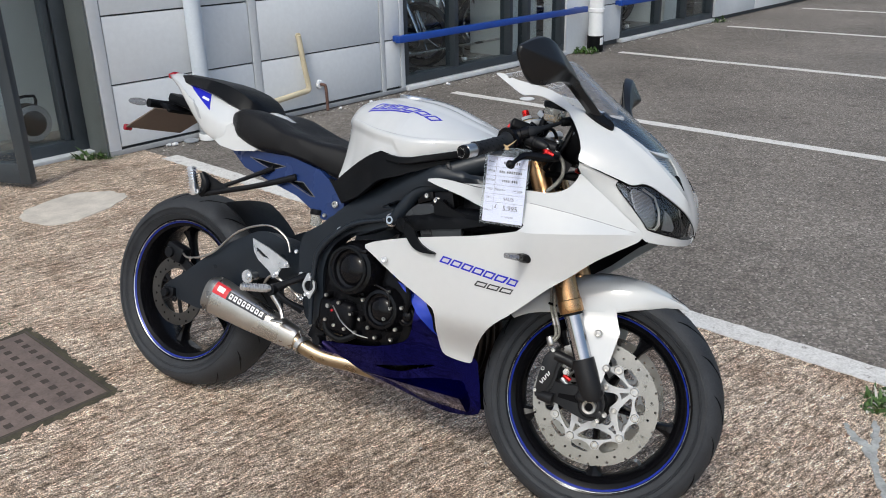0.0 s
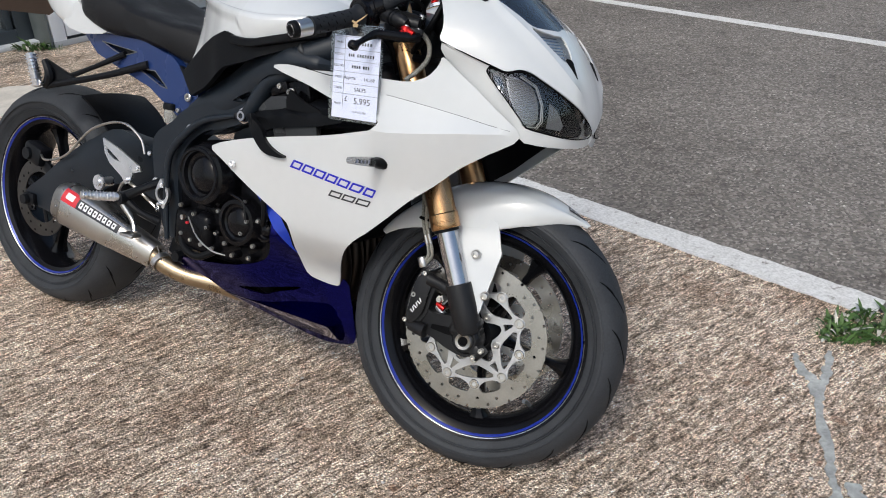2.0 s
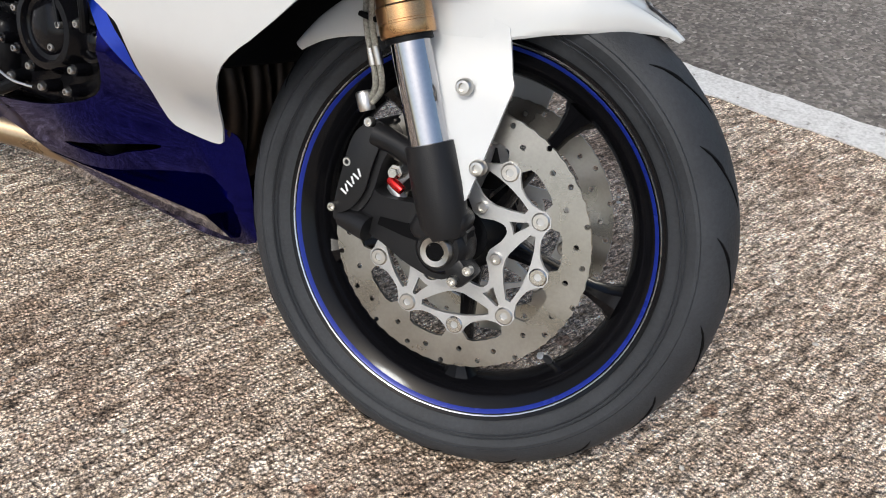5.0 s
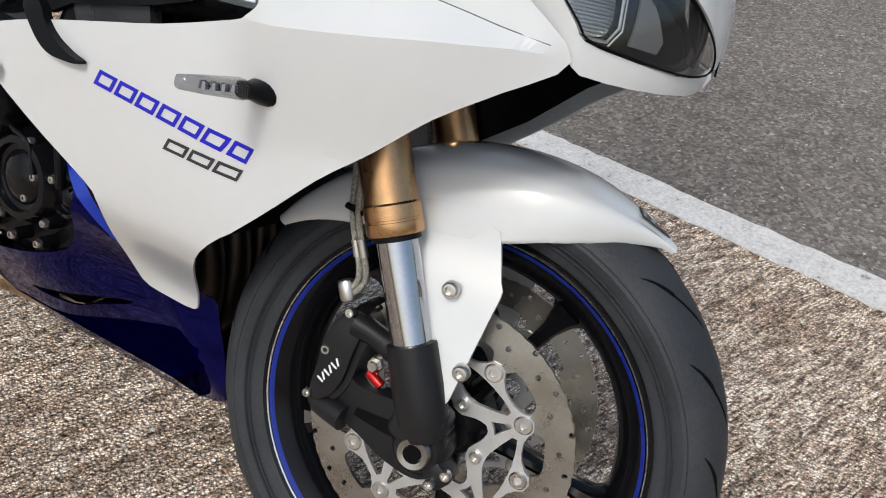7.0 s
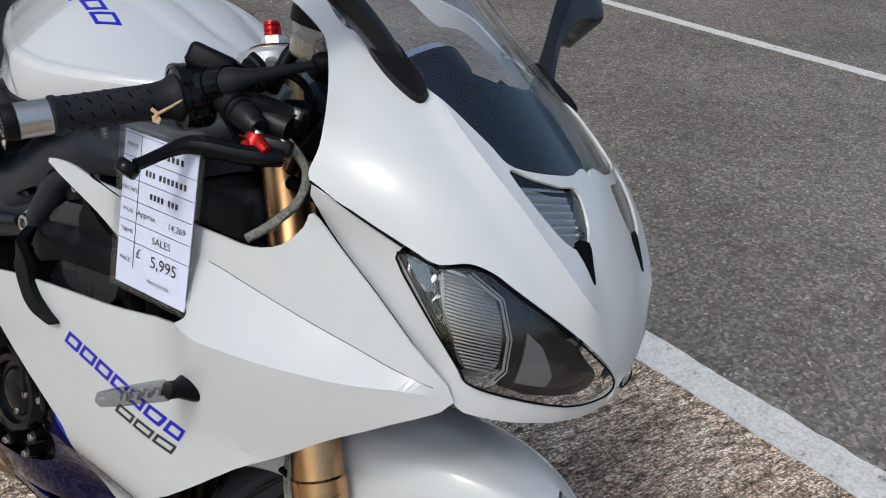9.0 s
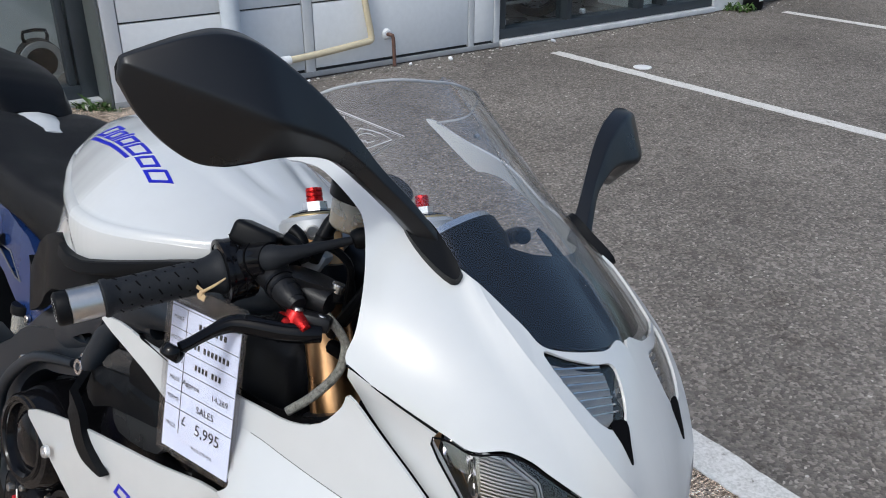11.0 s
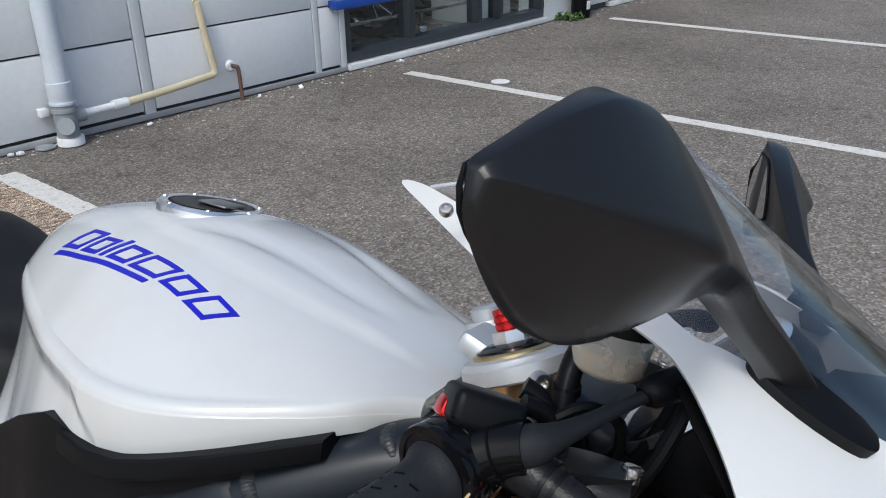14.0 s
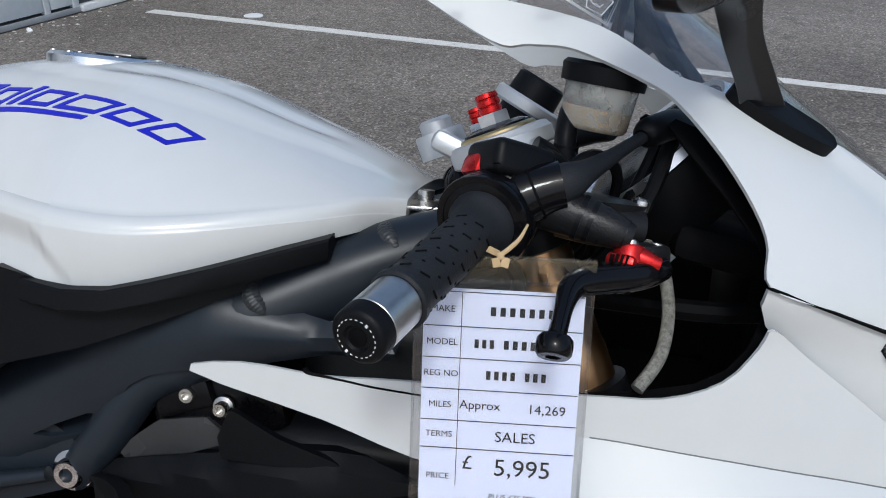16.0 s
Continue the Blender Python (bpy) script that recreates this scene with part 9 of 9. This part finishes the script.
chips("grit", 1500, lambda r: (r.uniform(-2.7, 8.0), abs(r.gauss(0, 0.22)) + 0.01), 0.006, 12, M_GRIT, "brown grit and dead leaves along the foot of the wall", "grit")
chips("gravel", 700, lambda r: (r.uniform(-2.5, 6), r.uniform(0.3, 6)), 0.0045, 13, M_PEBBLE, "small pale stones loose on the asphalt", "gravel")
chips("gravel", 900, lambda r: (r.uniform(-6.5, -2.65), r.uniform(0.3, 6.5)), 0.0045, 14, M_PEBBLE, "small pale stones loose on the concrete", "gravel")
_p = WALL @ Vector((0.27, 1.05, -0.006))
tagged(part("flattened_cup", at(lathe([(0, 0.008), (0.05, 0.010), (0.062, 0.006), (0.06, 0.0)], 14, "z"), *_p), M_WPIPE, None, "", 30.0), "white flattened cup lying on the asphalt", "litter")
_p = WALL @ Vector((-2.27, 0.05, 0))
tagged(part("plastic_lid", at(lathe([(0, 0.010), (0.045, 0.012), (0.050, 0.008), (0.050, 0.0)], 20, "z"), *_p), M_PIPE2, None, "", 30.0), "grey plastic lid lying at the foot of the wall", "lid")
for _s, _n, _r in ((-2.44, 0.04, 0.018), (-2.40, 0.055, 0.022), (-1.70, 0.10, 0.016), (-0.93, 0.09, 0.013), (-0.62, 0.12, 0.018), (0.35, 0.10, 0.02)):
    _p = WALL @ Vector((_s, _n, 0.006))
    tagged(part("crumpled_paper", at(rbox(_r * 2, _r * 1.5, _r, _r * 0.4), *_p, 12, 20, _s * 90), M_WPIPE, None, "", 0.0), "crumpled white scrap of paper by the wall", "litter")

# ---- what stands behind the glass ----
fan = thing("cable_reel", WALL @ pose(-3.06, -0.62, 0.015), "black drum reel with a pale ring standing on the showroom floor", "cable reel")
part("drum", at(lathe([(0, 0.06), (0.10, 0.06), (0.125, 0.05), (0.125, -0.05), (0.10, -0.06), (0, -0.06)], 32, "y"), 0, 0, 0.17), M_BLACKPL, fan)
part("ring", at(lathe([(0.085, 0.062), (0.118, 0.064), (0.122, 0.056), (0.085, 0.056)], 36, "y"), 0, 0, 0.17), M_GREYPL, fan, "pale grey ring")
part("handle", tube([(-0.06, 0, 0.28), (-0.06, 0, 0.34), (0.06, 0, 0.34), (0.06, 0, 0.28)], 0.010, 10, 2), M_BLACKPL, fan)
part("foot", at(rbox(0.22, 0.14, 0.02, 0.006), 0, 0, 0.012), M_GREYPL, fan)
def shop_bike(s, n, turn, label):
    b = thing("parked_motorcycle", WALL @ pose(s, n, 0.0, 0, 0, turn), label, "motorcycle", "motorcycles behind the glass")
    for x in (-0.72, 0.72):
        w = part("wheel", at(lathe([(0.24, -0.05), (0.29, -0.055), (0.315, 0), (0.29, 0.055), (0.24, 0.05), (0.24, -0.05)], 40), x, 0, 0.33), M_RUBBER, b)
        part("rim", at(lathe([(0.225, -0.03), (0.245, -0.035), (0.245, 0.035), (0.225, 0.03), (0.225, -0.03)], 40), x, 0, 0.33), M_CHROME, w)
        part("spokes", join(*[at(moved(rbox(0.45, 0.012, 0.012, 0.003, 1), pose(0, 0, 0, 0, 36 * k, 0)), x, 0, 0.33) for k in range(5)]), M_CHROME, w)
    part("fork", join(tube([(0.72, -0.10, 0.33), (0.45, -0.10, 1.0)], 0.026, 12, 1), tube([(0.72, 0.10, 0.33), (0.45, 0.10, 1.0)], 0.026, 12, 1)), M_CHROME, b)
    part("engine", join(at(rbox(0.42, 0.34, 0.32, 0.05, 3), 0.05, 0, 0.47), at(rbox(0.22, 0.26, 0.26, 0.04, 3), 0.12, 0, 0.68)), M_ALU, b)
    part("exhaust", join(tube([(0.25, -0.12, 0.60), (0.32, -0.16, 0.40), (0.10, -0.18, 0.27), (-0.40, -0.20, 0.30), (-0.95, -0.21, 0.38)], [0.022, 0.022, 0.025, 0.045, 0.050], 14), tube([(0.25, 0.12, 0.60), (0.32, 0.16, 0.40), (0.10, 0.18, 0.27), (-0.40, 0.20, 0.30), (-0.95, 0.21, 0.38)], [0.022, 0.022, 0.025, 0.045, 0.050], 14)), M_CHROME, b)
    part("fuel_tank", loft([[(x, w * math.cos(a), z + h * math.sin(a)) for a in [2 * math.pi * j / 20 for j in range(20)]] for x, w, z, h in ((-0.12, 0.10, 0.86, 0.05), (0.0, 0.15, 0.89, 0.09), (0.2, 0.17, 0.92, 0.11), (0.38, 0.13, 0.92, 0.09), (0.44, 0.06, 0.90, 0.05))]), M_GLOSSBLK, b)
    part("seat", at(rbox(0.62, 0.26, 0.10, 0.04, 3), -0.42, 0, 0.80, 0, 4, 0), M_SEAT, b)
    part("handlebar", tube([(0.40, -0.38, 1.06), (0.44, -0.2, 1.08), (0.46, 0, 1.02), (0.44, 0.2, 1.08), (0.40, 0.38, 1.06)], 0.012, 10), M_CHROME, b)
    part("mudguard", at(lathe([(0.34, -0.07), (0.36, -0.05), (0.365, 0), (0.36, 0.05), (0.34, 0.07)], 40), -0.72, 0, 0.33), M_GLOSSBLK, b)
    return b
shop_bike(0.55, -1.35, 65, "dark chrome-trimmed motorcycle parked behind the shop window")
shop_bike(1.65, -1.45, 62, "dark motorcycle with bright engine parked behind the shop window")
shop_bike(4.3, -1.5, 60, "dark motorcycle parked behind the farther shop window")
shop_bike(5.2, -1.6, 64, "dark motorcycle parked deeper behind the farther shop window")
for _s in (0.17, 1.02, 1.98, 4.1, 4.9):
    _f = thing("stand_foot", WALL @ pose(_s, -0.28, 0.015), "white rubber-capped display stand foot behind the glass", "stand foot", "display stand feet")
    part("cap", at(lathe([(0, 0.11), (0.022, 0.108), (0.028, 0.10), (0.028, 0.075), (0.016, 0.065), (0.016, 0.02), (0, 0.02)], 16, "z"), 0, 0, 0), M_WPIPE, _f)
    part("base", at(lathe([(0, 0.035), (0.030, 0.03), (0.034, 0.0)], 16, "z"), 0, 0, 0), M_WPIPE, _f)
_br = thing("barrier_bar", Matrix.Identity(4), "thin steel bar along the foot of the shop window inside", "bar")
part("bar", wbox(0.05, 2.5, -0.42, -0.40, 0.20, 0.225, 0.004), M_STEEL, _br)
for _s in (0.3, 1.3, 2.3):
    part("leg", wbox(_s, _s + 0.02, -0.42, -0.40, 0.015, 0.2, 0.003), M_STEEL, _br)
